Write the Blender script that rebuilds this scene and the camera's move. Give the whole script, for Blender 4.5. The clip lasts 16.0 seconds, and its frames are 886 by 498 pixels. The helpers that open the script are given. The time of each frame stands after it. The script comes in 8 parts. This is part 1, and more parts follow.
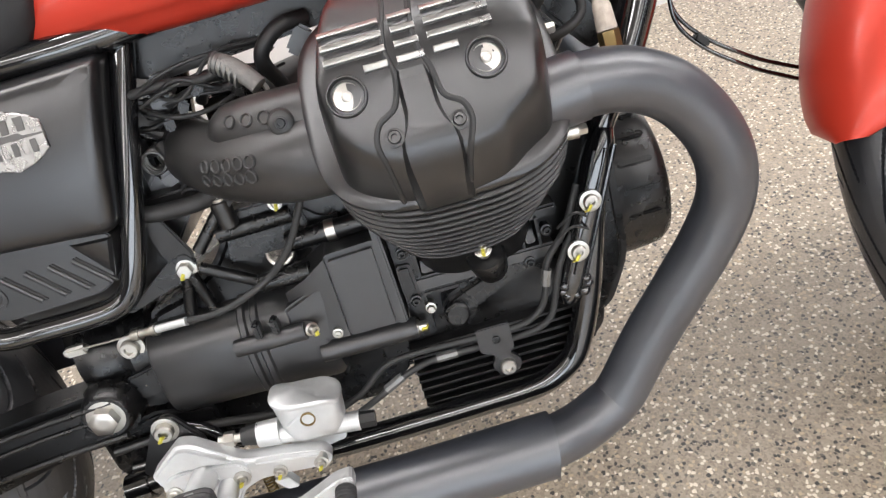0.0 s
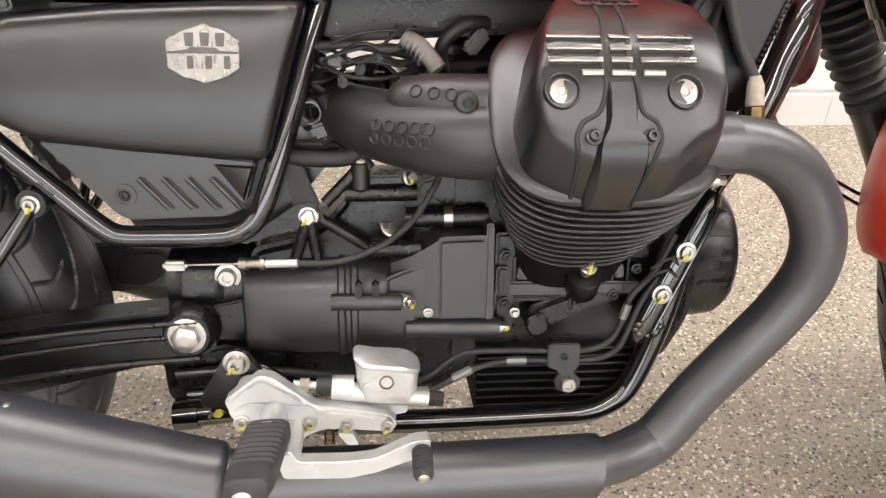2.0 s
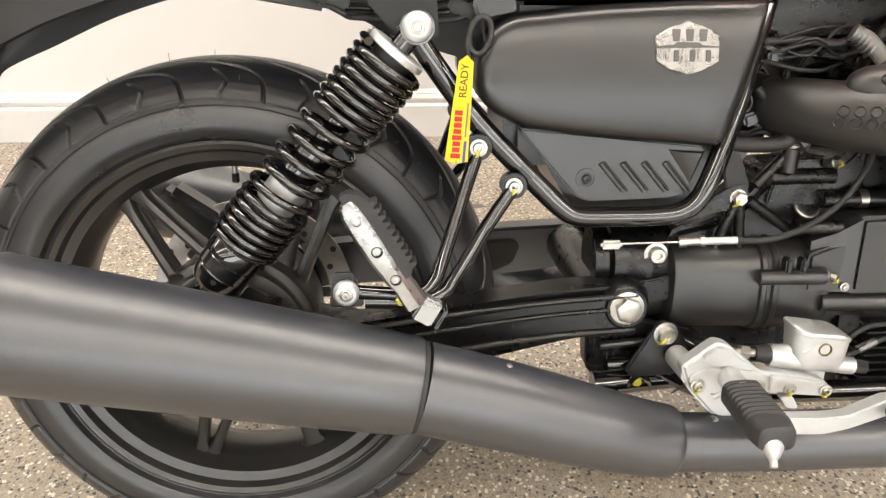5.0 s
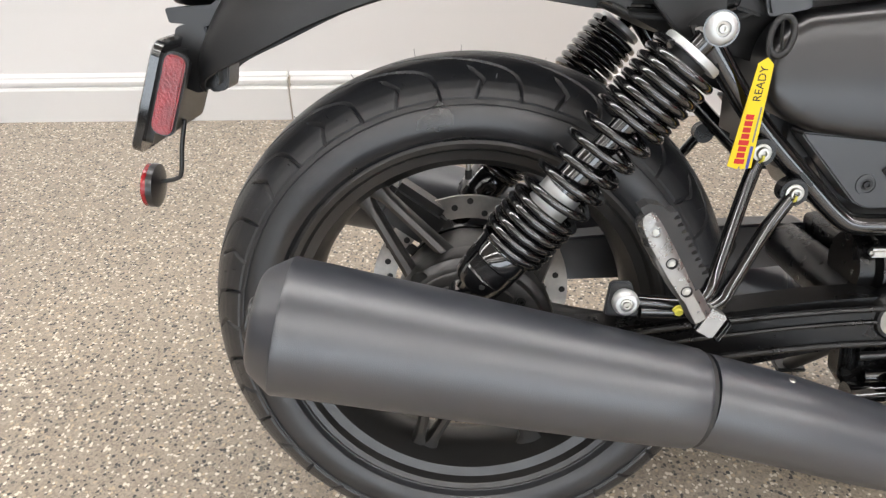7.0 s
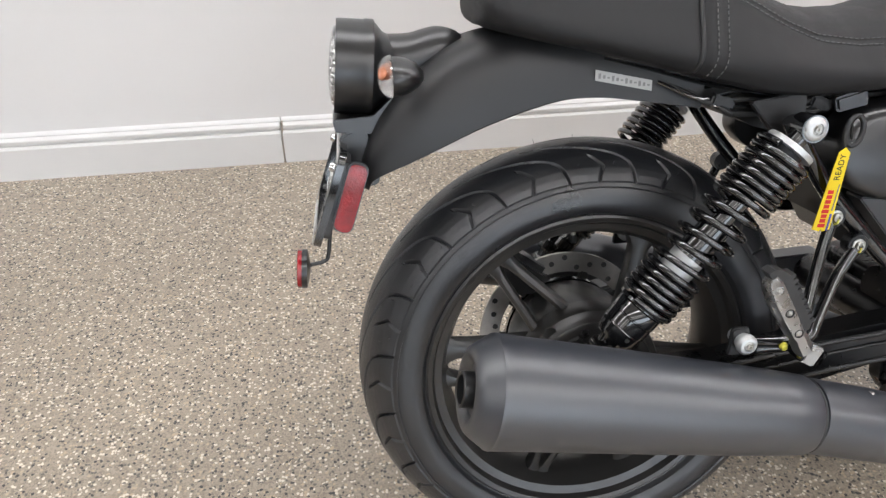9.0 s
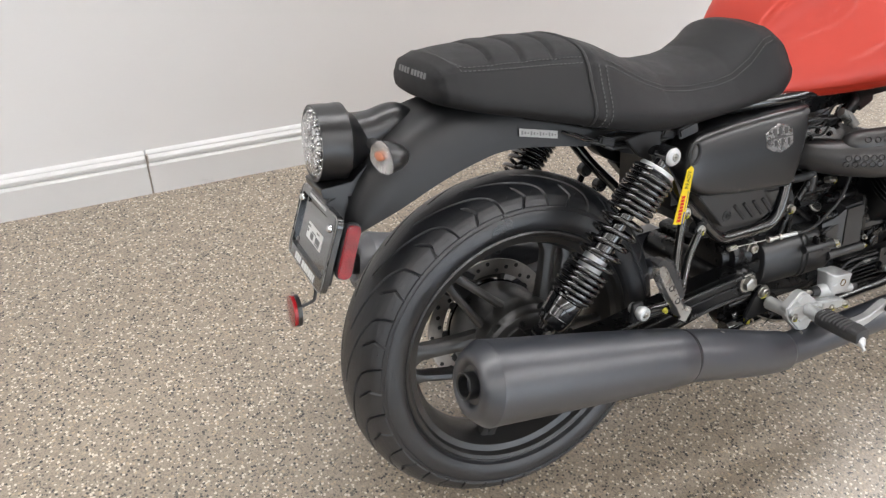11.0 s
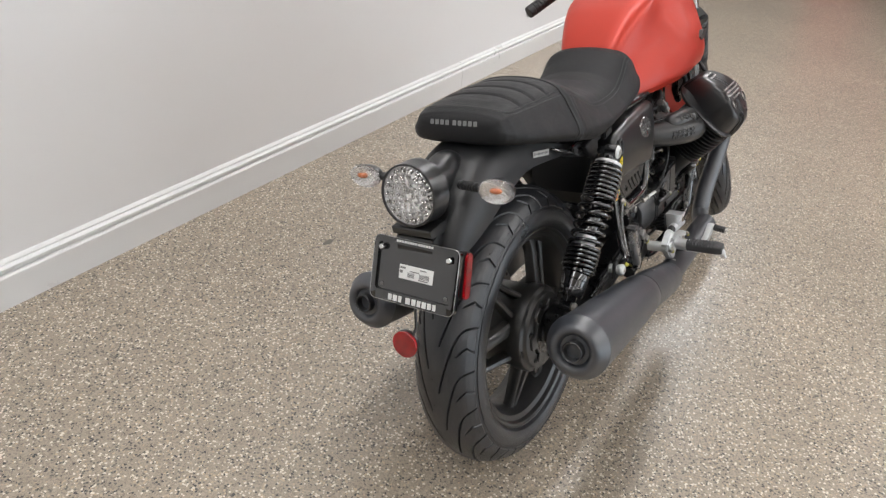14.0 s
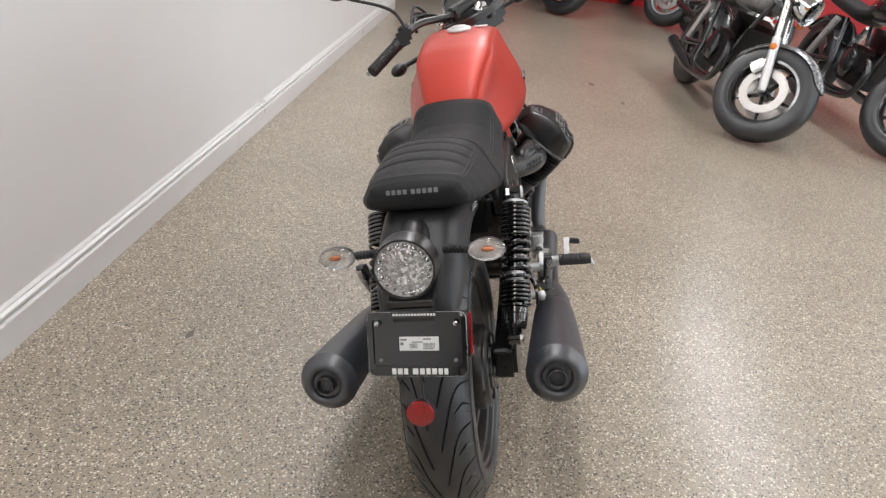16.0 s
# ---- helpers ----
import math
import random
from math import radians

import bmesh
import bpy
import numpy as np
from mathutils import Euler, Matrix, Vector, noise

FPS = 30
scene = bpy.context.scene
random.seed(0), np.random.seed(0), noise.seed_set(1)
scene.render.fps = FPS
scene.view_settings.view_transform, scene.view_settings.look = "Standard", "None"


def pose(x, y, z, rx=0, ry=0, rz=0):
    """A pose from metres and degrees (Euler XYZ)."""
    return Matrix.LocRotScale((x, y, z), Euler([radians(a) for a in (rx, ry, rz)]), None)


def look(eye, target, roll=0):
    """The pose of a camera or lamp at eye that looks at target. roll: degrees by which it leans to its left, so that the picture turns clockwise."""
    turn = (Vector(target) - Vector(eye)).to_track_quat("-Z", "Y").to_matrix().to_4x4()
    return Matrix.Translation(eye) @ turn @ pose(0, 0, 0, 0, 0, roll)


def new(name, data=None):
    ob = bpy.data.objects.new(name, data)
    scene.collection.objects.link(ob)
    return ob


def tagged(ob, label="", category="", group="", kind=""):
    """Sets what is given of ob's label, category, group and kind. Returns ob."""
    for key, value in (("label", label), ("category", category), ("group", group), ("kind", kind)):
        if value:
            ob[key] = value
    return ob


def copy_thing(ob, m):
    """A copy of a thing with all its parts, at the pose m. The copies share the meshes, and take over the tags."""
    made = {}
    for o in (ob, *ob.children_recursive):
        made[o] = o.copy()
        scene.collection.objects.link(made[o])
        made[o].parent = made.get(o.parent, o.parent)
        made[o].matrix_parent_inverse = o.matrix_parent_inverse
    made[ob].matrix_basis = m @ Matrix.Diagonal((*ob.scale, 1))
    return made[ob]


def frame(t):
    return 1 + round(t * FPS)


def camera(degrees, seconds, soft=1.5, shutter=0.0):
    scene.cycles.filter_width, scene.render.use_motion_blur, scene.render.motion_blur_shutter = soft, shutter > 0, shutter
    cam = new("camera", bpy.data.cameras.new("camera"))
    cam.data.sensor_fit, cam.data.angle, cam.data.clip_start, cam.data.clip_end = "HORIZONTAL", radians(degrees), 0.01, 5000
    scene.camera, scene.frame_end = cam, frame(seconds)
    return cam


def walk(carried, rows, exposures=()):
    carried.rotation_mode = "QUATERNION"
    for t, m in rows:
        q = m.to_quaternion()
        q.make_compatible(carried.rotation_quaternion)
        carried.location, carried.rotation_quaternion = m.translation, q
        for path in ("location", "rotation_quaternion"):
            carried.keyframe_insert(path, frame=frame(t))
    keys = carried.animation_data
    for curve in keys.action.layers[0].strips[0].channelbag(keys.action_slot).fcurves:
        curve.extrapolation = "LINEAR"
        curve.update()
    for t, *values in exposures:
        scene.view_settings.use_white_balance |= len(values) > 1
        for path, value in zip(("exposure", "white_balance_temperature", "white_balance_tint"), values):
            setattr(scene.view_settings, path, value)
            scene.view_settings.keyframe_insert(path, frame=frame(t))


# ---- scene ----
cam = camera(60.8, 16.0, soft=1.35)
PATH = [
    (0, (1.033, -0.241, 0.899), (1.036, 1.343, -0.323), -16.4),
    (0.5, (0.974, -0.265, 0.883), (1.091, 1.376, -0.253), -4.2),
    (1, (0.933, -0.288, 0.889), (1.074, 1.359, -0.237), 0.6),
    (1.5, (0.91, -0.289, 0.89), (1.057, 1.362, -0.228), 2.0),
    (2, (0.853, -0.305, 0.89), (1.057, 1.363, -0.195), 2.5),
    (2.5, (0.792, -0.337, 0.91), (1.063, 1.321, -0.174), 2.2),
    (3, (0.706, -0.323, 0.895), (0.993, 1.338, -0.181), 1.2),
    (3.5, (0.613, -0.337, 0.889), (0.897, 1.338, -0.167), 1.1),
    (4, (0.549, -0.352, 0.885), (0.795, 1.34, -0.154), 1.2),
    (4.5, (0.48, -0.357, 0.886), (0.674, 1.343, -0.15), 1.1),
    (5, (0.42, -0.348, 0.882), (0.556, 1.349, -0.167), 1.0),
    (5.2, (0.4, -0.345, 0.883), (0.508, 1.349, -0.174), 0.9),
    (7.3, (0.169, -0.291, 0.904), (0.156, 1.366, -0.215), -0.8),
    (7.5, (0.143, -0.279, 0.901), (0.14, 1.381, -0.214), -0.8),
    (8, (0.085, -0.267, 0.931), (0.116, 1.39, -0.189), -1.6),
    (8.2, (0.065, -0.274, 0.948), (0.131, 1.38, -0.174), -1.6),
    (10.3, (-0.332, -0.483, 1.247), (0.285, 1.037, 0.104), 3.2),
    (10.5, (-0.338, -0.485, 1.26), (0.324, 1.004, 0.101), 3.2),
    (11, (-0.376, -0.42, 1.263), (0.397, 1.001, 0.086), 3.3),
    (11.5, (-0.456, -0.366, 1.284), (0.449, 0.984, 0.118), 4.0),
    (12, (-0.633, -0.349, 1.29), (0.398, 0.926, 0.144), 3.8),
    (12.5, (-0.784, -0.332, 1.302), (0.354, 0.861, 0.171), 4.4),
    (13, (-0.855, -0.243, 1.305), (0.424, 0.838, 0.211), 6.0),
    (13.5, (-0.931, -0.148, 1.325), (0.479, 0.788, 0.259), 7.3),
    (14, (-1.075, -0.056, 1.337), (0.431, 0.739, 0.289), 6.9),
    (14.5, (-1.195, 0.032, 1.337), (0.395, 0.673, 0.307), 7.0),
    (15, (-1.203, 0.164, 1.34), (0.474, 0.628, 0.354), 7.2),
    (15.5, (-1.212, 0.277, 1.352), (0.535, 0.571, 0.423), 7.5),
    (16, (-1.251, 0.416, 1.358), (0.535, 0.523, 0.465), 6.8),
]
EXPOSURES = [(0.0, 0.57, 6450, 13), (2.0, 0.57, 7000, 14), (5.2, 0.62, 7200, 12), (8.0, 0.12, 6250, 12), (10.3, 0.08, 6350, 12), (13.5, -0.08, 6350, 11), (16.0, -0.21, 6350, 12)]
walk(cam, [(t, look(eye, target, roll)) for t, eye, target, roll in PATH], EXPOSURES)
from mathutils.bvhtree import BVHTree

# ---- light ----
world = bpy.data.worlds.new("showroom_air")
scene.world = world
world.use_nodes = True
world.node_tree.nodes["Background"].inputs[0].default_value = (0.9, 0.95, 1.0, 1)
world.node_tree.nodes["Background"].inputs[1].default_value = 0.05
scene.view_settings.exposure = 0.0


def ceiling_lamp(x, y, z, sx, sy, watts):
    lamp = bpy.data.lights.new("panel_light", "AREA")
    lamp.shape, lamp.size, lamp.size_y, lamp.energy, lamp.color = "RECTANGLE", sx, sy, watts, (0.985, 0.99, 1.0)
    ob = new("panel_light", lamp)
    ob.matrix_world = pose(x, y, z)
    return ob


ROOM = dict(x0=-6.5, x1=13.0, wall=1.735, y1=-7.5, height=3.3)
LAMP_X, LAMP_L, LAMP_W = [-4.3 + 4.7 * k for k in range(3)], 4.4, 0.30
LAMP_ROWS = ((0.85, 34), (-2.2, 40), (-4.6, 14), (-6.7, 8))
LAMP_SHARE = (0.55, 1.0, 1.6)  # power per lamp column, tuned to dim the light towards the tail end of the room
for lx, share in zip(LAMP_X, LAMP_SHARE):
    for ly, w in LAMP_ROWS:
        ceiling_lamp(lx, ly, ROOM["height"] - 0.07, LAMP_L, LAMP_W, w * share)

# daylight through the shop window opposite
day = bpy.data.lights.new("window_daylight", "AREA")
day.shape, day.size, day.size_y, day.energy, day.color = "RECTANGLE", 11.0, 2.1, 55, (0.84, 0.92, 1.0)
new("window_daylight", day).matrix_world = look((1.5, ROOM["y1"] + 0.06, 1.45), (1.5, 0, 1.45))

# ---- materials ----


def material(name, color, rough=0.5, metal=0.0, bump=0.0, scale=60.0, vary=0.12, coat=0.0, rough_vary=0.08, spec=0.5, fine=900.0, ior=1.5):
    m = bpy.data.materials.new(name)
    m.use_nodes = True
    nt = m.node_tree
    b = nt.nodes["Principled BSDF"]
    tc = nt.nodes.new("ShaderNodeTexCoord")
    n1 = nt.nodes.new("ShaderNodeTexNoise")
    n1.inputs["Scale"].default_value, n1.inputs["Detail"].default_value = scale, 6
    n2 = nt.nodes.new("ShaderNodeTexNoise")
    n2.inputs["Scale"].default_value, n2.inputs["Detail"].default_value = scale * 0.12, 3
    for n in (n1, n2):
        nt.links.new(tc.outputs["Object"], n.inputs["Vector"])
    mix = nt.nodes.new("ShaderNodeMath")
    mix.operation = "ADD"
    nt.links.new(n1.outputs["Fac"], mix.inputs[0])
    nt.links.new(n2.outputs["Fac"], mix.inputs[1])
    ramp = nt.nodes.new("ShaderNodeMapRange")
    ramp.inputs["From Min"].default_value, ramp.inputs["From Max"].default_value = 0.6, 1.4
    ramp.inputs["To Min"].default_value, ramp.inputs["To Max"].default_value = 1 - vary, 1 + vary
    nt.links.new(mix.outputs[0], ramp.inputs["Value"])
    col = nt.nodes.new("ShaderNodeVectorMath")
    col.operation = "SCALE"
    col.inputs[0].default_value = color
    nt.links.new(ramp.outputs[0], col.inputs["Scale"])
    nt.links.new(col.outputs[0], b.inputs["Base Color"])
    rr = nt.nodes.new("ShaderNodeMapRange")
    rr.inputs["From Min"].default_value, rr.inputs["From Max"].default_value = 0.6, 1.4
    rr.inputs["To Min"].default_value, rr.inputs["To Max"].default_value = max(0.02, rough - rough_vary), min(1, rough + rough_vary)
    nt.links.new(mix.outputs[0], rr.inputs["Value"])
    nt.links.new(rr.outputs[0], b.inputs["Roughness"])
    b.inputs["Metallic"].default_value = metal
    b.inputs["Specular IOR Level"].default_value, b.inputs["IOR"].default_value = spec, ior
    if coat:
        b.inputs["Coat Weight"].default_value, b.inputs["Coat Roughness"].default_value = coat, 0.06
    if bump:
        n3 = nt.nodes.new("ShaderNodeTexNoise")
        n3.inputs["Scale"].default_value, n3.inputs["Detail"].default_value = fine, 2
        nt.links.new(tc.outputs["Object"], n3.inputs["Vector"])
        bp = nt.nodes.new("ShaderNodeBump")
        bp.inputs["Strength"].default_value, bp.inputs["Distance"].default_value = bump, 0.001
        nt.links.new(n3.outputs["Fac"], bp.inputs["Height"])
        nt.links.new(bp.outputs[0], b.inputs["Normal"])
    return m


def glass(name, color, rough=0.05, ior=1.45):
    m = bpy.data.materials.new(name)
    m.use_nodes = True
    b = m.node_tree.nodes["Principled BSDF"]
    b.inputs["Base Color"].default_value = (*color, 1)
    b.inputs["Roughness"].default_value, b.inputs["Transmission Weight"].default_value, b.inputs["IOR"].default_value = rough, 1.0, ior
    return m


SATIN = material("satin_black_exhaust", (0.023, 0.026, 0.034), 0.39, 0.0, 0.12, 40, 0.12, spec=0.9, rough_vary=0.04, ior=1.65)
MATTE = material("matte_black_plastic", (0.0085, 0.0085, 0.009), 0.31, 0, 0.10, 70, 0.12, fine=1600, spec=0.8, rough_vary=0.03)
COVER = material("matte_dark_grey_paint", (0.0075, 0.0073, 0.0078), 0.30, 0.0, 0.05, 50, 0.08, fine=2200, spec=0.75, rough_vary=0.02)
GLOSS = material("gloss_black_frame_paint", (0.005, 0.005, 0.0055), 0.06, 0, 0.03, 40, 0.1, coat=1.0, rough_vary=0.03, spec=0.7)
ENGINE = material("black_crackle_engine_paint", (0.0045, 0.0045, 0.0048), 0.28, 0.0, 0.18, 80, 0.12, fine=1400, spec=0.5, rough_vary=0.03)
SHIELD = material("matte_grey_black_shield", (0.021, 0.020, 0.0195), 0.40, 0, 0.10, 60, 0.12, fine=1500, spec=0.7, rough_vary=0.03)
CASE = material("satin_gearbox_paint_and_lit_relief", (0.0165, 0.0165, 0.017), 0.36, 0.0, 0.16, 60, 0.14, fine=1300, spec=0.8, rough_vary=0.04)
FIN = material("black_cast_fin", (0.0045, 0.0045, 0.0048), 0.30, 0.0, 0.2, 80, 0.12, fine=1200, spec=0.5, rough_vary=0.04)
RUBBER = material("tyre_rubber", (0.0165, 0.0174, 0.0200), 0.37, 0, 0.25, 22, 0.35, fine=1500, spec=0.70, rough_vary=0.12, ior=1.55)
SOFT_RUBBER = material("moulded_rubber", (0.014, 0.014, 0.0145), 0.50, 0, 0.2, 60, 0.25)
PEG_RUBBER = material("grey_peg_rubber", (0.034, 0.034, 0.035), 0.55, 0, 0.25, 60, 0.25)
FENDER = material("matte_black_fender_plastic", (0.0095, 0.0095, 0.0102), 0.46, 0, 0.10, 60, 0.14, fine=1500, spec=0.6, rough_vary=0.04)
IND_BOWL = material("indicator_reflector", (0.74, 0.73, 0.72), 0.15, 0.8, 0.7, 120, 0.15, fine=240)
WHEEL = material("black_wheel_paint", (0.020, 0.0192, 0.0184), 0.34, 0.0, 0.15, 60, 0.15, spec=0.8)
RED = material("satin_orange_red_paint", (0.49, 0.036, 0.017), 0.40, 0.25, 0.04, 6, 0.05, coat=0.12, fine=3000)
ALU = material("cast_aluminium", (0.60, 0.61, 0.61), 0.46, 0.7, 0.2, 90, 0.10, fine=1500, rough_vary=0.06)
STEEL = material("zinc_bolt_steel", (0.48, 0.465, 0.43), 0.33, 1.0, 0.03, 160, 0.08, rough_vary=0.04)
CHROME = material("polished_chrome", (0.66, 0.66, 0.66), 0.08, 1.0, 0.0, 60, 0.04, rough_vary=0.03)
DISC = material("brushed_disc_steel", (0.46, 0.44, 0.415), 0.36, 1.0, 0.1, 120, 0.15)
YELLOW = material("yellow_paint_mark", (0.55, 0.50, 0.06), 0.5, 0, 0, 200, 0.15)
SEAT = material("black_seat_vinyl", (0.0112, 0.0112, 0.0120), 0.55, 0, 0.45, 45, 0.18, fine=1900, spec=0.36)
THREAD = material("grey_thread", (0.12, 0.12, 0.12), 0.8)
PRINT_GREY = material("pale_grey_print", (0.20, 0.20, 0.20), 0.6)
WHITE = material("white_label", (0.78, 0.78, 0.77), 0.5, 0, 0, 80, 0.05)
INK = material("black_ink", (0.02, 0.02, 0.02), 0.6)
TAG = material("yellow_tag_plastic", (0.83, 0.62, 0.01), 0.45, 0, 0, 60, 0.06)
TAG_RED = material("red_print", (0.62, 0.02, 0.02), 0.5)
TAG_BLUE = material("blue_print", (0.07, 0.08, 0.36), 0.5)
BADGE = material("bright_badge_metal", (0.33, 0.325, 0.315), 0.30, 0.95, 0.05, 100, 0.15, rough_vary=0.12)
BADGE_DARK = material("badge_grey_recess", (0.10, 0.098, 0.095), 0.4, 0.7)
PLATE = material("black_blank_plate", (0.015, 0.015, 0.0155), 0.16, 0, 0.05, 30, 0.15, coat=1.0, spec=0.8)
RED_LENS = material("red_reflector_lens", (0.29, 0.003, 0.006), 0.12, 0, 1.0, 60, 0.45, coat=0.6, fine=380)
ORANGE = material("orange_bulb", (0.50, 0.17, 0.08), 0.3)
CLEAR = glass("clear_lens", (0.98, 0.98, 0.98), 0.015)
MIRROR = material("lamp_reflector", (0.85, 0.85, 0.85), 0.08, 1.0, 0.15, 120, 0.1, fine=260)
SLEEVE = material("cream_woven_sleeve", (0.42, 0.36, 0.30), 0.7, 0, 0.6, 160, 0.3, fine=420)
GREY_SLEEVE = material("grey_heat_sleeve", (0.20, 0.19, 0.18), 0.75, 0, 0.6, 200, 0.2, fine=500)
BOWL = material("silvered_lamp_bowl", (0.80, 0.79, 0.78), 0.26, 0.6, 0.9, 120, 0.1, fine=240)
PEG_METAL = material("dull_peg_aluminium", (0.40, 0.395, 0.385), 0.27, 0.9, 0.12, 90, 0.14, fine=900)
# white label with the shade on its slanted face put into the colour
LABEL = material("white_label_in_shade", (0.42, 0.42, 0.41), 0.5, 0, 0, 80, 0.08)
DULL_FITTING = material("grey_pipe_fitting", (0.19, 0.19, 0.185), 0.4, 0.6, 0.05, 90, 0.2)
COPPER = material("worn_brass", (0.20, 0.14, 0.06), 0.35, 0.9, 0.1, 90, 0.25)


def paint_wall():
    m = material("white_wall_paint", (0.74, 0.73, 0.72), 0.55, 0, 0.06, 1.6, 0.03, fine=260)
    return m


def epoxy_floor():
    """Beige epoxy strewn with cream, tan, grey and black flakes under a clear coat."""
    m = bpy.data.materials.new("flake_epoxy_floor")
    m.use_nodes = True
    nt = m.node_tree
    b = nt.nodes["Principled BSDF"]
    tc = nt.nodes.new("ShaderNodeTexCoord")
    warp = nt.nodes.new("ShaderNodeTexNoise")
    warp.inputs["Scale"].default_value, warp.inputs["Detail"].default_value = 130, 2
    nt.links.new(tc.outputs["Object"], warp.inputs["Vector"])
    off = nt.nodes.new("ShaderNodeVectorMath")
    off.operation = "MULTIPLY_ADD"
    off.inputs[1].default_value = (0.006, 0.006, 0.0)
    nt.links.new(warp.outputs["Color"], off.inputs[0])
    nt.links.new(tc.outputs["Object"], off.inputs[2])

    def flakes(scale, stops):
        v = nt.nodes.new("ShaderNodeTexVoronoi")
        v.inputs["Scale"].default_value = scale
        nt.links.new(off.outputs[0], v.inputs["Vector"])
        sep = nt.nodes.new("ShaderNodeSeparateColor")
        nt.links.new(v.outputs["Color"], sep.inputs[0])
        r = nt.nodes.new("ShaderNodeValToRGB")
        r.color_ramp.interpolation = "CONSTANT"
        e = r.color_ramp.elements
        e[0].position, e[0].color = 0, (*stops[0][1], 1)
        e[1].position, e[1].color = stops[1][0], (*stops[1][1], 1)
        for p, c in stops[2:]:
            s = e.new(p)
            s.color = (*c, 1)
        nt.links.new(sep.outputs[0], r.inputs[0])
        return r, sep, v

    ground, _, _ = flakes(330, [(0, (0.275, 0.228, 0.173)), (0.25, (0.322, 0.267, 0.205)), (0.55, (0.362, 0.305, 0.238)), (0.86, (0.225, 0.188, 0.147))])
    big, sep, vor = flakes(190, [(0, (0.70, 0.63, 0.52)), (0.14, (0.050, 0.047, 0.044)), (0.235, (0.13, 0.117, 0.10)), (0.32, (0.46, 0.36, 0.25)), (0.41, (0.3, 0.25, 0.2))])
    pick = nt.nodes.new("ShaderNodeMath")
    pick.operation, pick.inputs[1].default_value = "LESS_THAN", 0.41
    nt.links.new(sep.outputs[0], pick.inputs[0])
    shape = nt.nodes.new("ShaderNodeMath")
    shape.operation, shape.inputs[1].default_value = "LESS_THAN", 0.0029 * 190
    nt.links.new(vor.outputs["Distance"], shape.inputs[0])
    both = nt.nodes.new("ShaderNodeMath")
    both.operation = "MULTIPLY"
    nt.links.new(pick.outputs[0], both.inputs[0])
    nt.links.new(shape.outputs[0], both.inputs[1])
    mix = nt.nodes.new("ShaderNodeMix")
    mix.data_type = "RGBA"
    nt.links.new(both.outputs[0], mix.inputs["Factor"])
    nt.links.new(ground.outputs[0], mix.inputs[6])
    nt.links.new(big.outputs[0], mix.inputs[7])
    stain = nt.nodes.new("ShaderNodeTexNoise")
    stain.inputs["Scale"].default_value, stain.inputs["Detail"].default_value = 1.3, 5
    nt.links.new(tc.outputs["Object"], stain.inputs["Vector"])
    rng = nt.nodes.new("ShaderNodeMapRange")
    rng.inputs["From Min"].default_value, rng.inputs["From Max"].default_value = 0.3, 0.7
    rng.inputs["To Min"].default_value, rng.inputs["To Max"].default_value = 0.90, 1.06
    nt.links.new(stain.outputs["Fac"], rng.inputs["Value"])
    tint = nt.nodes.new("ShaderNodeVectorMath")
    tint.operation = "SCALE"
    nt.links.new(mix.outputs[2], tint.inputs[0])
    nt.links.new(rng.outputs[0], tint.inputs["Scale"])
    nt.links.new(tint.outputs[0], b.inputs["Base Color"])
    b.inputs["Roughness"].default_value = 0.42
    b.inputs["Coat Weight"].default_value, b.inputs["Coat Roughness"].default_value = 0.6, 0.25
    wav = nt.nodes.new("ShaderNodeTexNoise")
    wav.inputs["Scale"].default_value, wav.inputs["Detail"].default_value = 90, 3
    nt.links.new(tc.outputs["Object"], wav.inputs["Vector"])
    bp = nt.nodes.new("ShaderNodeBump")
    bp.inputs["Strength"].default_value, bp.inputs["Distance"].default_value = 0.35, 0.002
    nt.links.new(wav.outputs["Fac"], bp.inputs["Height"])
    nt.links.new(bp.outputs[0], b.inputs["Normal"])
    return m


WALL_PAINT, FLOOR_EPOXY = paint_wall(), epoxy_floor()
TRIM = material("white_trim_gloss_paint", (0.70, 0.692, 0.68), 0.32, 0, 0.04, 5, 0.03, fine=200)
CEIL = material("white_ceiling_tile", (0.60, 0.59, 0.57), 0.8, 0, 0.2, 8, 0.04, fine=120)
# unseen west and south walls, made dark so black parts mirror less light
BACK_WALL = material("dark_unseen_wall", (0.09, 0.086, 0.083), 0.6, 0, 0.06, 1.6, 0.06, fine=260)
RED_WALL = material("red_painted_panel", (0.52, 0.02, 0.022), 0.35, 0, 0.05, 4, 0.08)
PANEL = bpy.data.materials.new("lit_diffuser")
PANEL.use_nodes = True
PANEL.node_tree.nodes["Principled BSDF"].inputs["Emission Color"].default_value = (1.0, 0.965, 0.91, 1)
PANEL.node_tree.nodes["Principled BSDF"].inputs["Emission Strength"].default_value = 6.0

PANEL_DAY = bpy.data.materials.new("daylight_glass")
PANEL_DAY.use_nodes = True
PANEL_DAY.node_tree.nodes["Principled BSDF"].inputs["Emission Color"].default_value = (0.76, 0.89, 1.0, 1)
PANEL_DAY.node_tree.nodes["Principled BSDF"].inputs["Emission Strength"].default_value = 2.2

# ---- mesh helpers ----


def finish(bm, sharp=38):
    bmesh.ops.recalc_face_normals(bm, faces=bm.faces)
    limit = radians(sharp)
    for f in bm.faces:
        f.smooth = True
    for e in bm.edges:
        e.smooth = not (len(e.link_faces) == 2 and e.calc_face_angle(0) > limit)


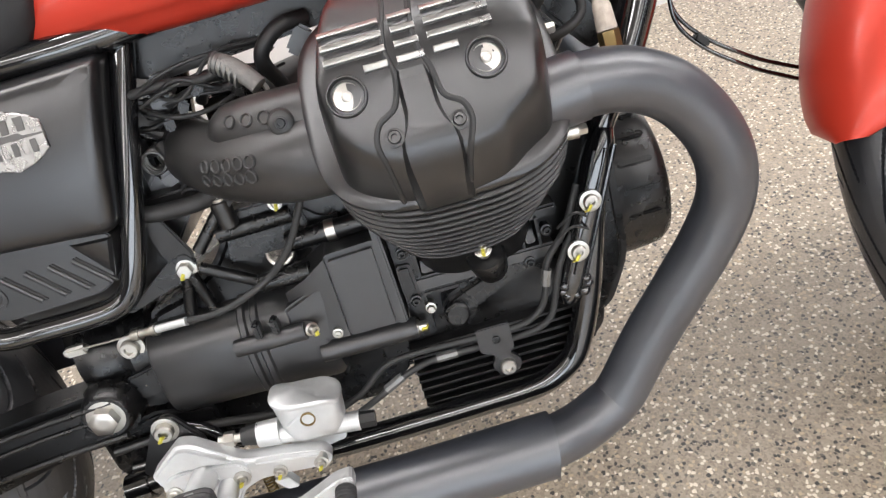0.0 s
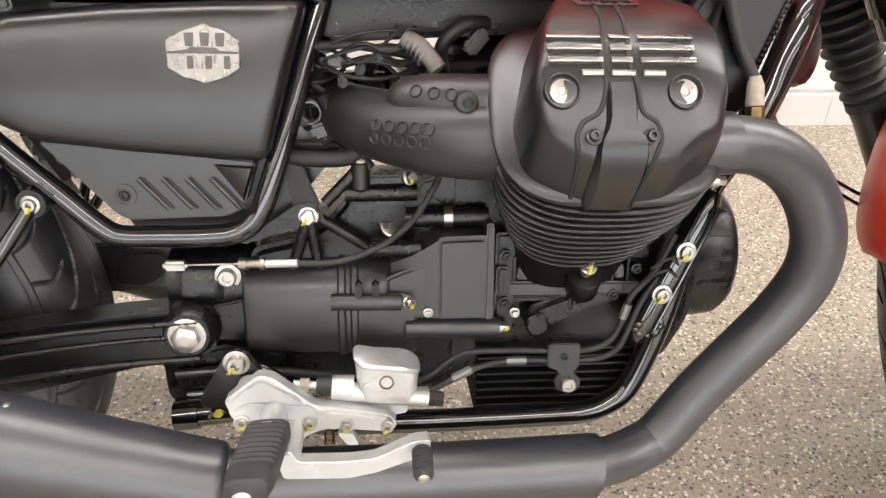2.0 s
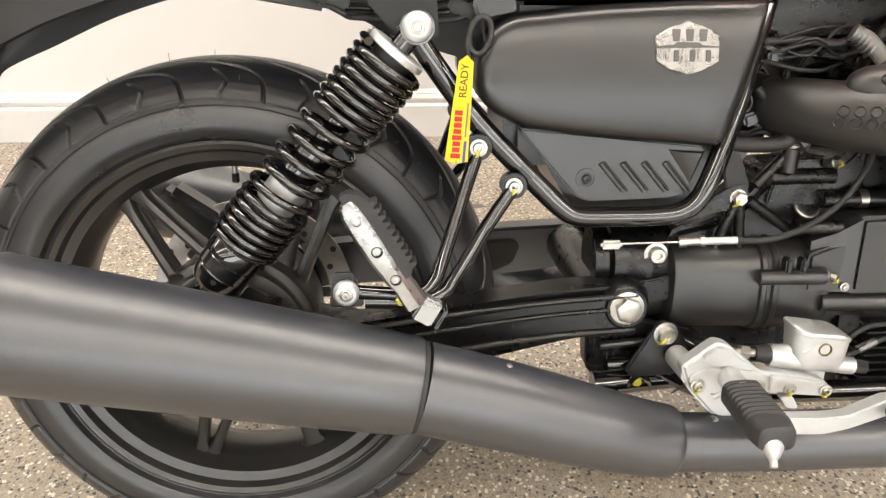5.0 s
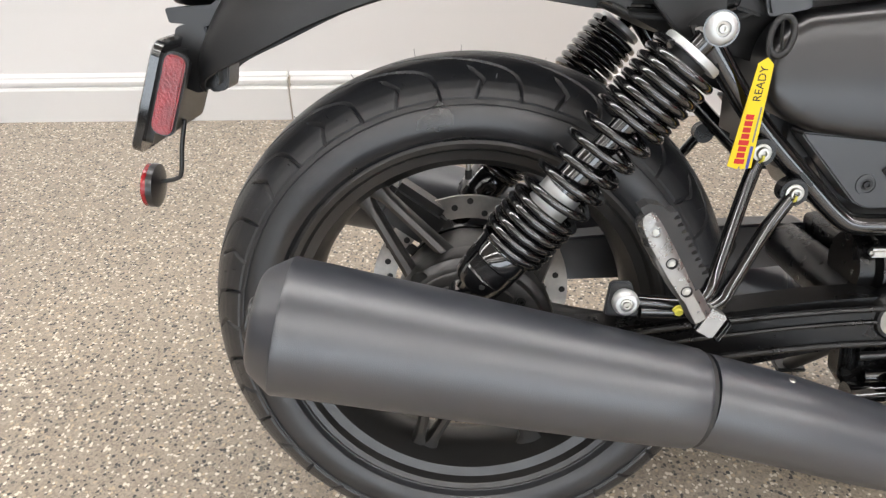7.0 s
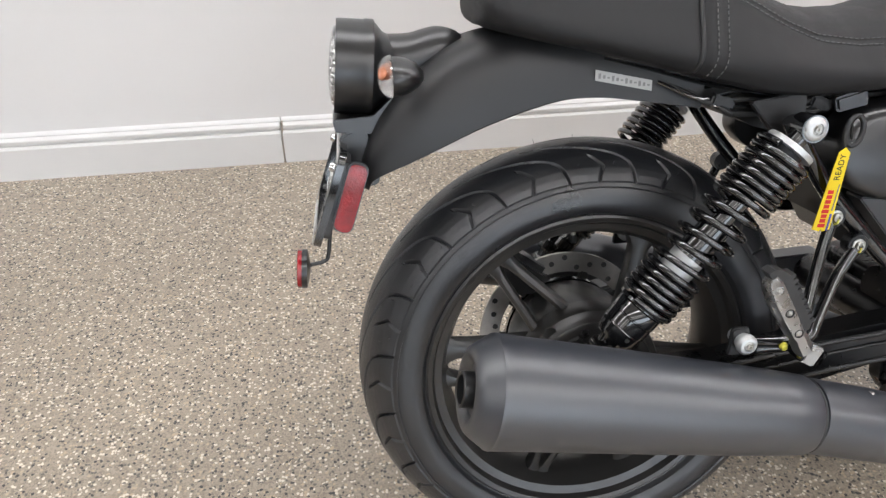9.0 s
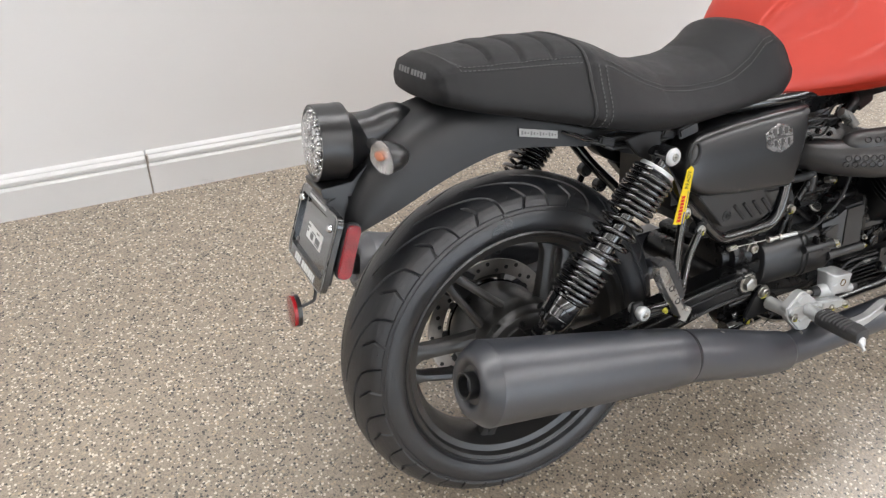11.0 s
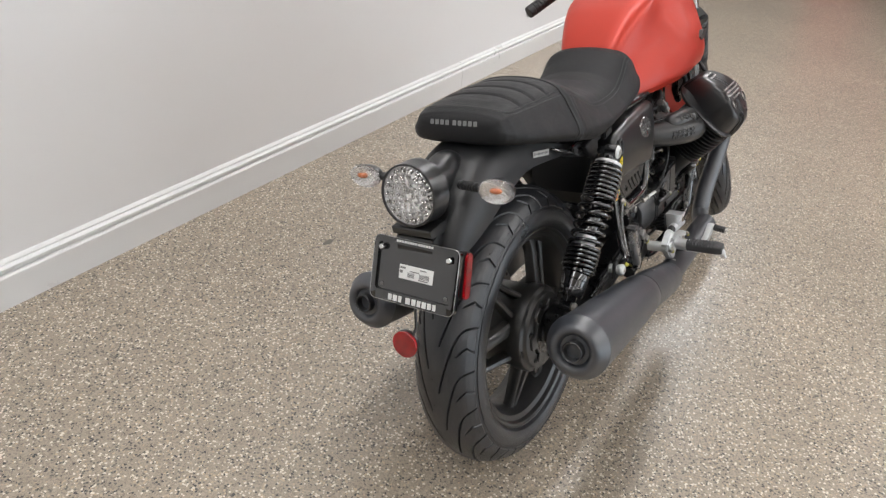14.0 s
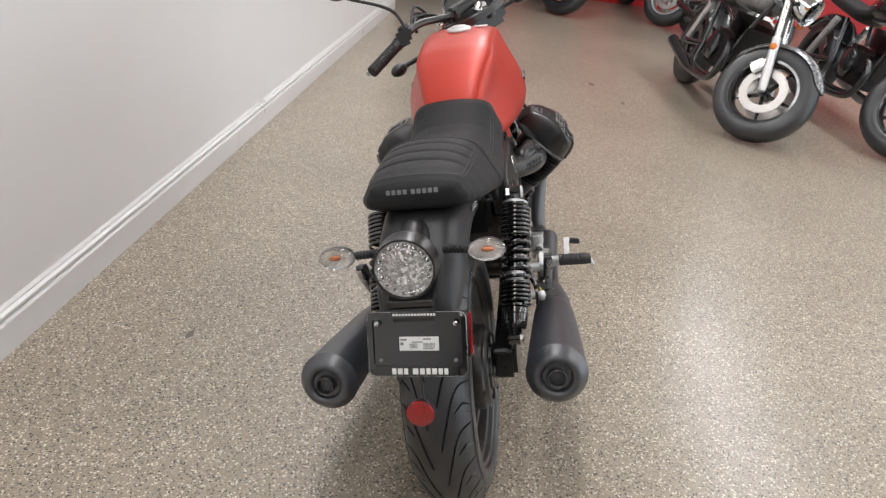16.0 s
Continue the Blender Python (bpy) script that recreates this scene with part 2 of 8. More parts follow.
def part(name, bm, mat, parent=None, label="", sharp=38):
    """Links a bmesh as one mesh object under a thing or a part."""
    finish(bm, sharp)
    me = bpy.data.meshes.new(name)
    bm.to_mesh(me)
    bm.free()
    me.materials.append(mat)
    ob = new(name, me)
    if parent is not None:
        ob.parent = parent
    return tagged(ob, label) if label else ob


def V(*a):
    return Vector(a)


def spline(pts, n=8):
    """A smooth line through the points, n steps between each two."""
    p = [Vector(q) for q in pts]
    p = [2 * p[0] - p[1]] + p + [2 * p[-1] - p[-2]]
    out = []
    for a, b, c, d in zip(p, p[1:], p[2:], p[3:]):
        for k in range(n):
            t = k / n
            out.append(0.5 * (2 * b + (c - a) * t + (2 * a - 5 * b + 4 * c - d) * t * t + (3 * b - a - 3 * c + d) * t ** 3))
    return out + [p[-2]]


def lerp_list(vals, n):
    """Values spread evenly over n places."""
    return [float(x) for x in np.interp(np.linspace(0, 1, n), np.linspace(0, 1, len(vals)), vals)]


def skin(bm, rings, cap=True, loop=False):
    made = [[bm.verts.new(p) for p in r] for r in rings]
    n = len(made[0])
    pairs = list(zip(made, made[1:])) + ([(made[-1], made[0])] if loop else [])
    for a, b in pairs:
        for i in range(n):
            bm.faces.new((a[i], a[(i + 1) % n], b[(i + 1) % n], b[i]))
    if cap and not loop:
        bm.faces.new(made[0])
        bm.faces.new(made[-1])
    return bm


def surface(bm):
    """A search tree of a mesh, with its normals set."""
    bmesh.ops.recalc_face_normals(bm, faces=bm.faces)
    bm.normal_update()
    return BVHTree.FromBMesh(bm)


def tube(pts, r, seg=12, bm=None, cap=True, loop=False, flat=1.0):
    """A tube along points; r is one radius or one for each point."""
    bm = bm or bmesh.new()
    pts = [Vector(p) for p in pts]
    rs = r if isinstance(r, (list, tuple)) else [r] * len(pts)
    if len(rs) != len(pts):
        rs = lerp_list(rs, len(pts))
    tan = [((pts[(i + 1) % len(pts)] if loop or i + 1 < len(pts) else pts[i]) - (pts[i - 1] if loop or i else pts[i])).normalized() for i in range(len(pts))]
    side = tan[0].orthogonal().normalized()
    rings = []
    for p, t, rad in zip(pts, tan, rs):
        side = (side - t * side.dot(t)).normalized()
        up = t.cross(side)
        rings.append([p + rad * (math.cos(a) * side + flat * math.sin(a) * up) for a in (2 * math.pi * k / seg for k in range(seg))])
    return skin(bm, rings, cap, loop)


def lathe(profile, origin, axis, seg=32, bm=None, closed=False):
    """Turns a profile of (along, radius) round an axis through origin."""
    bm = bm or bmesh.new()
    axis = Vector(axis).normalized()
    a = axis.orthogonal().normalized()
    b = axis.cross(a)
    o = Vector(origin)
    rings = [[o + axis * h + max(r, 1e-4) * (math.cos(t) * a + math.sin(t) * b) for t in (2 * math.pi * k / seg for k in range(seg))] for h, r in profile]
    return skin(bm, rings, not closed, closed)


def bevel(bm, size, seg=2, angle=30):
    if size > 0:
        es = [e for e in bm.edges if len(e.link_faces) == 2 and e.calc_face_angle(0) > radians(angle)]
        bmesh.ops.bevel(bm, geom=es, offset=size, segments=seg, affect="EDGES", clamp_overlap=True)
    return bm


def slab(poly, v0, v1, edge=0.003, seg=2, bm=None):
    """A plate: an outline in the side plane (u, w), thick from v0 to v1, with rounded edges."""
    b2 = bmesh.new()
    skin(b2, [[(u, v, w) for u, w in poly] for v in (v0, v1)])
    bmesh.ops.recalc_face_normals(b2, faces=b2.faces)
    bevel(b2, edge, seg)
    return merge(bm, b2)


def merge(bm, b2):
    if bm is None:
        return b2
    me = bpy.data.meshes.new("tmp")
    b2.to_mesh(me)
    bm.from_mesh(me)
    b2.free()
    bpy.data.meshes.remove(me)
    return bm


def block(c, size, edge=0.003, rot=(0, 0, 0), seg=2, bm=None):
    b2 = bmesh.new()
    bmesh.ops.create_cube(b2, size=1, matrix=pose(*c, *rot) @ Matrix.Diagonal((*size, 1)))
    bevel(b2, edge, seg)
    return merge(bm, b2)


def ball(c, r, scale=(1, 1, 1), seg=16, bm=None):
    b2 = bmesh.new()
    bmesh.ops.create_uvsphere(b2, u_segments=seg, v_segments=max(6, seg // 2), radius=r, matrix=Matrix.Translation(c) @ Matrix.Diagonal((*scale, 1)))
    return merge(bm, b2)


def rounded(poly, r, n=4):
    """An outline with its corners rounded by about r."""
    out = []
    pts = [Vector((*p, 0)) for p in poly]
    for a, b, c in zip([pts[-1]] + pts[:-1], pts, pts[1:] + pts[:1]):
        d1, d2 = (a - b), (c - b)
        k = min(r, d1.length * 0.45, d2.length * 0.45)
        s, e = b + d1.normalized() * k, b + d2.normalized() * k
        for i in range(n + 1):
            t = i / n
            q = (1 - t) ** 2 * s + 2 * t * (1 - t) * b + t * t * e
            out.append((q.x, q.y))
    return out


def bolt(pos, axis, r, parent, length=0.008, mat=None, head="hex", mark=False, mark_turn=0.6):
    """A bolt head with its washer; socket heads get a recess, and a dab of yellow paint where one was marked."""
    axis = Vector(axis).normalized()
    p = Vector(pos)
    bm = lathe([(-0.012, r * 1.0), (0, r * 1.28), (0.0018, r * 1.3), (0.0022, r * 1.05)], p, axis, 20)
    if head == "hex":
        lathe([(0.002, r * 0.98), (length - 0.001, r * 0.98), (length, r * 0.86), (length, r * 0.3)], p, axis, 6, bm)
    else:
        lathe([(0.002, r * 0.92), (length - 0.0015, r * 0.92), (length, r * 0.78), (length, r * 0.45), (length - 0.004, r * 0.42), (length - 0.004, r * 0.1)], p, axis, 20, bm)
    ob = part("bolt", bm, mat or STEEL, parent)
    if mark:
        s = axis.orthogonal().normalized()
        s.rotate(Matrix.Rotation(mark_turn, 3, axis))
        q = p + s * r * 0.75 + axis * (length * 0.75)
        b2 = bmesh.new()
        tube([q - s * r * 0.55 + axis * 0.0022, q + s * r * 0.1 + axis * 0.0025, q + s * r * 0.5 - axis * 0.002], 0.0016 + r * 0.1, 7, b2, flat=0.5)
        part("paint_mark", b2, YELLOW, parent)
    return ob

# ---- the showroom ----
X0, X1, WY, Y1, H = ROOM["x0"], ROOM["x1"], ROOM["wall"], ROOM["y1"], ROOM["height"]


def setting(name, bm, mat, label, category):
    return tagged(part(name, bm, mat), label, category, kind="structure")


floor_bm = bmesh.new()
block(((X0 + X1) / 2, (Y1 + 6) / 2, -0.05), (X1 - X0, 6 - Y1, 0.1), 0, bm=floor_bm)
setting("floor", floor_bm, FLOOR_EPOXY, "beige flake epoxy floor with cream and black chips under clear coat", "floor")
WALL_END = 6.9
setting("wall_north", block(((X0 + WALL_END) / 2, WY + 0.075, H / 2), (WALL_END - X0, 0.15, H), 0.004), WALL_PAINT, "plain white painted wall beside the motorcycle", "wall")
setting("wall_far_north", block(((X0 + X1) / 2, 6.1, H / 2), (X1 - X0, 0.2, H), 0), WALL_PAINT, "white painted wall of the far bay", "wall")
setting("wall_west", block((X0 - 0.1, (Y1 + 6) / 2, H / 2), (0.2, 6 - Y1, H), 0), BACK_WALL, "unseen wall behind the motorcycle's tail, darkened to dull reflections", "wall")
setting("wall_south", block(((X0 + X1) / 2, Y1 - 0.1, H / 2), (X1 - X0, 0.2, H), 0), BACK_WALL, "unseen wall on the far side of the showroom, darkened to dull reflections", "wall")
window = setting("window_1", block((1.5, Y1 + 0.012, 1.45), (11.0, 0.012, 2.1), 0), PANEL_DAY, "wide shop window with daylight behind it", "window")
for k in range(6):
    part("window_mullion", block((-4.0 + 2.2 * k, Y1 + 0.03, 1.45), (0.07, 0.05, 2.2), 0.004), TRIM, window)
for z in (0.38, 2.52):
    part("window_frame", block((1.5, Y1 + 0.03, z), (11.1, 0.05, 0.08), 0.004), TRIM, window)
setting("wall_east", block((X1 + 0.1, (Y1 + 6) / 2, H / 2), (0.2, 6 - Y1, H), 0), WALL_PAINT, "white painted end wall of the showroom", "wall")
setting("ceiling", block(((X0 + X1) / 2, (Y1 + 6) / 2, H + 0.05), (X1 - X0, 6 - Y1, 0.1), 0), CEIL, "white tiled showroom ceiling with long light panels", "ceiling")
setting("partition", block((9.6, -2.3, 1.0), (0.12, 6.4, 2.0), 0.006), RED_WALL, "red painted display partition behind the parked motorcycles", "partition")

# skirting with a moulded top, in lengths that meet in open joints
SKIRT = [(0.0, 0.0), (0.0, 0.094), (0.004, 0.099), (0.012, 0.1), (0.010, 0.106), (0.006, 0.110), (0.006, 0.117), (0.011, 0.121), (0.017, 0.123), (0.017, 0.127), (0.021, 0.132), (0.0265, 0.136), (0.0265, 0.0)]
baseboard = None
for a, b in ((X0, -2.72), (-2.718, -0.2378), (-0.2322, 2.25), (2.252, 4.7), (4.702, WALL_END)):
    bm = bmesh.new()
    skin(bm, [[(x, 1.7085 + d, z) for d, z in SKIRT] for x in (a, b)])
    bevel(bm, 0.0012, 1, 60)
    length = part("skirting_length", bm, TRIM, baseboard, sharp=25)
    if baseboard is None:
        baseboard = length
        length.name = "baseboard"
        tagged(length, "white moulded wooden baseboard with open joints between its lengths", "baseboard", kind="structure")
JOINT_DIRT = material("joint_shadow_dirt", (0.35, 0.31, 0.26), 0.8)
part("joint_filler", block((-0.2342, 1.7195, 0.064), (0.0052, 0.016, 0.128), 0, (0, 2.2, 0)), JOINT_DIRT, baseboard)

light_thing = None
for lx in LAMP_X:
    for ly, _ in LAMP_ROWS:
        if light_thing is None:
            light_thing = tagged(new("ceiling_light"), "long white ceiling light with lit diffuser", "ceiling light", "ceiling light panels")
            light_thing.matrix_basis = pose(lx, ly, H)
            fr = bmesh.new()
            for s in (-1, 1):
                block((0, s * (LAMP_W / 2 + 0.025), -0.03), (LAMP_L + 0.11, 0.02, 0.06), 0.003, bm=fr)
                block((s * (LAMP_L / 2 + 0.045), 0, -0.03), (0.02, LAMP_W + 0.03, 0.06), 0.003, bm=fr)
            part("frame", fr, TRIM, light_thing)
            part("diffuser", block((0, 0, -0.02), (LAMP_L + 0.07, LAMP_W + 0.03, 0.012), 0), PANEL, light_thing)
        else:
            copy_thing(light_thing, pose(lx, ly, H))

# dark spots trodden into the floor
DIRT = material("dark_floor_mark", (0.12, 0.105, 0.09), 0.6, 0, 0.2, 80, 0.3)
for sx, sy, ra, rb in ((0.63, 1.275, 0.032, 0.014), (4.668, -0.224, 0.06, 0.03), (4.2, -0.42, 0.05, 0.02)):
    spot = bmesh.new()
    ring = [(sx + ra * (0.75 + 0.3 * noise.noise((k, sx, 0))) * math.cos(k * 0.45), sy + rb * (0.75 + 0.4 * noise.noise((k, sy, 3))) * math.sin(k * 0.45), 0) for k in range(14)]
    skin(spot, [[(x, y, z) for x, y, _ in ring] for z in (0.0003, 0.0006)])
    tagged(part("floor_mark", spot, DIRT), "dark scuff mark on the epoxy floor", "floor mark", kind="stuff")

# ---- the motorcycle: u ahead, v to its left, w up ----
BIKE = pose(0.234, 0.368, 0.0021, -13.69, 0, -0.99)
bike = tagged(new("motorcycle"), "orange-red roadster motorcycle with black engine, leaning on its side stand", "motorcycle")
bike.matrix_world = BIKE
AXLE = V(0, 0, 0.3154)


def tyre_mesh(R, width, rim_r, grooves, sections=1500, bm=None):
    """A tyre with its tread cut in: long slashes from the crown and short kinked cuts on the shoulders, in turn."""
    h = width / 2
    prof = [(0.0, R), (0.10 * h, R - 0.0004), (0.20 * h, R - 0.0012), (0.30 * h, R - 0.0028), (0.40 * h, R - 0.0052), (0.50 * h, R - 0.0085), (0.60 * h, R - 0.0128), (0.69 * h, R - 0.018),
            (0.78 * h, R - 0.0246), (0.85 * h, R - 0.032), (0.905 * h, R - 0.040), (0.898 * h, R - 0.0425), (0.945 * h, R - 0.0485), (0.985 * h, R - 0.058), (h, R - 0.068), (0.985 * h, R - 0.076), (0.93 * h, R - 0.0825), (0.84 * h, rim_r + 0.002), (0.80 * h, rim_r - 0.003)]
    dense = [(float(np.interp(x, range(11), [p[0] for p in prof[:11]])), float(np.interp(x, range(11), [p[1] for p in prof[:11]]))) for x in np.linspace(0, 10, 56)] + prof[11:]
    full = [(-v, r) for v, r in reversed(dense)][:-1] + dense
    pitch = 2 * math.pi / grooves
    vs, rs = np.array([p[0] for p in full]), np.array([p[1] for p in full])
    s = np.abs(vs) / h
    th = np.linspace(0, 2 * math.pi, sections, endpoint=False)[:, None]
    shift = np.where(vs > 0, 0.5, 0.0)
    depth = np.zeros((sections, len(full)))
    for odd in (0, 1):
        if odd:     # long slash from the crown, running straight out over the shoulder
            hook = 0.30 * np.log1p(np.exp((0.60 - s) / 0.055)) * 0.055 / 0.60 * 1.9 - 0.10 * np.clip(s - 0.60, 0, 1)
            inner, wide = 0.13, 0.0023 + 0.0036 * np.clip((0.62 - s) / 0.14, 0, 1)
        else:       # short cut on the shoulder with a kink half way
            hook = 0.24 * np.abs(s - 0.765) - 0.05 * s
            inner, wide = 0.56, 0.0026 + 0.0 * s
        ph = (th - hook) / (2 * pitch) + shift + 0.5 * odd
        d = np.abs(ph - np.round(ph)) * 2 * pitch * R
        wide = wide * np.clip((s - inner) / 0.035, 0.25, 1)
        on = ((s > inner) & (s < 0.915) & (rs > R - 0.0425)).astype(float)
        depth = np.maximum(depth, 0.0068 * np.clip((wide - d) / 0.0011, 0, 1) * on)
    rr = rs - depth
    X, Z = rr * np.cos(th), rr * np.sin(th)
    n = len(full)
    verts = np.stack([X, np.broadcast_to(vs, X.shape), Z], -1).reshape(-1, 3)
    faces = [(k * n + i, k * n + i + 1, ((k + 1) % sections) * n + i + 1, ((k + 1) % sections) * n + i) for k in range(sections) for i in range(n - 1)]
    me = bpy.data.meshes.new("tyre_form")
    me.from_pydata(verts.tolist(), [], faces)
    bm = bmesh.new()
    bm.from_mesh(me)
    bpy.data.meshes.remove(me)
    return bm


def moved(bm, m):
    bmesh.ops.transform(bm, matrix=m, verts=bm.verts)
    return bm


def wheel(name, parent, m, R, width, rim_r, grooves, disc_side, blades, hub_r=0.045):
    """A cast wheel: rim with tyre, brake disc, hub and twin-blade spokes that meet at the rim."""
    h = width * 0.42
    prof = [(-h, rim_r + 0.0005), (-h - 0.002, rim_r - 0.003), (-h + 0.001, rim_r - 0.009), (-h + 0.010, rim_r - 0.013), (-h + 0.014, rim_r - 0.024), (-h * 0.45, rim_r - 0.033), (-h * 0.25, rim_r - 0.038), (h * 0.25, rim_r - 0.038), (h * 0.45, rim_r - 0.033), (h - 0.014, rim_r - 0.024), (h - 0.010, rim_r - 0.013), (h - 0.001, rim_r - 0.009), (h + 0.002, rim_r - 0.003), (h, rim_r + 0.0005), (h * 0.7, rim_r - 0.008), (-h * 0.7, rim_r - 0.008)]
    rim = part(name, moved(lathe(prof, (0, 0, 0), (0, 1, 0), 96, closed=True), m), WHEEL, parent, "black cast wheel with twin-blade spokes", sharp=30)
    part("tyre", moved(tyre_mesh(R, width, rim_r, grooves), m), RUBBER, rim, "black road tyre with slanting tread grooves", sharp=28)
    hairs = bmesh.new()
    hr = random.Random(7)
    for k in range(110):
        t, q = 2 * math.pi * k / 110 + hr.uniform(-0.02, 0.02), hr.choice((-0.86, -0.74, 0.02, 0.7))
        rr = R - (0.001 if abs(q) < 0.1 else 0.016 if abs(q) < 0.72 else 0.021 if abs(q) < 0.8 else 0.032)
        a = V(rr * math.cos(t), q * width / 2, rr * math.sin(t))
        d = V(math.cos(t), q * 0.9, math.sin(t)).normalized() + V(hr.uniform(-0.4, 0.4), hr.uniform(-0.4, 0.4), hr.uniform(-0.4, 0.4))
        tube([a - d * 0.002, a + d * hr.uniform(0.003, 0.007)], [0.0005, 0.0003], 4, hairs)
    tagged(part("moulding_hairs", moved(hairs, m), RUBBER, rim), "fine rubber moulding hairs", kind="stuff")
    for sd in (-1, 1):
        for rr, vv in ((rim_r + 0.0075, 0.90), (R - 0.0475, 0.955)):
            part("sidewall_line", moved(tube([(rr * math.cos(t), sd * vv * width / 2, rr * math.sin(t)) for t in np.linspace(0, 2 * math.pi, 120, endpoint=False)], 0.0009, 6, loop=True), m), RUBBER, rim)
    part("hub", moved(lathe([(-0.055, 0.02), (-0.055, hub_r), (-0.03, hub_r + 0.006), (0.03, hub_r + 0.006), (0.055, hub_r), (0.055, 0.02)], (0, 0, 0), (0, 1, 0), 40), m), WHEEL, rim)
    rin = rim_r - 0.036
    for k, (a_rim, a_hub, broad) in enumerate(blades):
        outer, inner = [V(r * math.cos(radians(g)), 0, r * math.sin(radians(g))) for r, g in ((rin + 0.008, a_rim), (hub_r - 0.002, a_hub))]
        tan = V(0, 1, 0).cross(inner - outer).normalized()
        bm = bmesh.new()
        rings = []
        for t in (0, 0.06, 0.15, 0.3, 0.55, 0.8, 1.0):
            ww = broad * (1 + 0.5 * abs(t - 0.5) ** 1.5 + 1.1 * max(0, 0.1 - t) * 10)
            hh = 0.012 + 0.004 * t
            c = outer + (inner - outer) * t + V(0, -0.018 - 0.022 * t, 0)
            rings.append([c + tan * ww * x + V(0, hh * y, 0) for x, y in ((-1, -0.45), (-0.62, -0.86), (0.2, -1), (0.85, -0.8), (1, -0.4), (1, 0.4), (0.62, 0.9), (-0.2, 1), (-0.85, 0.85), (-1, 0.45))])
        skin(bm, rings)
        part("spoke", moved(bm, m), WHEEL, rim)
    # disc with drilled rows
    y = disc_side * 0.062
    disc = bmesh.new()
    Rd, Rn, holes = 0.13, 0.100, 36
    lathe([(y - 0.0025, Rn), (y - 0.0025, Rd), (y + 0.0025, Rd), (y + 0.0025, Rn)], (0, 0, 0), (0, 1, 0), 72, disc, closed=True)
    part("brake_disc", moved(disc, m), DISC, rim, "drilled steel brake disc")
    for k in range(holes):
        t = 2 * math.pi * k / holes
        rr = (0.1225, 0.115, 0.1075)[k % 3]
        hb = lathe([(y - 0.0032, 0.0042), (y + 0.0032, 0.0042)], (rr * math.cos(t), 0, rr * math.sin(t)), (0, 1, 0), 10)
        part("drill_hole", moved(hb, m), INK, rim)
    carrier = bmesh.new()
    lathe([(y - 0.004, 0.03), (y - 0.004, 0.090), (y + 0.004, 0.090), (y + 0.004, 0.03)], (0, 0, 0), (0, 1, 0), 40, carrier, closed=True)
    for k in range(10):
        t = 2 * math.pi * k / 10
        part("carrier_lug", moved(block((0.094 * math.cos(t), y, 0.094 * math.sin(t)), (0.020, 0.007, 0.014), 0.002, (0, -math.degrees(t), 0)), m), WHEEL, rim)
    part("disc_carrier", moved(carrier, m), GLOSS, rim)
    st = bmesh.new()
    va = radians(91)
    rv = rin + 0.006
    tube([(rv * math.cos(va), 0.012, rv * math.sin(va)), ((rv - 0.024) * math.cos(va), 0.012, (rv - 0.024) * math.sin(va))], 0.0033, 10, st)
    part("valve_stem", moved(st, m), STEEL, rim)
    part("valve_cap", moved(lathe([(0, 0.0045), (0.011, 0.0045), (0.012, 0.003)], ((rv - 0.022) * math.cos(va), 0.012, (rv - 0.022) * math.sin(va)), (-math.cos(va), 0, -math.sin(va)), 12), m), INK, rim)
    return rim


# blades as angle at the rim, angle at the hub, half width: thin pairs that spread inwards, and broad ones between
REAR_BLADES = [(124.5, 105, 0.0068), (129.5, 140, 0.0068), (65, 53, 0.013), (53, 33, 0.008), (171, 154, 0.013), (184, 200, 0.008),
               (-106, -94, 0.0068), (-110, -122, 0.0068), (-66, -52, 0.011), (-4, 10, 0.009), (-14, -28, 0.009)]
FRONT_BLADES = [(100 + 60 * k + q, 100 + 60 * k + q * 9, 0.0085) for k in range(6) for q in (-3, 3)]
rear_wheel = wheel("rear_wheel", bike, Matrix.Translation(AXLE), 0.3154, 0.152, 0.2275, 40, +1, REAR_BLADES, hub_r=0.088)

# steering: the fork, bars and front wheel turned to the left lock
HEAD = V(1.173, 0, 0.80)
RAKE = V(-0.469, 0, 0.883)
STEER = Matrix.Translation(HEAD) @ Matrix.Rotation(radians(39), 4, RAKE) @ Matrix.Translation(-HEAD)
fork = part("front_fork", moved(lathe([(-0.03, 0.024), (-0.03, 0.032), (0.20, 0.032), (0.20, 0.024)], HEAD - RAKE * 0.12, RAKE, 24), STEER), GLOSS, bike, "telescopic fork turned to the left")
wheel("front_wheel", bike, STEER @ Matrix.Translation((1.496, 0, 0.318)), 0.318, 0.104, 0.2365, 44, +1, FRONT_BLADES, hub_r=0.03)
for s in (-1, 1):
    ax = V(1.507, s * 0.092, 0.318)
    top = ax - V(0.0, 0, 0) + RAKE * 0.66
    part("lower_slider", moved(tube([ax - RAKE * 0.03, ax + RAKE * 0.01, ax + RAKE * 0.30, ax + RAKE * 0.322], [0.024, 0.026, 0.026, 0.028], 20), STEER), MATTE, fork)
    part("stanchion", moved(tube([ax + RAKE * 0.2, top], 0.020, 16), STEER), CHROME, fork)
    g = bmesh.new()
    prof = [(0.318, 0.024), (0.318, 0.0295), (0.330, 0.0295)]
    for k in range(9):
        h, w = 0.332 + k * 0.0165, 0.0015 * k
        prof += [(h, 0.0255 + w * 0.3), (h + 0.005, 0.0315 + w), (h + 0.0075, 0.0325 + w), (h + 0.0100, 0.0315 + w), (h + 0.015, 0.0255 + w * 0.3)]
    prof += [(0.483, 0.032), (0.492, 0.032), (0.494, 0.02)]
    lathe(prof, ax, RAKE, 28, g)
    part("fork_gaiter", moved(g, STEER), SOFT_RUBBER, fork, "ribbed rubber fork gaiter")
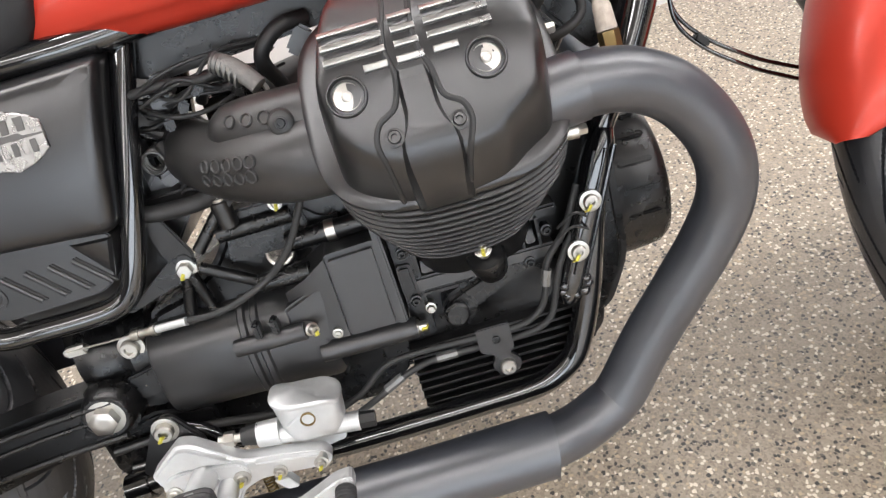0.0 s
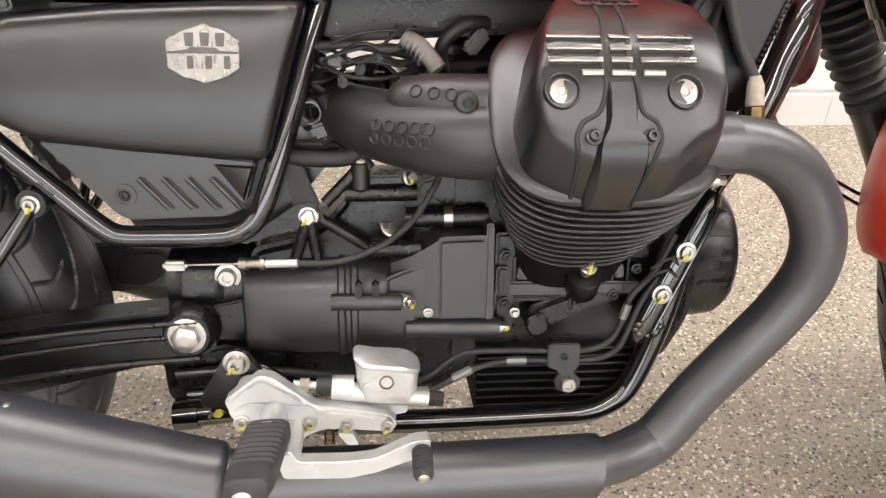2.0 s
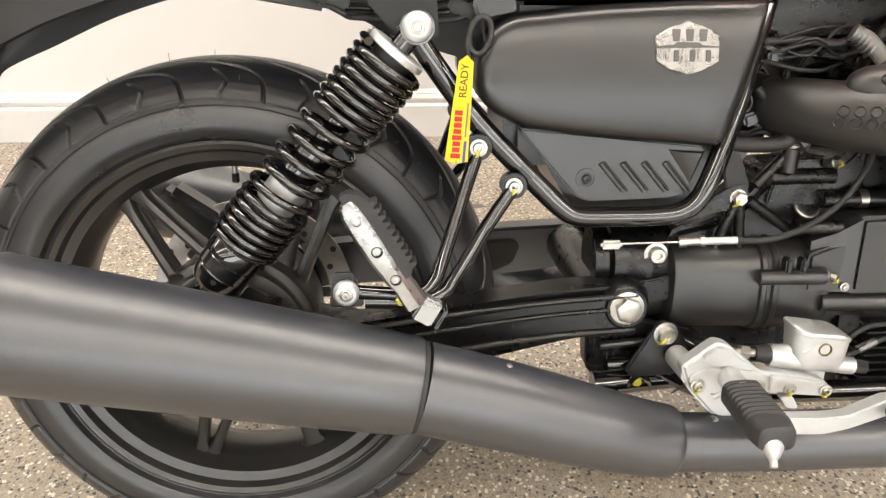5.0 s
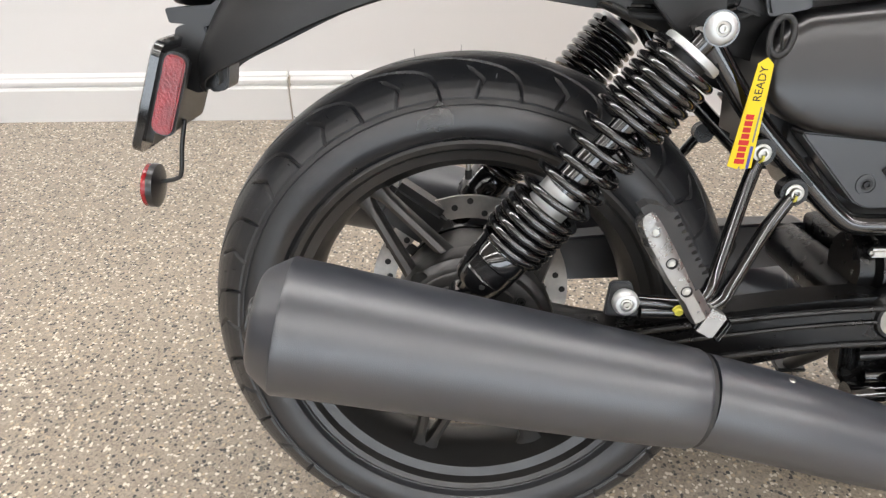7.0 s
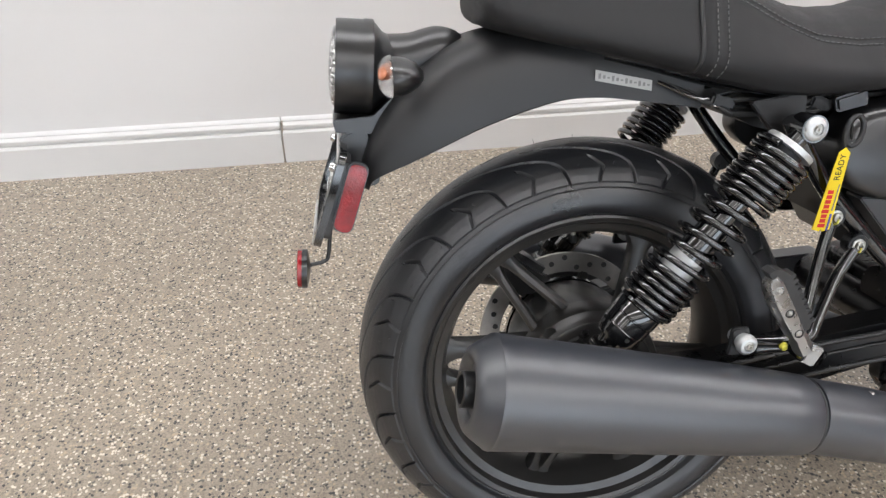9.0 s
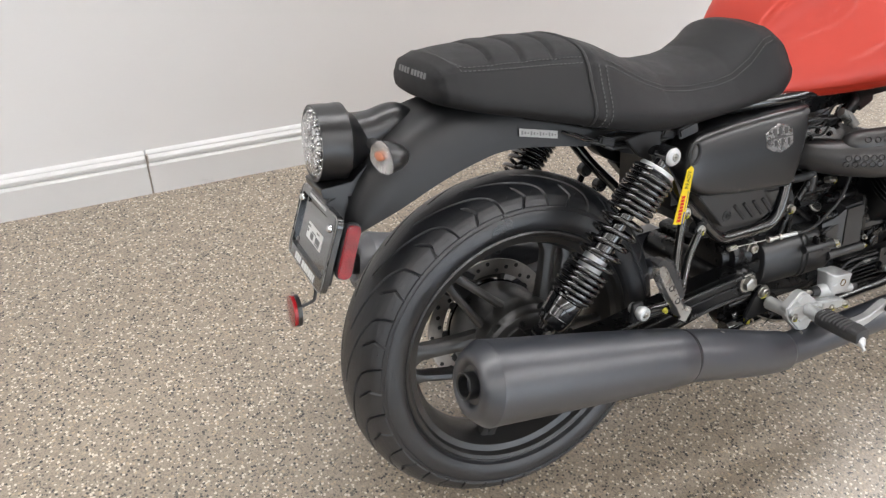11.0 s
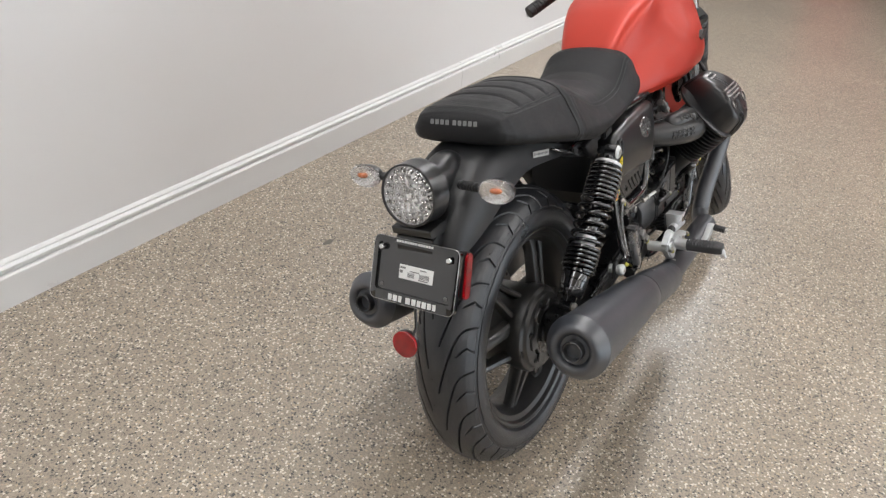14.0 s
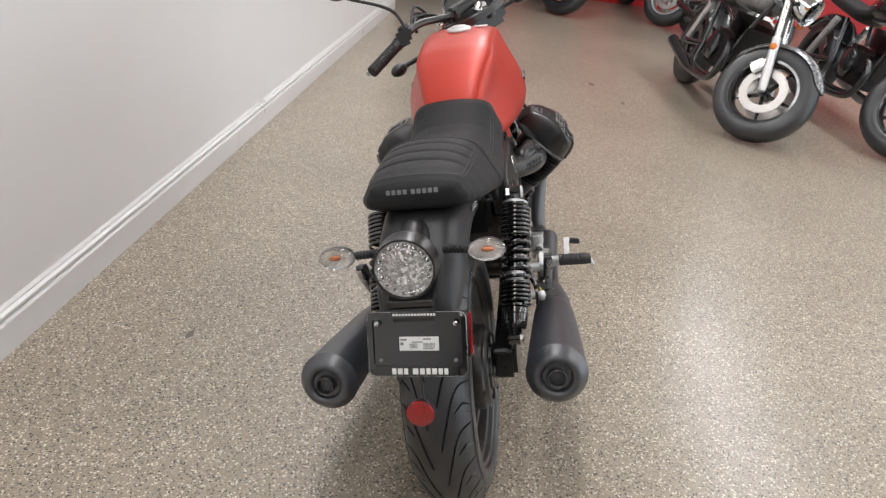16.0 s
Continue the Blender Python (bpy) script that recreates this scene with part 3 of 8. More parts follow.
for h in (0.5, 0.655):
    c = V(1.496, 0, 0.318) + RAKE * h
    part("fork_yoke", moved(block(c - V(0.02, 0, 0), (0.075, 0.235, 0.03), 0.008, (0, -27, 0)), STEER), MATTE, fork)

# front fender: an arched shell over the tyre
def fender_shell(m, centre, R, hw, a0, a1, drop, thick=0.003):
    bm = bmesh.new()
    rings = []
    for k in range(41):
        f = k / 40
        a = radians(a0 + (a1 - a0) * f)
        q = max(0.0, abs(2 * f - 1) - 0.76) / 0.24
        ease = 0.22 + 0.78 * math.sqrt(max(0.0, 1 - q ** 2.2))
        ring = []
        for side in (1, -1):
            row = []
            for j in range(17):
                x = -1 + 2 * j / 16
                rr = R - drop * abs(x * (0.45 + 0.55 * ease)) ** 2.6 - (0 if side > 0 else thick)
                row.append((centre[0] + rr * math.cos(a), x * hw * ease * (1 if side > 0 else 0.965), centre[2] + rr * math.sin(a)))
            ring += row if side > 0 else row[::-1]
        rings.append(ring)
    skin(bm, rings)
    return moved(bm, m)


front_fender = part("front_fender", fender_shell(STEER, (1.496, 0, 0.318), 0.343, 0.0725, 30, 165, 0.054), RED, bike, "orange-red front fender")
for s in (-1, 1):
    part("fender_stay", moved(slab(rounded([(1.44, 0.36), (1.50, 0.33), (1.465, 0.61), (1.415, 0.61)], 0.01), s * 0.066, s * 0.072, 0.002), STEER), MATTE, front_fender)

# ---- frame ----
frame_part = part("frame", tube(spline([(0.20, 0, 0.705), (0.5, 0, 0.70), (0.8, 0, 0.735), (1.16, 0, 0.80)], 6), 0.026, 16), GLOSS, bike, "gloss black tubular steel frame")
part("steering_head", lathe([(-0.1, 0.028), (-0.1, 0.036), (0.1, 0.036), (0.1, 0.028)], HEAD - RAKE * 0.02, RAKE, 24), GLOSS, frame_part)
for s in (-1, 1):
    v = s * 0.135
    # seat rail and the loop round the side cover
    part("seat_rail", tube(spline([(0.0, s * 0.075, 0.752), (0.06, s * 0.082, 0.738), (0.14, s * 0.092, 0.716), (0.22, s * 0.095, 0.705), (0.30, s * 0.095, 0.702), (0.42, s * 0.10, 0.703), (0.57, s * 0.108, 0.703), (0.72, s * 0.09, 0.72), (1.1, s * 0.03, 0.79)], 6), 0.0135, 12), GLOSS, frame_part)
    part("loop_tube", tube(spline([(0.584, s * 0.091, 0.70), (0.567, s * 0.106, 0.645), (0.545, s * 0.124, 0.570), (0.5265, s * 0.133, 0.515), (0.5135, v, 0.488), (0.494, v, 0.4745), (0.465, v, 0.471), (0.42, v, 0.471), (0.385, v, 0.472), (0.366, v, 0.482), (0.334, v, 0.513), (0.273, v * 1.02, 0.576), (0.225, v * 1.06, 0.640), (0.205, v * 1.08, 0.672)], 5), 0.0112, 14), GLOSS, frame_part)
    part("cradle_tube", tube(spline([(1.12, s * 0.03, 0.775), (1.062, s * 0.100, 0.715), (1.043, s * 0.110, 0.655), (1.0225, s * 0.117, 0.598), (0.990, s * 0.128, 0.545), (0.962, s * 0.136, 0.50), (0.938, s * 0.141, 0.405), (0.925, s * 0.14, 0.350), (0.905, s * 0.14, 0.296), (0.885, s * 0.14, 0.275), (0.855, s * 0.14, 0.263), (0.80, s * 0.14, 0.260), (0.65, s * 0.14, 0.258), (0.55, s * 0.138, 0.262), (0.47, s * 0.13, 0.30)], 5), 0.0128, 14), GLOSS, frame_part)
    part("down_tube", tube(spline([(1.072, s * 0.092, 0.735), (1.0475, s * 0.108, 0.668), (1.028, s * 0.114, 0.614), (1.000, s * 0.124, 0.560)], 6), 0.0165, 18), GLOSS, frame_part)
    part("front_mount", slab(rounded([(0.950, 0.700), (1.010, 0.700), (1.026, 0.592), (0.985, 0.572), (0.945, 0.620)], 0.008), s * 0.070, s * 0.088, 0.004), ENGINE, frame_part)
    part("gusset", slab(rounded([(0.969, 0.70), (1.036, 0.70), (1.0075, 0.626)], 0.005), s * 0.10, s * 0.112, 0.003), FENDER, frame_part)
    for a, b in (((1.033, 0.697), (1.0090, 0.631)), ((0.972, 0.697), (1.0060, 0.631))):
        part("weld_bead", tube([V(a[0] + (b[0] - a[0]) * k / 24, s * (0.112 + 0.0006 * (k % 2)), a[1] + (b[1] - a[1]) * k / 24) for k in range(25)], [0.0030 + 0.0007 * (k % 2) for k in range(25)], 8), GLOSS, frame_part)
    # flattened bolted section
    lean = V(math.sin(radians(22)), 0, math.cos(radians(22)))
    part("bolt_plate", tube([V(0.936, s * 0.1425, 0.432) + lean * h for h in (-0.086, -0.078, -0.060, 0.0, 0.060, 0.080, 0.090)], [0.009, 0.0125, 0.0148, 0.0155, 0.0150, 0.0125, 0.009], 20), GLOSS, frame_part)
    # thin gloss ridges added to draw bright highlight lines down the plate
    for du, dv, h0, h1, r in ((0.0085, 0.0125, -0.066, 0.078, 0.0020), (-0.0080, 0.0130, -0.060, 0.070, 0.0018), (0.0010, 0.0155, 0.034, 0.074, 0.0013), (-0.0030, 0.0150, -0.050, -0.030, 0.0013)):
        part("highlight_ridge", tube([V(0.936, s * (0.1425 + dv), 0.432) + lean * h + V(du, 0, -du * 0.4) for h in (h0, (h0 + h1) / 2, h1)], r, 8), GLOSS, frame_part)
    knots = random.Random(11)
    for k in range(9):
        a = 2 * math.pi * k / 9
        part("weld_knot", ball((0.914 + 0.0125 * math.cos(a) + 0.003 * math.sin(a), s * (0.151 + 0.003 * knots.random()), 0.371 + 0.0095 * math.sin(a)), 0.0042 + 0.0016 * knots.random(), (1.0, 0.8, 0.9), 10), GLOSS, frame_part)
    part("weld_pad", ball((0.914, s * 0.146, 0.371), 0.0135, (1.05, 0.6, 0.85)), GLOSS, frame_part)

# ---- tank ----
TANK = [(0.470, 0.085, 0.700, 0.800), (0.485, 0.098, 0.697, 0.838), (0.52, 0.112, 0.695, 0.880), (0.57, 0.130, 0.694, 0.916), (0.64, 0.152, 0.694, 0.945), (0.72, 0.170, 0.695, 0.960), (0.80, 0.180, 0.697, 0.965), (0.88, 0.180, 0.702, 0.962), (0.95, 0.168, 0.712, 0.945), (1.00, 0.138, 0.725, 0.918), (1.03, 0.105, 0.74, 0.885), (1.045, 0.07, 0.76, 0.85)]


def tank_ring(u, hw, wb, wt, n=72):
    """Half sections with a flat top, a crease at its edge, a knee hollow behind and a bulge ahead of it."""
    knee = math.exp(-((u - 0.56) / 0.13) ** 4)
    bulge = math.exp(-((u - 0.84) / 0.10) ** 4)
    top = min(0.105, hw * 0.72)
    right = [(0.0, wt), (top * 0.5, wt - 0.002), (top * 0.86, wt - 0.008), (top, wt - 0.018), (top * 1.06, wt - 0.034),
             (hw * (0.80 - 0.02 * knee), wb + 0.62 * (wt - wb)), (hw * (0.885 - 0.03 * knee + 0.05 * bulge), wb + 0.42 * (wt - wb)), (hw * (0.955 + 0.04 * bulge), wb + 0.22 * (wt - wb)), (hw * 0.96, wb + 0.10 * (wt - wb)), (hw * 0.90, wb + 0.015), (hw * 0.80, wb), (hw * 0.4, wb - 0.002)]
    line = [(p.x, p.y) for p in spline([(v, w, 0) for v, w in right], 3)]
    return [(u, -v, w) for v, w in line] + [(u, v, w) for v, w in reversed(line[1:])]


us = [t[0] for t in TANK]
tank_bm = bmesh.new()
stations = sorted(set(np.linspace(0.47, 1.045, 44).round(4)) | {0.478})
skin(tank_bm, [tank_ring(u, *[float(np.interp(u, us, [t[k] for t in TANK])) for k in (1, 2, 3)]) for u in stations])
for _ in range(2):
    bmesh.ops.smooth_vert(tank_bm, verts=tank_bm.verts, factor=0.4, use_axis_x=True, use_axis_y=True, use_axis_z=True)
tank = part("fuel_tank", tank_bm, RED, bike, "orange-red fuel tank with satin finish", sharp=60)
part("filler_cap", lathe([(-0.02, 0.03), (0.002, 0.036), (0.006, 0.034), (0.008, 0.024), (0.011, 0.022), (0.012, 0.008)], (0.80, 0, 0.966), (-0.02, 0, 1), 36), ALU, tank, "bright round filler cap")
part("warning_label", block((0.835, -0.062, 0.9655), (0.024, 0.04, 0.001), 0, (0, 3, -6)), WHITE, tank)
for s in (-1, 1):
    part("tank_emblem", slab(rounded([(0.845, 0.795), (0.865, 0.812), (0.900, 0.808), (0.885, 0.790), (0.86, 0.785)], 0.004), s * 0.168, s * 0.1785, 0.001), BADGE_DARK, tank)

# ---- seat ----
# along it: crown height, half width and height of the sewn edge, half width and height of the widest line, underside
SEATC = [(-0.148, 0.820, 0.062, 0.816, 0.074, 0.806, 0.793), (-0.145, 0.831, 0.076, 0.824, 0.090, 0.806, 0.786), (-0.137, 0.840, 0.086, 0.830, 0.101, 0.805, 0.781), (-0.12, 0.847, 0.093, 0.833, 0.111, 0.800, 0.776),
         (-0.09, 0.852, 0.097, 0.832, 0.121, 0.791, 0.768), (-0.03, 0.8555, 0.100, 0.829, 0.131, 0.777, 0.754), (0.04, 0.8555, 0.102, 0.826, 0.139, 0.763, 0.736), (0.10, 0.8515, 0.104, 0.822, 0.145, 0.750, 0.720), (0.125, 0.8455, 0.106, 0.818, 0.147, 0.745, 0.713),
         (0.15, 0.8365, 0.108, 0.806, 0.147, 0.741, 0.707), (0.18, 0.822, 0.110, 0.789, 0.146, 0.735, 0.699), (0.21, 0.8075, 0.111, 0.773, 0.144, 0.729, 0.694), (0.25, 0.793, 0.111, 0.757, 0.141, 0.723, 0.691), (0.30, 0.786, 0.110, 0.750, 0.137, 0.719, 0.692),
         (0.36, 0.787, 0.109, 0.750, 0.133, 0.718, 0.695), (0.40, 0.796, 0.107, 0.756, 0.130, 0.720, 0.698), (0.44, 0.818, 0.105, 0.777, 0.128, 0.726, 0.701), (0.47, 0.836, 0.103, 0.806, 0.127, 0.735, 0.703), (0.495, 0.838, 0.102, 0.812, 0.126, 0.742, 0.705), (0.515, 0.815, 0.102, 0.800, 0.123, 0.748, 0.708), (0.530, 0.785, 0.100, 0.780, 0.117, 0.752, 0.722), (0.536, 0.768, 0.098, 0.766, 0.110, 0.754, 0.738)]
SU = [t[0] for t in SEATC]


def seat_line(u):
    """Half a section of the seat: crown, sewn edge, widest line, underside."""
    top, e, we, wide, ww, wb = (float(np.interp(u, SU, [t[k] for t in SEATC])) for k in range(1, 7))
    return [V(0.0, top), V(e * 0.45, top - 0.10 * (top - we)), V(e * 0.8, top - 0.45 * (top - we)), V(e, we), V(e + (wide - e) * 0.45, we + (ww - we) * 0.42), V(wide, ww), V(wide - 0.004, wb + 0.35 * (ww - wb)), V(wide - 0.020, wb + 0.002), V(wide * 0.4, wb - 0.001), V(0.0, wb)]


SEW = (0.0, 0.45, 0.8, 1.0, 1.45, 2.0, 2.5, 3.0, 3.6, 4.0)     # how far round the section each of those stands


def seat_at(u, q):
    """A place on the seat: u along it, q round its section (0 the crown, 1 the sewn edge, 2 the widest line, 3 the lower edge); below 0 on the other side."""
    side, q = (-1 if q >= 0 else 1), abs(q)
    line = seat_line(u)
    p = [2 * line[0] - line[1]] + line + [line[-1]]
    i = max(0, min(len(SEW) - 2, int(np.searchsorted(SEW, q, side="right")) - 1))
    t = (q - SEW[i]) / (SEW[i + 1] - SEW[i])
    a, b, c, d = (p[i], p[i + 1], p[i + 2], p[i + 3])
    if i == 0:
        a = V(-b.x - (c.x - b.x), c.y)
    r = 0.5 * (2 * b + (c - a) * t + (2 * a - 5 * b + 4 * c - d) * t * t + (3 * b - a - 3 * c + d) * t ** 3)
    v, w = r.x, r.y
    # pleats across the pillion pad, seams along its edges and round the ridge between the two pads
    if q < 1.0 and u < 0.11:
        edge = max(0.0, min(1.0, (0.96 - q) / 0.06))
        for pu in (-0.050, 0.002, 0.056):
            w -= 0.0062 * math.exp(-((u + 0.014 * q ** 2 - pu) / 0.0034) ** 2) * edge
            w += 0.0016 * math.exp(-((u + 0.014 * q ** 2 - pu - 0.026) / 0.018) ** 2) * edge
    seam = 0.0026 * math.exp(-((q - 0.985) / 0.03) ** 2) * (1 if -0.13 < u < 0.49 else 0)
    w, v = w - seam * 0.7, v - seam * 0.5
    bend = 0.110 + 0.004 * min(q, 1) - 0.009 * max(0, q - 1)
    k = 1 + 0.012 * math.exp(-((u - bend) / 0.006) ** 2) - 0.022 * math.exp(-((u - bend + 0.011) / 0.0042) ** 2) - 0.004 * math.exp(-((u - bend - 0.022) / 0.003) ** 2)
    return V(u, side * v * k, 0.76 + (w - 0.76) * k)


seat_bm = bmesh.new()
ROUND = [x for x in np.linspace(0, 4, 61)] + [-x for x in np.linspace(4, 0, 61)[1:-1]]
skin(seat_bm, [[seat_at(u, q if q != 0 else 0.0) for q in ROUND] for u in list(np.linspace(-0.148, -0.12, 14)) + list(np.linspace(-0.117, 0.505, 170)) + list(np.linspace(0.509, 0.536, 8))])
bmesh.ops.remove_doubles(seat_bm, verts=seat_bm.verts, dist=0.00002)
seat_tree = surface(seat_bm)
seat = part("seat", seat_bm, SEAT, bike, "black ribbed vinyl dual seat with grey stitching", sharp=70)


def stitches(name, line, parent, length=0.0042, gap=0.0030):
    """Single stitches along a line on the seat."""
    bm = bmesh.new()
    total, spot = 0.0, 0.0
    for a, b in zip(line, line[1:]):
        d = (b - a).length
        if d < 1e-6:
            continue
        while spot < total + d:
            q = a + (b - a) * ((spot - total) / d)
            t = (b - a).normalized()
            tube([q - t * length / 2, q + t * length / 2], 0.0007, 5, bm)
            spot += length + gap
        total += d
    return part(name, bm, THREAD, parent)


def on_seat(pts, n=10, lift=0.0006):
    out = []
    for q in spline([(u, a, 0) for u, a in pts], n):
        p = seat_at(q.x, q.y)
        out.append(p + V(0, math.copysign(0.0007, p.y), lift))
    return out


for d in (-1, 1):
    for q in (0.945, 1.045):
        stitches("stitching", on_seat([(-0.118, d * q * 0.75), (-0.110, d * q * 0.95), (-0.095, d * q), (-0.03, d * q), (0.04, d * q), (0.094, d * q)]), seat)
        stitches("stitching", on_seat([(0.134, d * q), (0.18, d * q), (0.24, d * q), (0.31, d * q), (0.38, d * q), (0.44, d * q), (0.488, d * q)]), seat)
    for u in (0.117, 0.130):
        stitches("stitching", on_seat([(u - 0.018, d * 2.7), (u - 0.011, d * 2.0), (u - 0.004, d * 1.4), (u, d * 1.05)]), seat)
stitches("stitching", on_seat([(-0.1185, -0.72), (-0.1195, -0.3), (-0.1195, 0.3), (-0.1185, 0.72)]), seat)
part("seat_piping", tube(on_seat([(0.082, 3.0), (0.090, 2.0), (0.0985, 1.0), (0.0995, 0.5), (0.0995, 0.02)], 8, 0.001) + on_seat([(0.0995, -0.02), (0.0995, -0.5), (0.0985, -1.0), (0.090, -2.0), (0.082, -3.0)], 8, 0.001), 0.0030, 10), SOFT_RUBBER, seat)
# the maker's name on the tail of the seat, as plain strokes
for k in range(9):
    vv = 0.052 - k * 0.0112 - (0.005 if k > 3 else 0)
    hit, nrm = seat_tree.ray_cast(V(-0.4, vv, 0.8225), V(1, 0, 0))[:2]
    rot = nrm.to_track_quat("X", "Z").to_matrix().to_4x4()
    bm = bmesh.new()
    block((0, 0, 0), (0.0014, 0.0080, 0.0095), 0.0006, bm=bm)
    part("print_stroke", moved(bm, Matrix.Translation(hit) @ rot), PRINT_GREY, seat)

# ---- rear fender ----
TOPC = spline([(-0.298, 0, 0.600), (-0.290, 0, 0.640), (-0.262, 0, 0.692), (-0.215, 0, 0.738), (-0.16, 0, 0.768), (-0.08, 0, 0.782), (0.02, 0, 0.782), (0.13, 0, 0.76)], 6)
LOWC = spline([(-0.287, 0, 0.594), (-0.277, 0, 0.612), (-0.225, 0, 0.637), (-0.15, 0, 0.671), (-0.067, 0, 0.696), (-0.012, 0, 0.699), (0.044, 0, 0.692), (0.12, 0, 0.680)], 6)
bm = bmesh.new()
rings = []
for i, (t, l) in enumerate(zip(TOPC, LOWC)):
    hw = 0.088 - 0.034 * max(0, 1 - i / 16) ** 1.4
    outer, inner = [], []
    for j in range(25):
        a = math.pi * j / 24
        x, y = -math.copysign(abs(math.cos(a)) ** 0.5, math.cos(a)), math.sin(a) ** 0.75
        outer.append(V(l.x + (t.x - l.x) * y, x * hw, l.z + (t.z - l.z) * y))
        inner.append(V(l.x + (t.x - l.x) * (y - 0.05), x * (hw - 0.0035), l.z + (t.z - l.z) * y * 0.95 - 0.001))
    rings.append(outer + inner[::-1])
skin(bm, rings)
rear_fender = part("rear_fender", bm, FENDER, bike, "matte black rear fender", sharp=50)
part("spec_label", slab([(-0.015, 0.7193), (0.055, 0.704), (0.055, 0.7165), (-0.015, 0.7318)], -0.0895, -0.0905, 0), LABEL, rear_fender, "white printed specification label")
lb = bmesh.new()
for k in range(12):
    block((-0.010 + 0.0055 * k, -0.0908, 0.7244 - 0.0012 * k), (0.003, 0.0006, 0.006 - 0.002 * (k % 3)), 0, bm=lb)
part("label_print", lb, PRINT_GREY, rear_fender)

# ---- exhaust, both sides ----


def superring(u, cv, cw, hv, hw, e=2.6, n=40):
    return [(u, cv + hv * math.copysign(abs(math.cos(a)) ** (2 / e), math.cos(a)), cw + hw * math.copysign(abs(math.sin(a)) ** (2 / e), math.sin(a))) for a in (2 * math.pi * k / n for k in range(n))]


HEADER_IN = (0, 0.003, 0.006, 0.010, 0.015, 0.018, 0.020, 0.024, 0.030, 0.035, 0.040, 0.038, 0.032, 0.022, 0.010, 0)


def exhaust(s):
    a, b = V(-0.196, s * 0.246, 0.415), V(0.212, s * 0.234, 0.3275)
    ax = (a - b).normalized()
    L = (a - b).length
    body = [(0.0025, 0.040), (0.0025, 0.0468), (0.006, 0.0482)] + [(L * k / 10, 0.0478 + 0.0172 * (k / 10) ** 0.75) for k in range(1, 10)] + [(L - 0.0255, 0.0645), (L - 0.0225, 0.0648), (L - 0.0200, 0.0642), (L - 0.0190, 0.0620)]
    muffler = part("muffler", lathe(body, b, ax, 56), SATIN, bike, "satin dark grey tapered silencer with small outlet")
    part("end_cap", lathe([(L - 0.0200, 0.0610), (L - 0.0196, 0.0638), (L - 0.003, 0.0525), (L + 0.002, 0.0485), (L + 0.005, 0.043), (L + 0.005, 0.038), (L + 0.002, 0.033), (L - 0.004, 0.029), (L - 0.004, 0.012)], b, ax, 56), SATIN, muffler)
    part("outlet", lathe([(L - 0.006, 0.0205), (L + 0.011, 0.0205), (L + 0.0125, 0.0190), (L + 0.011, 0.0165), (L - 0.03, 0.0165), (L - 0.03, 0.004)], b, ax, 28), MATTE, muffler)
    # cone, link pipe and the header that sweeps round from the cylinder head
    link = spline([b - ax * 0.002, (0.30, s * 0.230, 0.3015), (0.40, s * 0.222, 0.2675), (0.478, s * 0.216, 0.2460), (0.56, s * 0.211, 0.2400), (0.70, s * 0.208, 0.2380), (0.838, s * 0.2095, 0.2425), (0.843, s * 0.2095, 0.2425)], 8)
    part("link_pipe", tube(link, [float(np.interp(q.x, [0.21, 0.30, 0.40, 0.60, 0.85], [0.0300, 0.0305, 0.0305, 0.0318, 0.0322])) for q in link], 40), SATIN, muffler)
    cone = [q for q in spline(link, 3) if q.x < 0.474]
    part("silencer_cone", tube(cone + [cone[-1] + (cone[-1] - cone[-2]).normalized() * d for d in (0.004, 0.007, 0.009)], [float(np.interp(q.x, [0.21, 0.30, 0.40, 0.474], [0.0458, 0.0452, 0.0422, 0.0382])) for q in cone] + [0.0372, 0.0352, 0.0315], 44), SATIN, muffler, "satin dark grey cone ahead of the silencer")
    head_pts = [(0.875, s * 0.240, 0.578), (0.91, s * 0.237, 0.581), (0.936, s * 0.235, 0.5805), (0.968, s * 0.232, 0.576), (1.000, s * 0.230, 0.558), (1.024, s * 0.228, 0.526), (1.036, s * 0.225, 0.491), (1.033, s * 0.222, 0.456), (1.012, s * 0.221, 0.420), (0.985, s * 0.220, 0.386), (0.945, s * 0.217, 0.334), (0.911, s * 0.213, 0.280), (0.893, s * 0.212, 0.262), (0.873, s * 0.211, 0.2505), (0.852, s * 0.210, 0.2445), (0.82, s * 0.209, 0.2425)]
    slim = []
    for k, q in enumerate(head_pts):
        out = V(q[0] - 0.93, 0, q[2] - 0.47).normalized() * (0.0034 if 1 < k < 12 else 0.0)
        near = HEADER_IN[k]
        slim.append(V(*q) + out + V(0.54, -s, -0.60) * near)
    part("header_pipe", tube(spline(slim, 6), 0.0252, 36), SATIN, muffler, "satin dark grey header pipe")
    part("header_collar", tube([(0.895, s * 0.238, 0.580), (0.934, s * 0.235, 0.5825)], 0.0272, 32), SATIN, muffler)
    part("joint_gap", lathe([(-0.0022, 0.0440), (-0.0022, 0.0458), (0.0020, 0.0458), (0.0020, 0.0440)], b, ax, 48), INK, muffler)
    part("clamp_screw", lathe([(0, 0.004), (0.005, 0.004), (0.006, 0.002)], (0.301, s * 0.234, 0.3435), (0, s * 0.1, 1), 10), STEEL, muffler)
    part("muffler_hanger", slab(rounded([(0.125, 0.40), (0.16, 0.40), (0.15, 0.436), (0.13, 0.436)], 0.005), s * 0.196, s * 0.203, 0.002), MATTE, muffler)
    return muffler


exhaust(-1)
exhaust(1)


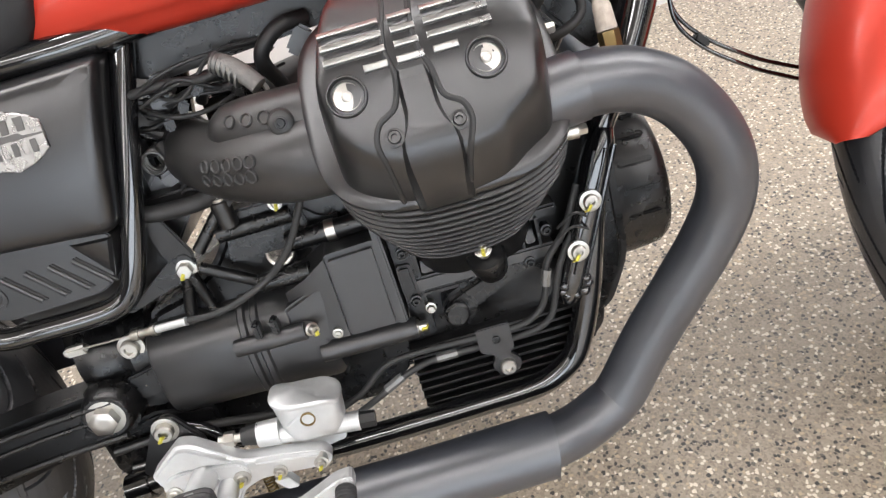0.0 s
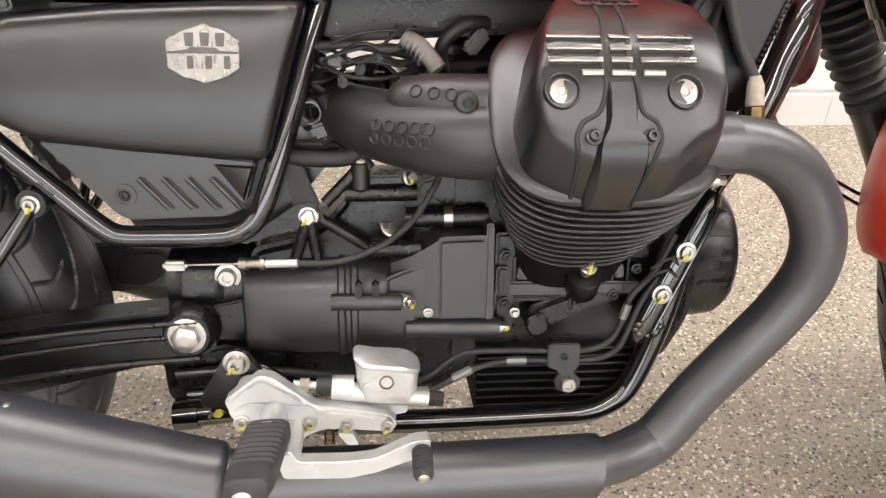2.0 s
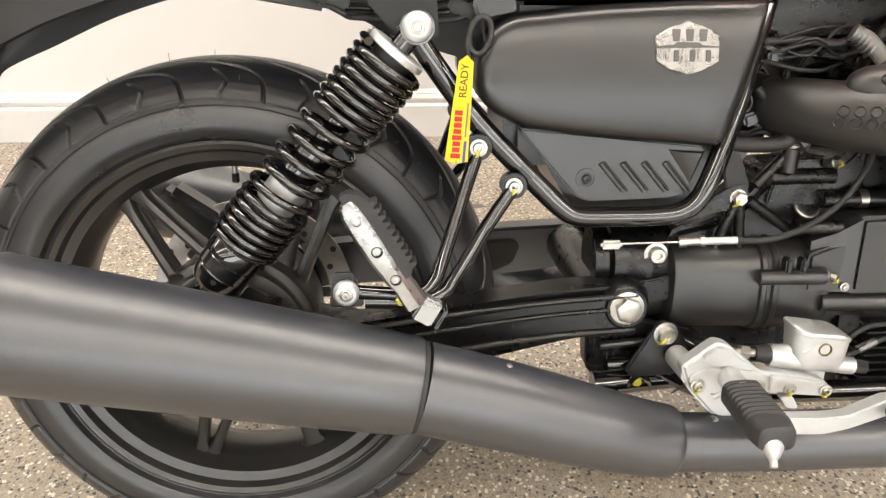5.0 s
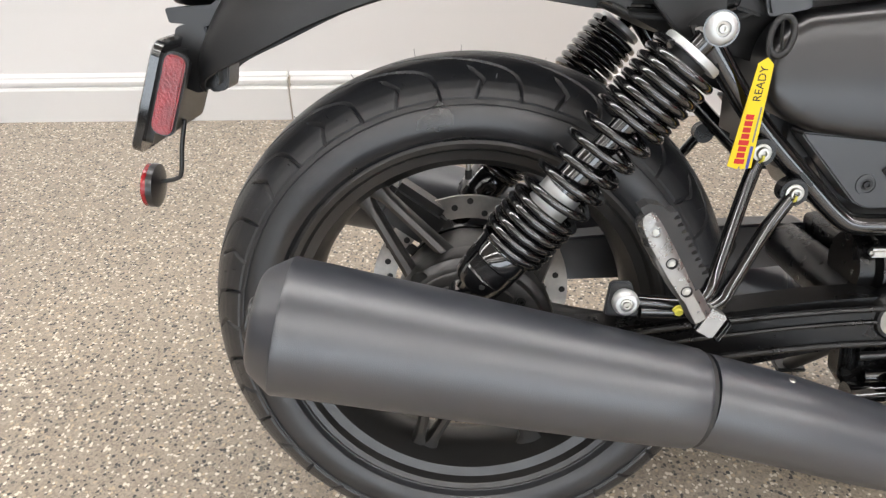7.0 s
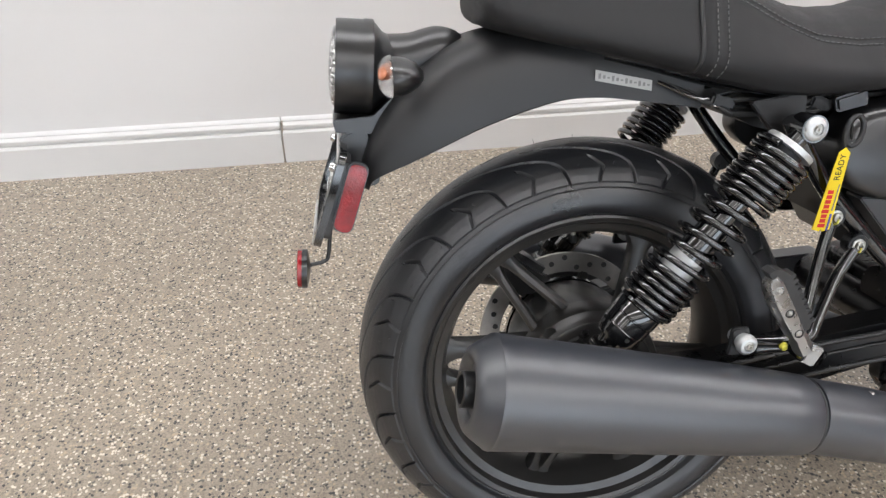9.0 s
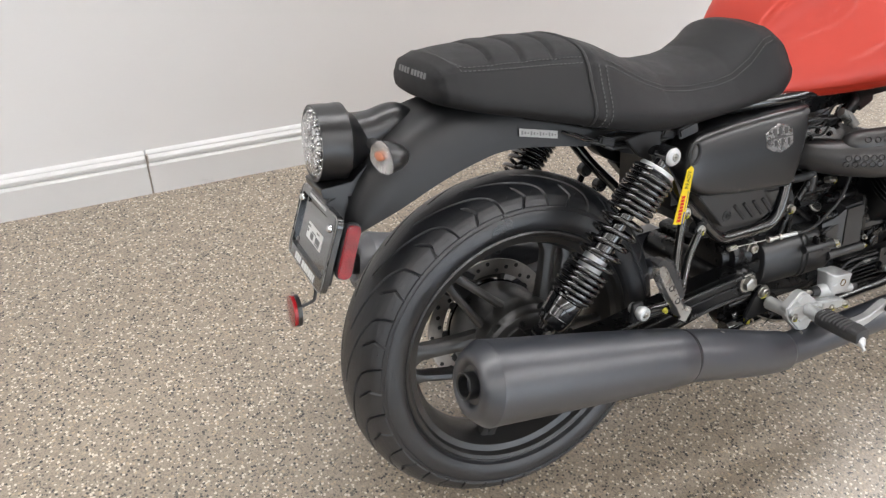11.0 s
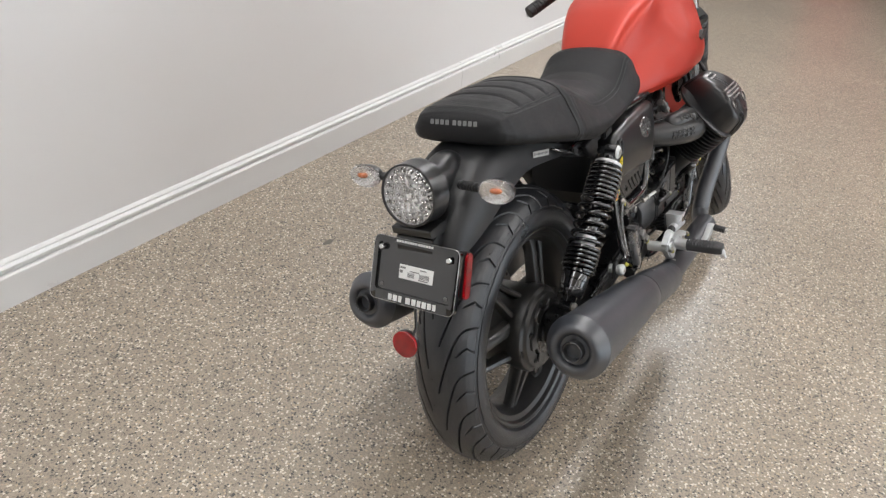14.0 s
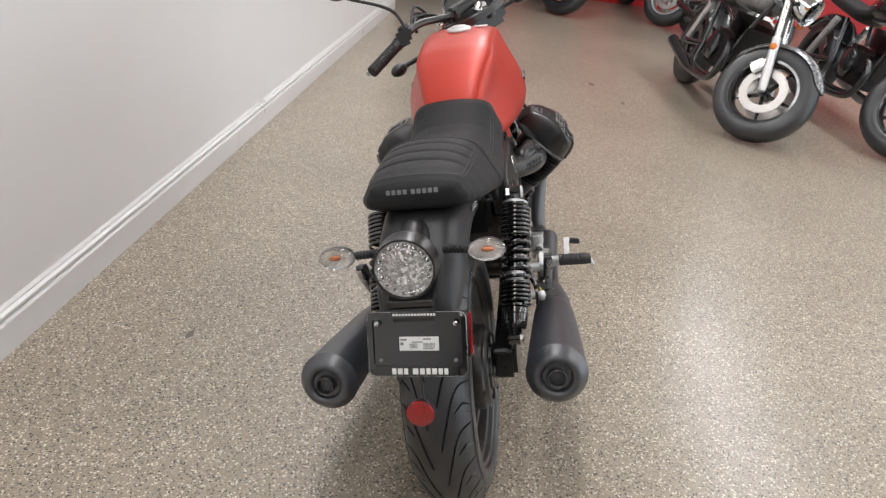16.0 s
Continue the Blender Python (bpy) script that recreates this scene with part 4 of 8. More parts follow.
# ---- shock absorbers ----
def shock(s):
    top, low = V(0.215, s * 0.165, 0.666), V(-0.012, s * 0.150, 0.396)
    ax = (low - top).normalized()
    L = (low - top).length
    body = part("shock_absorber", lathe([(0.0, 0.011), (0.05, 0.011), (0.10, 0.0125), (0.150, 0.0125), (0.152, 0.0195), (0.235, 0.0205), (0.274, 0.0205), (0.276, 0.024), (L - 0.030, 0.022), (L - 0.022, 0.017), (L - 0.006, 0.013)], top, ax, 28), GLOSS, bike, "twin rear shock with black coil spring")
    part("spring_cap", lathe([(0.026, 0.012), (0.026, 0.0285), (0.0275, 0.0300), (0.033, 0.0300), (0.034, 0.0285), (0.034, 0.012)], top, ax, 32), ALU, body, "bare aluminium spring cap")
    part("bump_stop", lathe([(0.034, 0.02), (0.080, 0.02), (0.082, 0.012)], top, ax, 20), SOFT_RUBBER, body)
    part("damper_label", lathe([(0.198, 0.0211), (0.224, 0.0211), (0.2242, 0.0206)], top, ax, 28), ALU, body, "silver label on the damper")
    part("preload_collar", lathe([(0.281, 0.022), (0.281, 0.0285), (0.2825, 0.0295), (0.296, 0.0295), (0.2968, 0.0283), (0.2982, 0.0283), (0.299, 0.0292), (0.3125, 0.0286), (0.3132, 0.0274), (0.3146, 0.0274), (0.3155, 0.0280), (0.328, 0.0262), (0.333, 0.0235), (0.3335, 0.018)], top, ax, 36), GLOSS, body, "grooved gloss black collar")
    for k in range(4):
        part("collar_notch", lathe([(0, 0.003), (0.001, 0.003), (0.001, 0.0005)], top + ax * 0.322 + 0.0266 * (math.cos(k * 1.57) * V(0, 1, 0).cross(ax) + math.sin(k * 1.57) * V(0, 1, 0)), math.cos(k * 1.57) * V(0, 1, 0).cross(ax) + math.sin(k * 1.57) * V(0, 1, 0), 10), INK, body)
    part("spring_seat", lathe([(0.276, 0.02), (0.276, 0.033), (0.280, 0.033), (0.282, 0.02)], top, ax, 28), GLOSS, body)
    side = ax.orthogonal().normalized()
    up = ax.cross(side)
    pts = []
    # close coils at both ends, open ones between
    for k in range(18 * 22 + 1):
        n = k / 22
        h = 0.037 + 0.0102 * min(n, 7) + 0.0205 * max(0, min(n - 7, 5.5)) + 0.0098 * max(0, n - 12.5)
        a = 2 * math.pi * n
        pts.append(top + ax * h + 0.0335 * (math.cos(a) * side + math.sin(a) * up))
    part("coil_spring", tube(pts, 0.0045, 10), GLOSS, body, "gloss black coil spring")
    # domed bolt at the top and the lower eye
    part("top_cap", lathe([(-0.03, 0.010), (0.004, 0.010), (0.004, 0.0140), (0.009, 0.0146), (0.0125, 0.0128), (0.0145, 0.0090), (0.0145, 0.0070), (0.0120, 0.0066), (0.0120, 0.002)], top + V(0, s * 0.004, 0), (0, s, 0), 32), ALU, body, "domed aluminium cap")
    bolt(top + V(0, s * 0.0145, 0), (0, s, 0), 0.0046, body, 0.0045, STEEL, "socket")
    part("top_eye", lathe([(-0.013, 0.008), (-0.013, 0.016), (0.013, 0.016), (0.013, 0.008)], top, (0, 1, 0), 24), GLOSS, body)
    part("lower_eye", lathe([(-0.013, 0.006), (-0.013, 0.015), (0.013, 0.015), (0.013, 0.006)], low, (0, 1, 0), 24), GLOSS, body)
    part("lower_bolt", lathe([(0.0, 0.009), (0.019, 0.009), (0.022, 0.006)], low, (0, s, 0), 6), STEEL, body)
    return body


shock(-1)
shock(1)

# ---- swing arm with the drive shaft, final drive ----
arm_pts = [(0.462, 0.390), (0.44, 0.3945), (0.36, 0.388), (0.25, 0.372), (0.15, 0.356), (0.06, 0.352), (0.02, 0.375), (-0.02, 0.37), (-0.03, 0.30), (0.03, 0.268), (0.14, 0.292), (0.27, 0.306), (0.38, 0.331), (0.445, 0.340), (0.468, 0.352)]
swing = part("swing_arm", slab(rounded(arm_pts, 0.012), -0.150, -0.092, 0.010, 4), ENGINE, bike, "black cast swing arm with enclosed drive shaft")
for za, zb, r in ((0.386, 0.360, 0.0035), (0.346, 0.318, 0.004), (0.371, 0.343, 0.0028)):
    part("casting_rib", tube(spline([(0.452, -0.150, za), (0.36, -0.1505, za - 0.006), (0.25, -0.150, zb + 0.008), (0.12, -0.149, zb - 0.012)], 8), r, 8), ENGINE, swing)
# lighter satin than the right arm: the light on it is put into the paint
left = part("left_arm", slab(rounded([(0.455, 0.395), (0.38, 0.392), (0.30, 0.388), (0.10, 0.37), (-0.02, 0.345), (-0.03, 0.29), (0.10, 0.31), (0.30, 0.318), (0.455, 0.335)], 0.012), 0.100, 0.140, 0.010, 3), SATIN, swing)
# dark slab laid on the arm for the shade in its opening
part("arm_window", slab(rounded([(0.300, 0.372), (0.352, 0.376), (0.362, 0.366), (0.352, 0.340), (0.325, 0.328), (0.290, 0.332)], 0.008), 0.094, 0.102, 0.003), INK, left)
part("cross_tube", tube([(0.428, -0.12, 0.366), (0.428, 0.12, 0.366)], 0.028, 20), ENGINE, swing)
bolt((0.441, -0.151, 0.372), (0, -1, 0), 0.0145, swing, 0.013)
part("pivot_boss", lathe([(0.02, 0.03), (0.0, 0.0245), (-0.0025, 0.022)], (0.441, -0.150, 0.372), (0, 1, 0), 28), ENGINE, swing)
fd = bmesh.new()
lathe([(-0.03, 0.099), (-0.004, 0.099), (0.001, 0.097), (0.004, 0.090), (0.006, 0.088), (0.0125, 0.086), (0.0145, 0.083), (0.0155, 0.060), (0.010, 0.057), (0.010, 0.034), (0.018, 0.030), (0.026, 0.024), (0.028, 0.010)], AXLE + V(0, -0.074, 0), (0, -1, 0), 64, fd)
final_drive = part("final_drive", fd, WHEEL, swing, "round cast final drive housing")
# scalloped star of the cover, screw bosses on its rim
star = [((0.064 + 0.009 * (1 if math.cos(6 * t) > 0.35 else -1 if math.cos(6 * t) < -0.1 else 2 * math.cos(6 * t))) * math.cos(t), 0.3154 + (0.064 + 0.009 * (1 if math.cos(6 * t) > 0.35 else -1 if math.cos(6 * t) < -0.1 else 2 * math.cos(6 * t))) * math.sin(t)) for t in (2 * math.pi * k / 96 + 0.2 for k in range(96))]
part("cover_star", slab(star, -0.0945, -0.080, 0.0012, 1), WHEEL, swing)
part("cover_dish", lathe([(0.0, 0.050), (0.0012, 0.049), (0.0014, 0.030), (0.008, 0.024), (0.016, 0.018), (0.017, 0.004)], AXLE + V(0, -0.0946, 0), (0, -1, 0), 40), ENGINE, swing)
for k in range(6):
    t = 2 * math.pi * (k + 0.5) / 6 + 0.2
    bolt((0.0735 * math.cos(t), -0.0895, 0.3154 + 0.0735 * math.sin(t)), (0, -1, 0), 0.0045, swing, 0.005, ENGINE, "socket")
    part("rim_groove", lathe([(0, 0.010), (0.0012, 0.009), (0.0014, 0.002)], (0.0915 * math.cos(t + 0.5), -0.0775, 0.3154 + 0.0915 * math.sin(t + 0.5)), (0, -1, 0), 16), ENGINE, swing)
part("axle_nut", lathe([(0, 0.009), (0.010, 0.009), (0.011, 0.006)], AXLE + V(0, -0.106, 0), (0, -1, 0), 6), STEEL, swing)
part("bearing_neck", lathe([(-0.02, 0.036), (0.03, 0.042), (0.035, 0.045), (0.06, 0.045), (0.065, 0.036)], (0.435, -0.075, 0.405), (1, 0, 0), 28), ENGINE, swing)
part("caliper", block((-0.075, 0.062, 0.425), (0.085, 0.05, 0.055), 0.010, (0, 35, 0)), MATTE, swing, "black rear brake caliper")

# ---- engine ----
engine = part("engine", slab(rounded([(0.70, 0.30), (0.955, 0.30), (0.985, 0.36), (0.985, 0.49), (0.93, 0.56), (0.70, 0.56)], 0.02), -0.105, 0.105, 0.012, 3), ENGINE, bike, "black air-cooled transverse twin engine")
part("alternator_cover", lathe([(-0.06, 0.084), (0.02, 0.0835), (0.048, 0.081), (0.058, 0.074), (0.0625, 0.062), (0.0625, 0.02)], (0.985, 0.0, 0.405), (1, 0, 0), 56), ENGINE, engine, "round ribbed front engine cover")
for k in range(10):
    t = math.radians(190 - 20 * k)
    part("cover_rib", block((1.012, 0.0838 * math.cos(t), 0.405 + 0.0838 * math.sin(t)), (0.036, 0.004, 0.007), 0.0015, (math.degrees(t), 0, 0)), ENGINE, engine)
# finned sump
part("sump", slab(rounded([(0.742, 0.345), (0.742, 0.250), (0.78, 0.238), (0.90, 0.238), (0.945, 0.29), (0.955, 0.345)], 0.008), -0.10, 0.10, 0.006), FIN, engine)
for k in range(9):
    z = 0.252 + 0.0098 * k
    part("sump_fin", slab(rounded([(0.738, z), (0.738, z + 0.0034), (0.905 + 0.0055 * k, z + 0.0034), (0.905 + 0.0055 * k, z)], 0.001, 2), -0.122, 0.122, 0.001, 1), FIN, engine)
part("drain_boss", block((0.86, -0.05, 0.235), (0.06, 0.06, 0.018), 0.004), FIN, engine)
part("sump_pan", block((0.80, 0, 0.226), (0.10, 0.13, 0.03), 0.006), FIN, engine)
# crankcase relief on its right face
part("case_flange", slab(rounded([(0.752, 0.352), (0.752, 0.470), (0.772, 0.470), (0.772, 0.352)], 0.004), -0.135, -0.08, 0.004), ENGINE, engine)
# front rail and pockets use the lighter gearbox paint to show as lit edges
part("case_rail", slab(rounded([(0.765, 0.402), (0.765, 0.4175), (0.905, 0.4155), (0.905, 0.402)], 0.003), -0.137, -0.08, 0.0025), CASE, engine)
part("case_rail", slab(rounded([(0.765, 0.440), (0.765, 0.452), (0.915, 0.452), (0.915, 0.440)], 0.003), -0.131, -0.08, 0.003), ENGINE, engine)
part("case_rail", slab(rounded([(0.770, 0.393), (0.770, 0.399), (0.880, 0.399), (0.880, 0.393)], 0.002), -0.131, -0.08, 0.002), ENGINE, engine)
for u0, u1 in ((0.7745, 0.7925), (0.7975, 0.8190), (0.8575, 0.8740), (0.8785, 0.8885)):
    part("case_pocket", slab(rounded([(u0, 0.4195), (u1, 0.4195), (u1 - 0.0015, 0.4345), (u0 + 0.0015, 0.4345)], 0.003), -0.1355, -0.10, 0.0025), CASE, engine)
for u in (0.772, 0.795, 0.8215, 0.8555, 0.8762, 0.8925):
    part("case_web", block((u, -0.113, 0.428), (0.0028, 0.044, 0.034), 0.001), ENGINE, engine)
part("case_post", slab(rounded([(0.831, 0.384), (0.831, 0.420), (0.845, 0.420), (0.845, 0.384)], 0.003), -0.141, -0.09, 0.004), ENGINE, engine)
part("plug_cup", lathe([(0.0, 0.0105), (0.004, 0.0125), (0.012, 0.0165), (0.040, 0.0185), (0.044, 0.0165), (0.045, 0.010)], (0.8415, -0.140, 0.404), (-0.12, -0.62, 0.78), 24), ENGINE, engine)
part("case_lug", slab(rounded([(0.752, 0.404), (0.752, 0.436), (0.766, 0.436), (0.768, 0.404)], 0.004), -0.142, -0.09, 0.003), ENGINE, engine)
for u, w in ((0.762, 0.448), (0.900, 0.431), (0.878, 0.402), (0.762, 0.396)):
    bolt((u, -0.138, w), (0, -1, 0), 0.0046, engine, 0.005, ENGINE, "socket")
part("oil_pipe_housing", slab(rounded([(0.782, 0.372), (0.792, 0.360), (0.806, 0.362), (0.856, 0.386), (0.884, 0.392), (0.884, 0.410), (0.85, 0.410), (0.79, 0.388)], 0.008), -0.137, -0.08, 0.006, 3), ENGINE, engine)
part("pipe_boss", lathe([(0, 0.0125), (0.008, 0.0125), (0.010, 0.010), (0.010, 0.004)], (0.797, -0.137, 0.372), (0, -1, 0), 24), ENGINE, engine)
bolt((0.838, -0.137, 0.396), (0, -1, 0), 0.0055, engine, 0.006, ENGINE, "socket")
bolt((0.7736, -0.137, 0.384), (0, -1, 0), 0.0042, engine, 0.007, STEEL)
bolt((0.8350, -0.183, 0.4500), (-0.05, -0.75, 0.66), 0.0062, engine, 0.010, STEEL, mark=True)
part("stud_end", tube([(0.835, -0.190, 0.456), (0.834, -0.1985, 0.4632)], 0.0032, 10), STEEL, engine)

# right and left cylinders, tilted outwards
def cylinder(s):
    O0 = V(0.005, s * -0.009, 0.3350)
    A0, B0 = V(0, s * 0.70711, 0.70711), V(0, s * 0.70711, -0.70711)

    def at(u, b, a):
        return O0 + V(u, 0, 0) + B0 * b + A0 * a

    def ring(a, u0, u1, b0, b1, e=3.0, n=56, cu=None):
        cu, hu, cb, hb = (u0 + u1) / 2, (u1 - u0) / 2, (b0 + b1) / 2, (b1 - b0) / 2
        return [at(cu + hu * math.copysign(abs(math.cos(t)) ** (2 / e), math.cos(t)), cb + hb * math.copysign(abs(math.sin(t)) ** (2 / e), math.sin(t)), a) for t in (2 * math.pi * k / n for k in range(n))]

    core = bmesh.new()
    skin(core, [ring(0.12, 0.765, 0.885, -0.055, 0.05), ring(0.36, 0.765, 0.885, -0.075, 0.05)])
    cyl = part("cylinder", core, FIN, bike, "black finned cylinder with matte valve cover")
    # cooling fins, longer and rounder towards the head
    for k in range(11):
        a = 0.224 + 0.0112 * k
        grow = min(1.0, (k + 0.5) / 7) ** 0.8
        u0, u1 = 0.752 - 0.025 * grow, 0.890 + 0.029 * grow
        b1 = 0.0575 + 0.0045 * grow
        fin = bmesh.new()
        skin(fin, [ring(a, u0 + 0.002, u1 - 0.002, -0.085, b1 - 0.002, 2.7), ring(a + 0.0012, u0, u1, -0.087, b1, 2.7), ring(a + 0.0030, u0, u1, -0.087, b1, 2.7), ring(a + 0.0042, u0 + 0.002, u1 - 0.002, -0.085, b1 - 0.002, 2.7)])
        part("cooling_fin", fin, FIN, cyl)
    # valve cover: a flared lip, steep flanks and a face that falls towards its foot
    lip = bmesh.new()
    skin(lip, [ring(0.345, 0.7245, 0.9185, -0.128, 0.0580, 3.2), ring(0.3480, 0.7222, 0.9208, -0.130, 0.0605, 3.2), ring(0.3525, 0.7222, 0.9208, -0.130, 0.0605, 3.2), ring(0.3548, 0.7240, 0.9190, -0.128, 0.0590, 3.0), ring(0.3562, 0.7275, 0.9155, -0.124, 0.0560, 3.0), ring(0.3575, 0.7340, 0.9090, -0.121, 0.0500, 3.0), ring(0.3590, 0.7420, 0.9010, -0.118, 0.0430, 3.0), ring(0.3610, 0.7500, 0.8930, -0.115, 0.0370, 3.0), ring(0.3650, 0.7600, 0.8850, -0.109, 0.0300, 3.0), ring(0.3950, 0.785, 0.86, -0.085, 0.0, 3.0)])
    part("cover_lip", lip, MATTE, cyl)
    FB = [-0.128, -0.118, -0.10, -0.07, -0.039, -0.0155, 0.0, 0.031, 0.055, 0.070, 0.080]
    FA = [0.380, 0.398, 0.412, 0.4255, 0.4330, 0.4300, 0.4255, 0.4120, 0.400, 0.389, 0.380]

    def face(b):
        return float(np.interp(b, FB, FA))

    cov = bmesh.new()
    rings = []
    rim = rounded([(0.800, 0.0595), (0.834, 0.0595), (0.859, 0.0555), (0.8775, 0.0425), (0.899, 0.0310), (0.908, -0.010), (0.910, -0.070), (0.904, -0.127), (0.778, -0.127), (0.754, -0.075), (0.7385, -0.010), (0.7425, 0.0285), (0.753, 0.0405), (0.776, 0.0530)], 0.010, 5)
    rim = [V(q.x, q.y) for q in spline([(u, b, 0) for u, b in rim + rim[:1]], 2)][:-1]
    for k in (1.0, 0.992, 0.975, 0.95, 0.92, 0.885, 0.845, 0.80, 0.74, 0.66, 0.55, 0.42, 0.28, 0.14, 0.03):
        row = []
        for q in rim:
            u, b = 0.822 + (q.x - 0.822) * k, -0.026 + (q.y + 0.026) * k
            a = face(b) - 0.0105 * max(0.0, (abs(u - 0.813) - 0.042) / 0.05) ** 2
            drop = max(0.0, (k - 0.80) / 0.20) ** 4.6
            a = a + (0.3545 - a) * drop
            row.append(at(u, b, a))
        rings.append(row)
    skin(cov, rings)
    cov_tree = surface(cov)

    def skin_a(u, b):
        """Height of the cover's skin over the barrel at a place on it."""
        hit = cov_tree.ray_cast(at(u, b, 0.6), -A0)[0]
        return (hit - O0).dot(A0) if hit is not None else 0.352

    part("valve_cover", cov, MATTE, cyl, "matte black valve cover with bright slats", sharp=60)

    def strip(name, pts, r, mat, lift, flat=1.0, seg=8):
        return part(name, tube([at(q.x, q.y, skin_a(q.x, q.y) + lift) for q in spline([(u, b, 0) for u, b in pts], 6)], r, seg, flat=flat), mat, cyl)
    # raised tongue down the middle, with the dark joints on both sides of it
    tongue = bmesh.new()
    rr = []
    for b, h, z, top in ((-0.004, 0.0080, 0.0004, 0), (0.004, 0.0088, 0.0050, 0), (0.024, 0.0095, 0.0062, 0), (0.032, 0.0118, 0.0062, 0), (0.040, 0.0165, 0, 0.4150), (0.046, 0.0175, 0, 0.4110), (0.053, 0.0175, 0, 0.4040), (0.0575, 0.0168, 0, 0.3940), (0.0625, 0.0155, 0, 0.3760), (0.0640, 0.0150, 0, 0.3580)):
        base = skin_a(0.8105, b)
        high = top if top else base + z
        foot = max(min(base, high) - 0.001, 0.354)
        low, high = max(foot - 0.03, 0.351), max(high, foot + 0.0005)
        rr.append([at(0.8105 + x, b, dz) for x, dz in ((-h - 0.0048, low), (-h - 0.0042, max(low, foot - 0.004)), (-h - 0.0034, foot), (-h, high), (h, high), (h + 0.0034, foot), (h + 0.0042, max(low, foot - 0.004)), (h + 0.0048, low))])
    skin(tongue, rr)
    part("cover_tongue", tongue, MATTE, cyl, sharp=25)
    for d in (-1, 1):
        strip("cover_groove", [(0.8120 + d * 0.0085, -0.086), (0.8120 + d * 0.0088, -0.06), (0.8070 + d * 0.0105, -0.022), (0.8110 + d * 0.0120, -0.002), (0.8100 + d * 0.0165, 0.0160), (0.8090 + d * 0.0285, 0.0240), (0.8080 + d * 0.0325, 0.0350), (0.8070 + d * 0.0285, 0.0480), (0.8060 + d * 0.0240, 0.0580)], 0.0022, INK, -0.0004)
        # plug wells with bright caps
        c = at(0.8125 + d * 0.0475, 0.0030, skin_a(0.8125 + d * 0.0475, 0.0030) + 0.0014)
        nrm = A0 * 0.93 + B0 * 0.36
        part("plug_well", lathe([(-0.008, 0.0146), (0.0004, 0.0140), (0.0012, 0.0134), (0.0012, 0.0126), (-0.0012, 0.0116), (-0.006, 0.0110)], c, nrm, 36), MATTE, cyl)
        part("plug_cap", lathe([(-0.008, 0.0104), (-0.0022, 0.0104), (-0.0012, 0.0094), (-0.0016, 0.0088), (-0.0012, 0.0038), (0.0000, 0.0026), (0.0002, 0.001)], c, nrm, 36), STEEL, cyl, "machined plug cap")
        bolt(at(0.8100 + d * 0.022, 0.0350, skin_a(0.8100 + d * 0.022, 0.032) + 0.0005), A0 * 0.9 + B0 * 0.35, 0.0050, cyl, 0.0055, MATTE, "socket")
    # bright slats in four rows, three groups
    for row, b in enumerate((-0.0420, -0.0314, -0.0208, -0.0102)):
        spans = ((0.7555, 0.7975), (0.8040, 0.8205), (0.8265, 0.8700)) if row < 3 else ((0.7805, 0.7970), (0.8033, 0.8217), (0.8280, 0.8450))
        for u0, u1 in spans:
            bm = bmesh.new()
            ends = [[at(u, b + q, face(b + q) - 0.004) for u, q in ((u0, -0.0024), (u1, -0.0024), (u1, 0.0024), (u0, 0.0024))], [at(u, b + q, face(b + q) + 0.0022) for u, q in ((u0, -0.0022), (u1, -0.0022), (u1, 0.0022), (u0, 0.0022))], [at(u, b + q, face(b + q) + 0.0028) for u, q in ((u0 + 0.0008, -0.0014), (u1 - 0.0008, -0.0014), (u1 - 0.0008, 0.0014), (u0 + 0.0008, 0.0014))]]
            skin(bm, ends)
            part("slat", bm, BADGE, cyl)
    # maker's plate higher up
    bm = bmesh.new()
    skin(bm, [[at(u, b, face(b) + z) for u, b in ((0.785, -0.108), (0.845, -0.108), (0.84, -0.088), (0.79, -0.088))] for z in (-0.004, 0.002)])
    part("name_plate", bm, BADGE, cyl)
    for k in range(8):
        bm = bmesh.new()
        skin(bm, [[at(0.794 + 0.0055 * k + du, b, face(b) + z) for du, b in ((0, -0.101), (0.0038, -0.101), (0.0038, -0.094), (0, -0.094))] for z in (0.0015, 0.0026)])
        part("plate_stroke", bm, INK, cyl)
    # intake side screw and exhaust flange nuts
    for b, a in ((0.023, 0.327), (-0.06, 0.345)):
        bolt(at(0.919, b, a), (1, 0, 0), 0.0048, cyl, 0.009)
    return cyl


cylinder(-1)
cylinder(1)


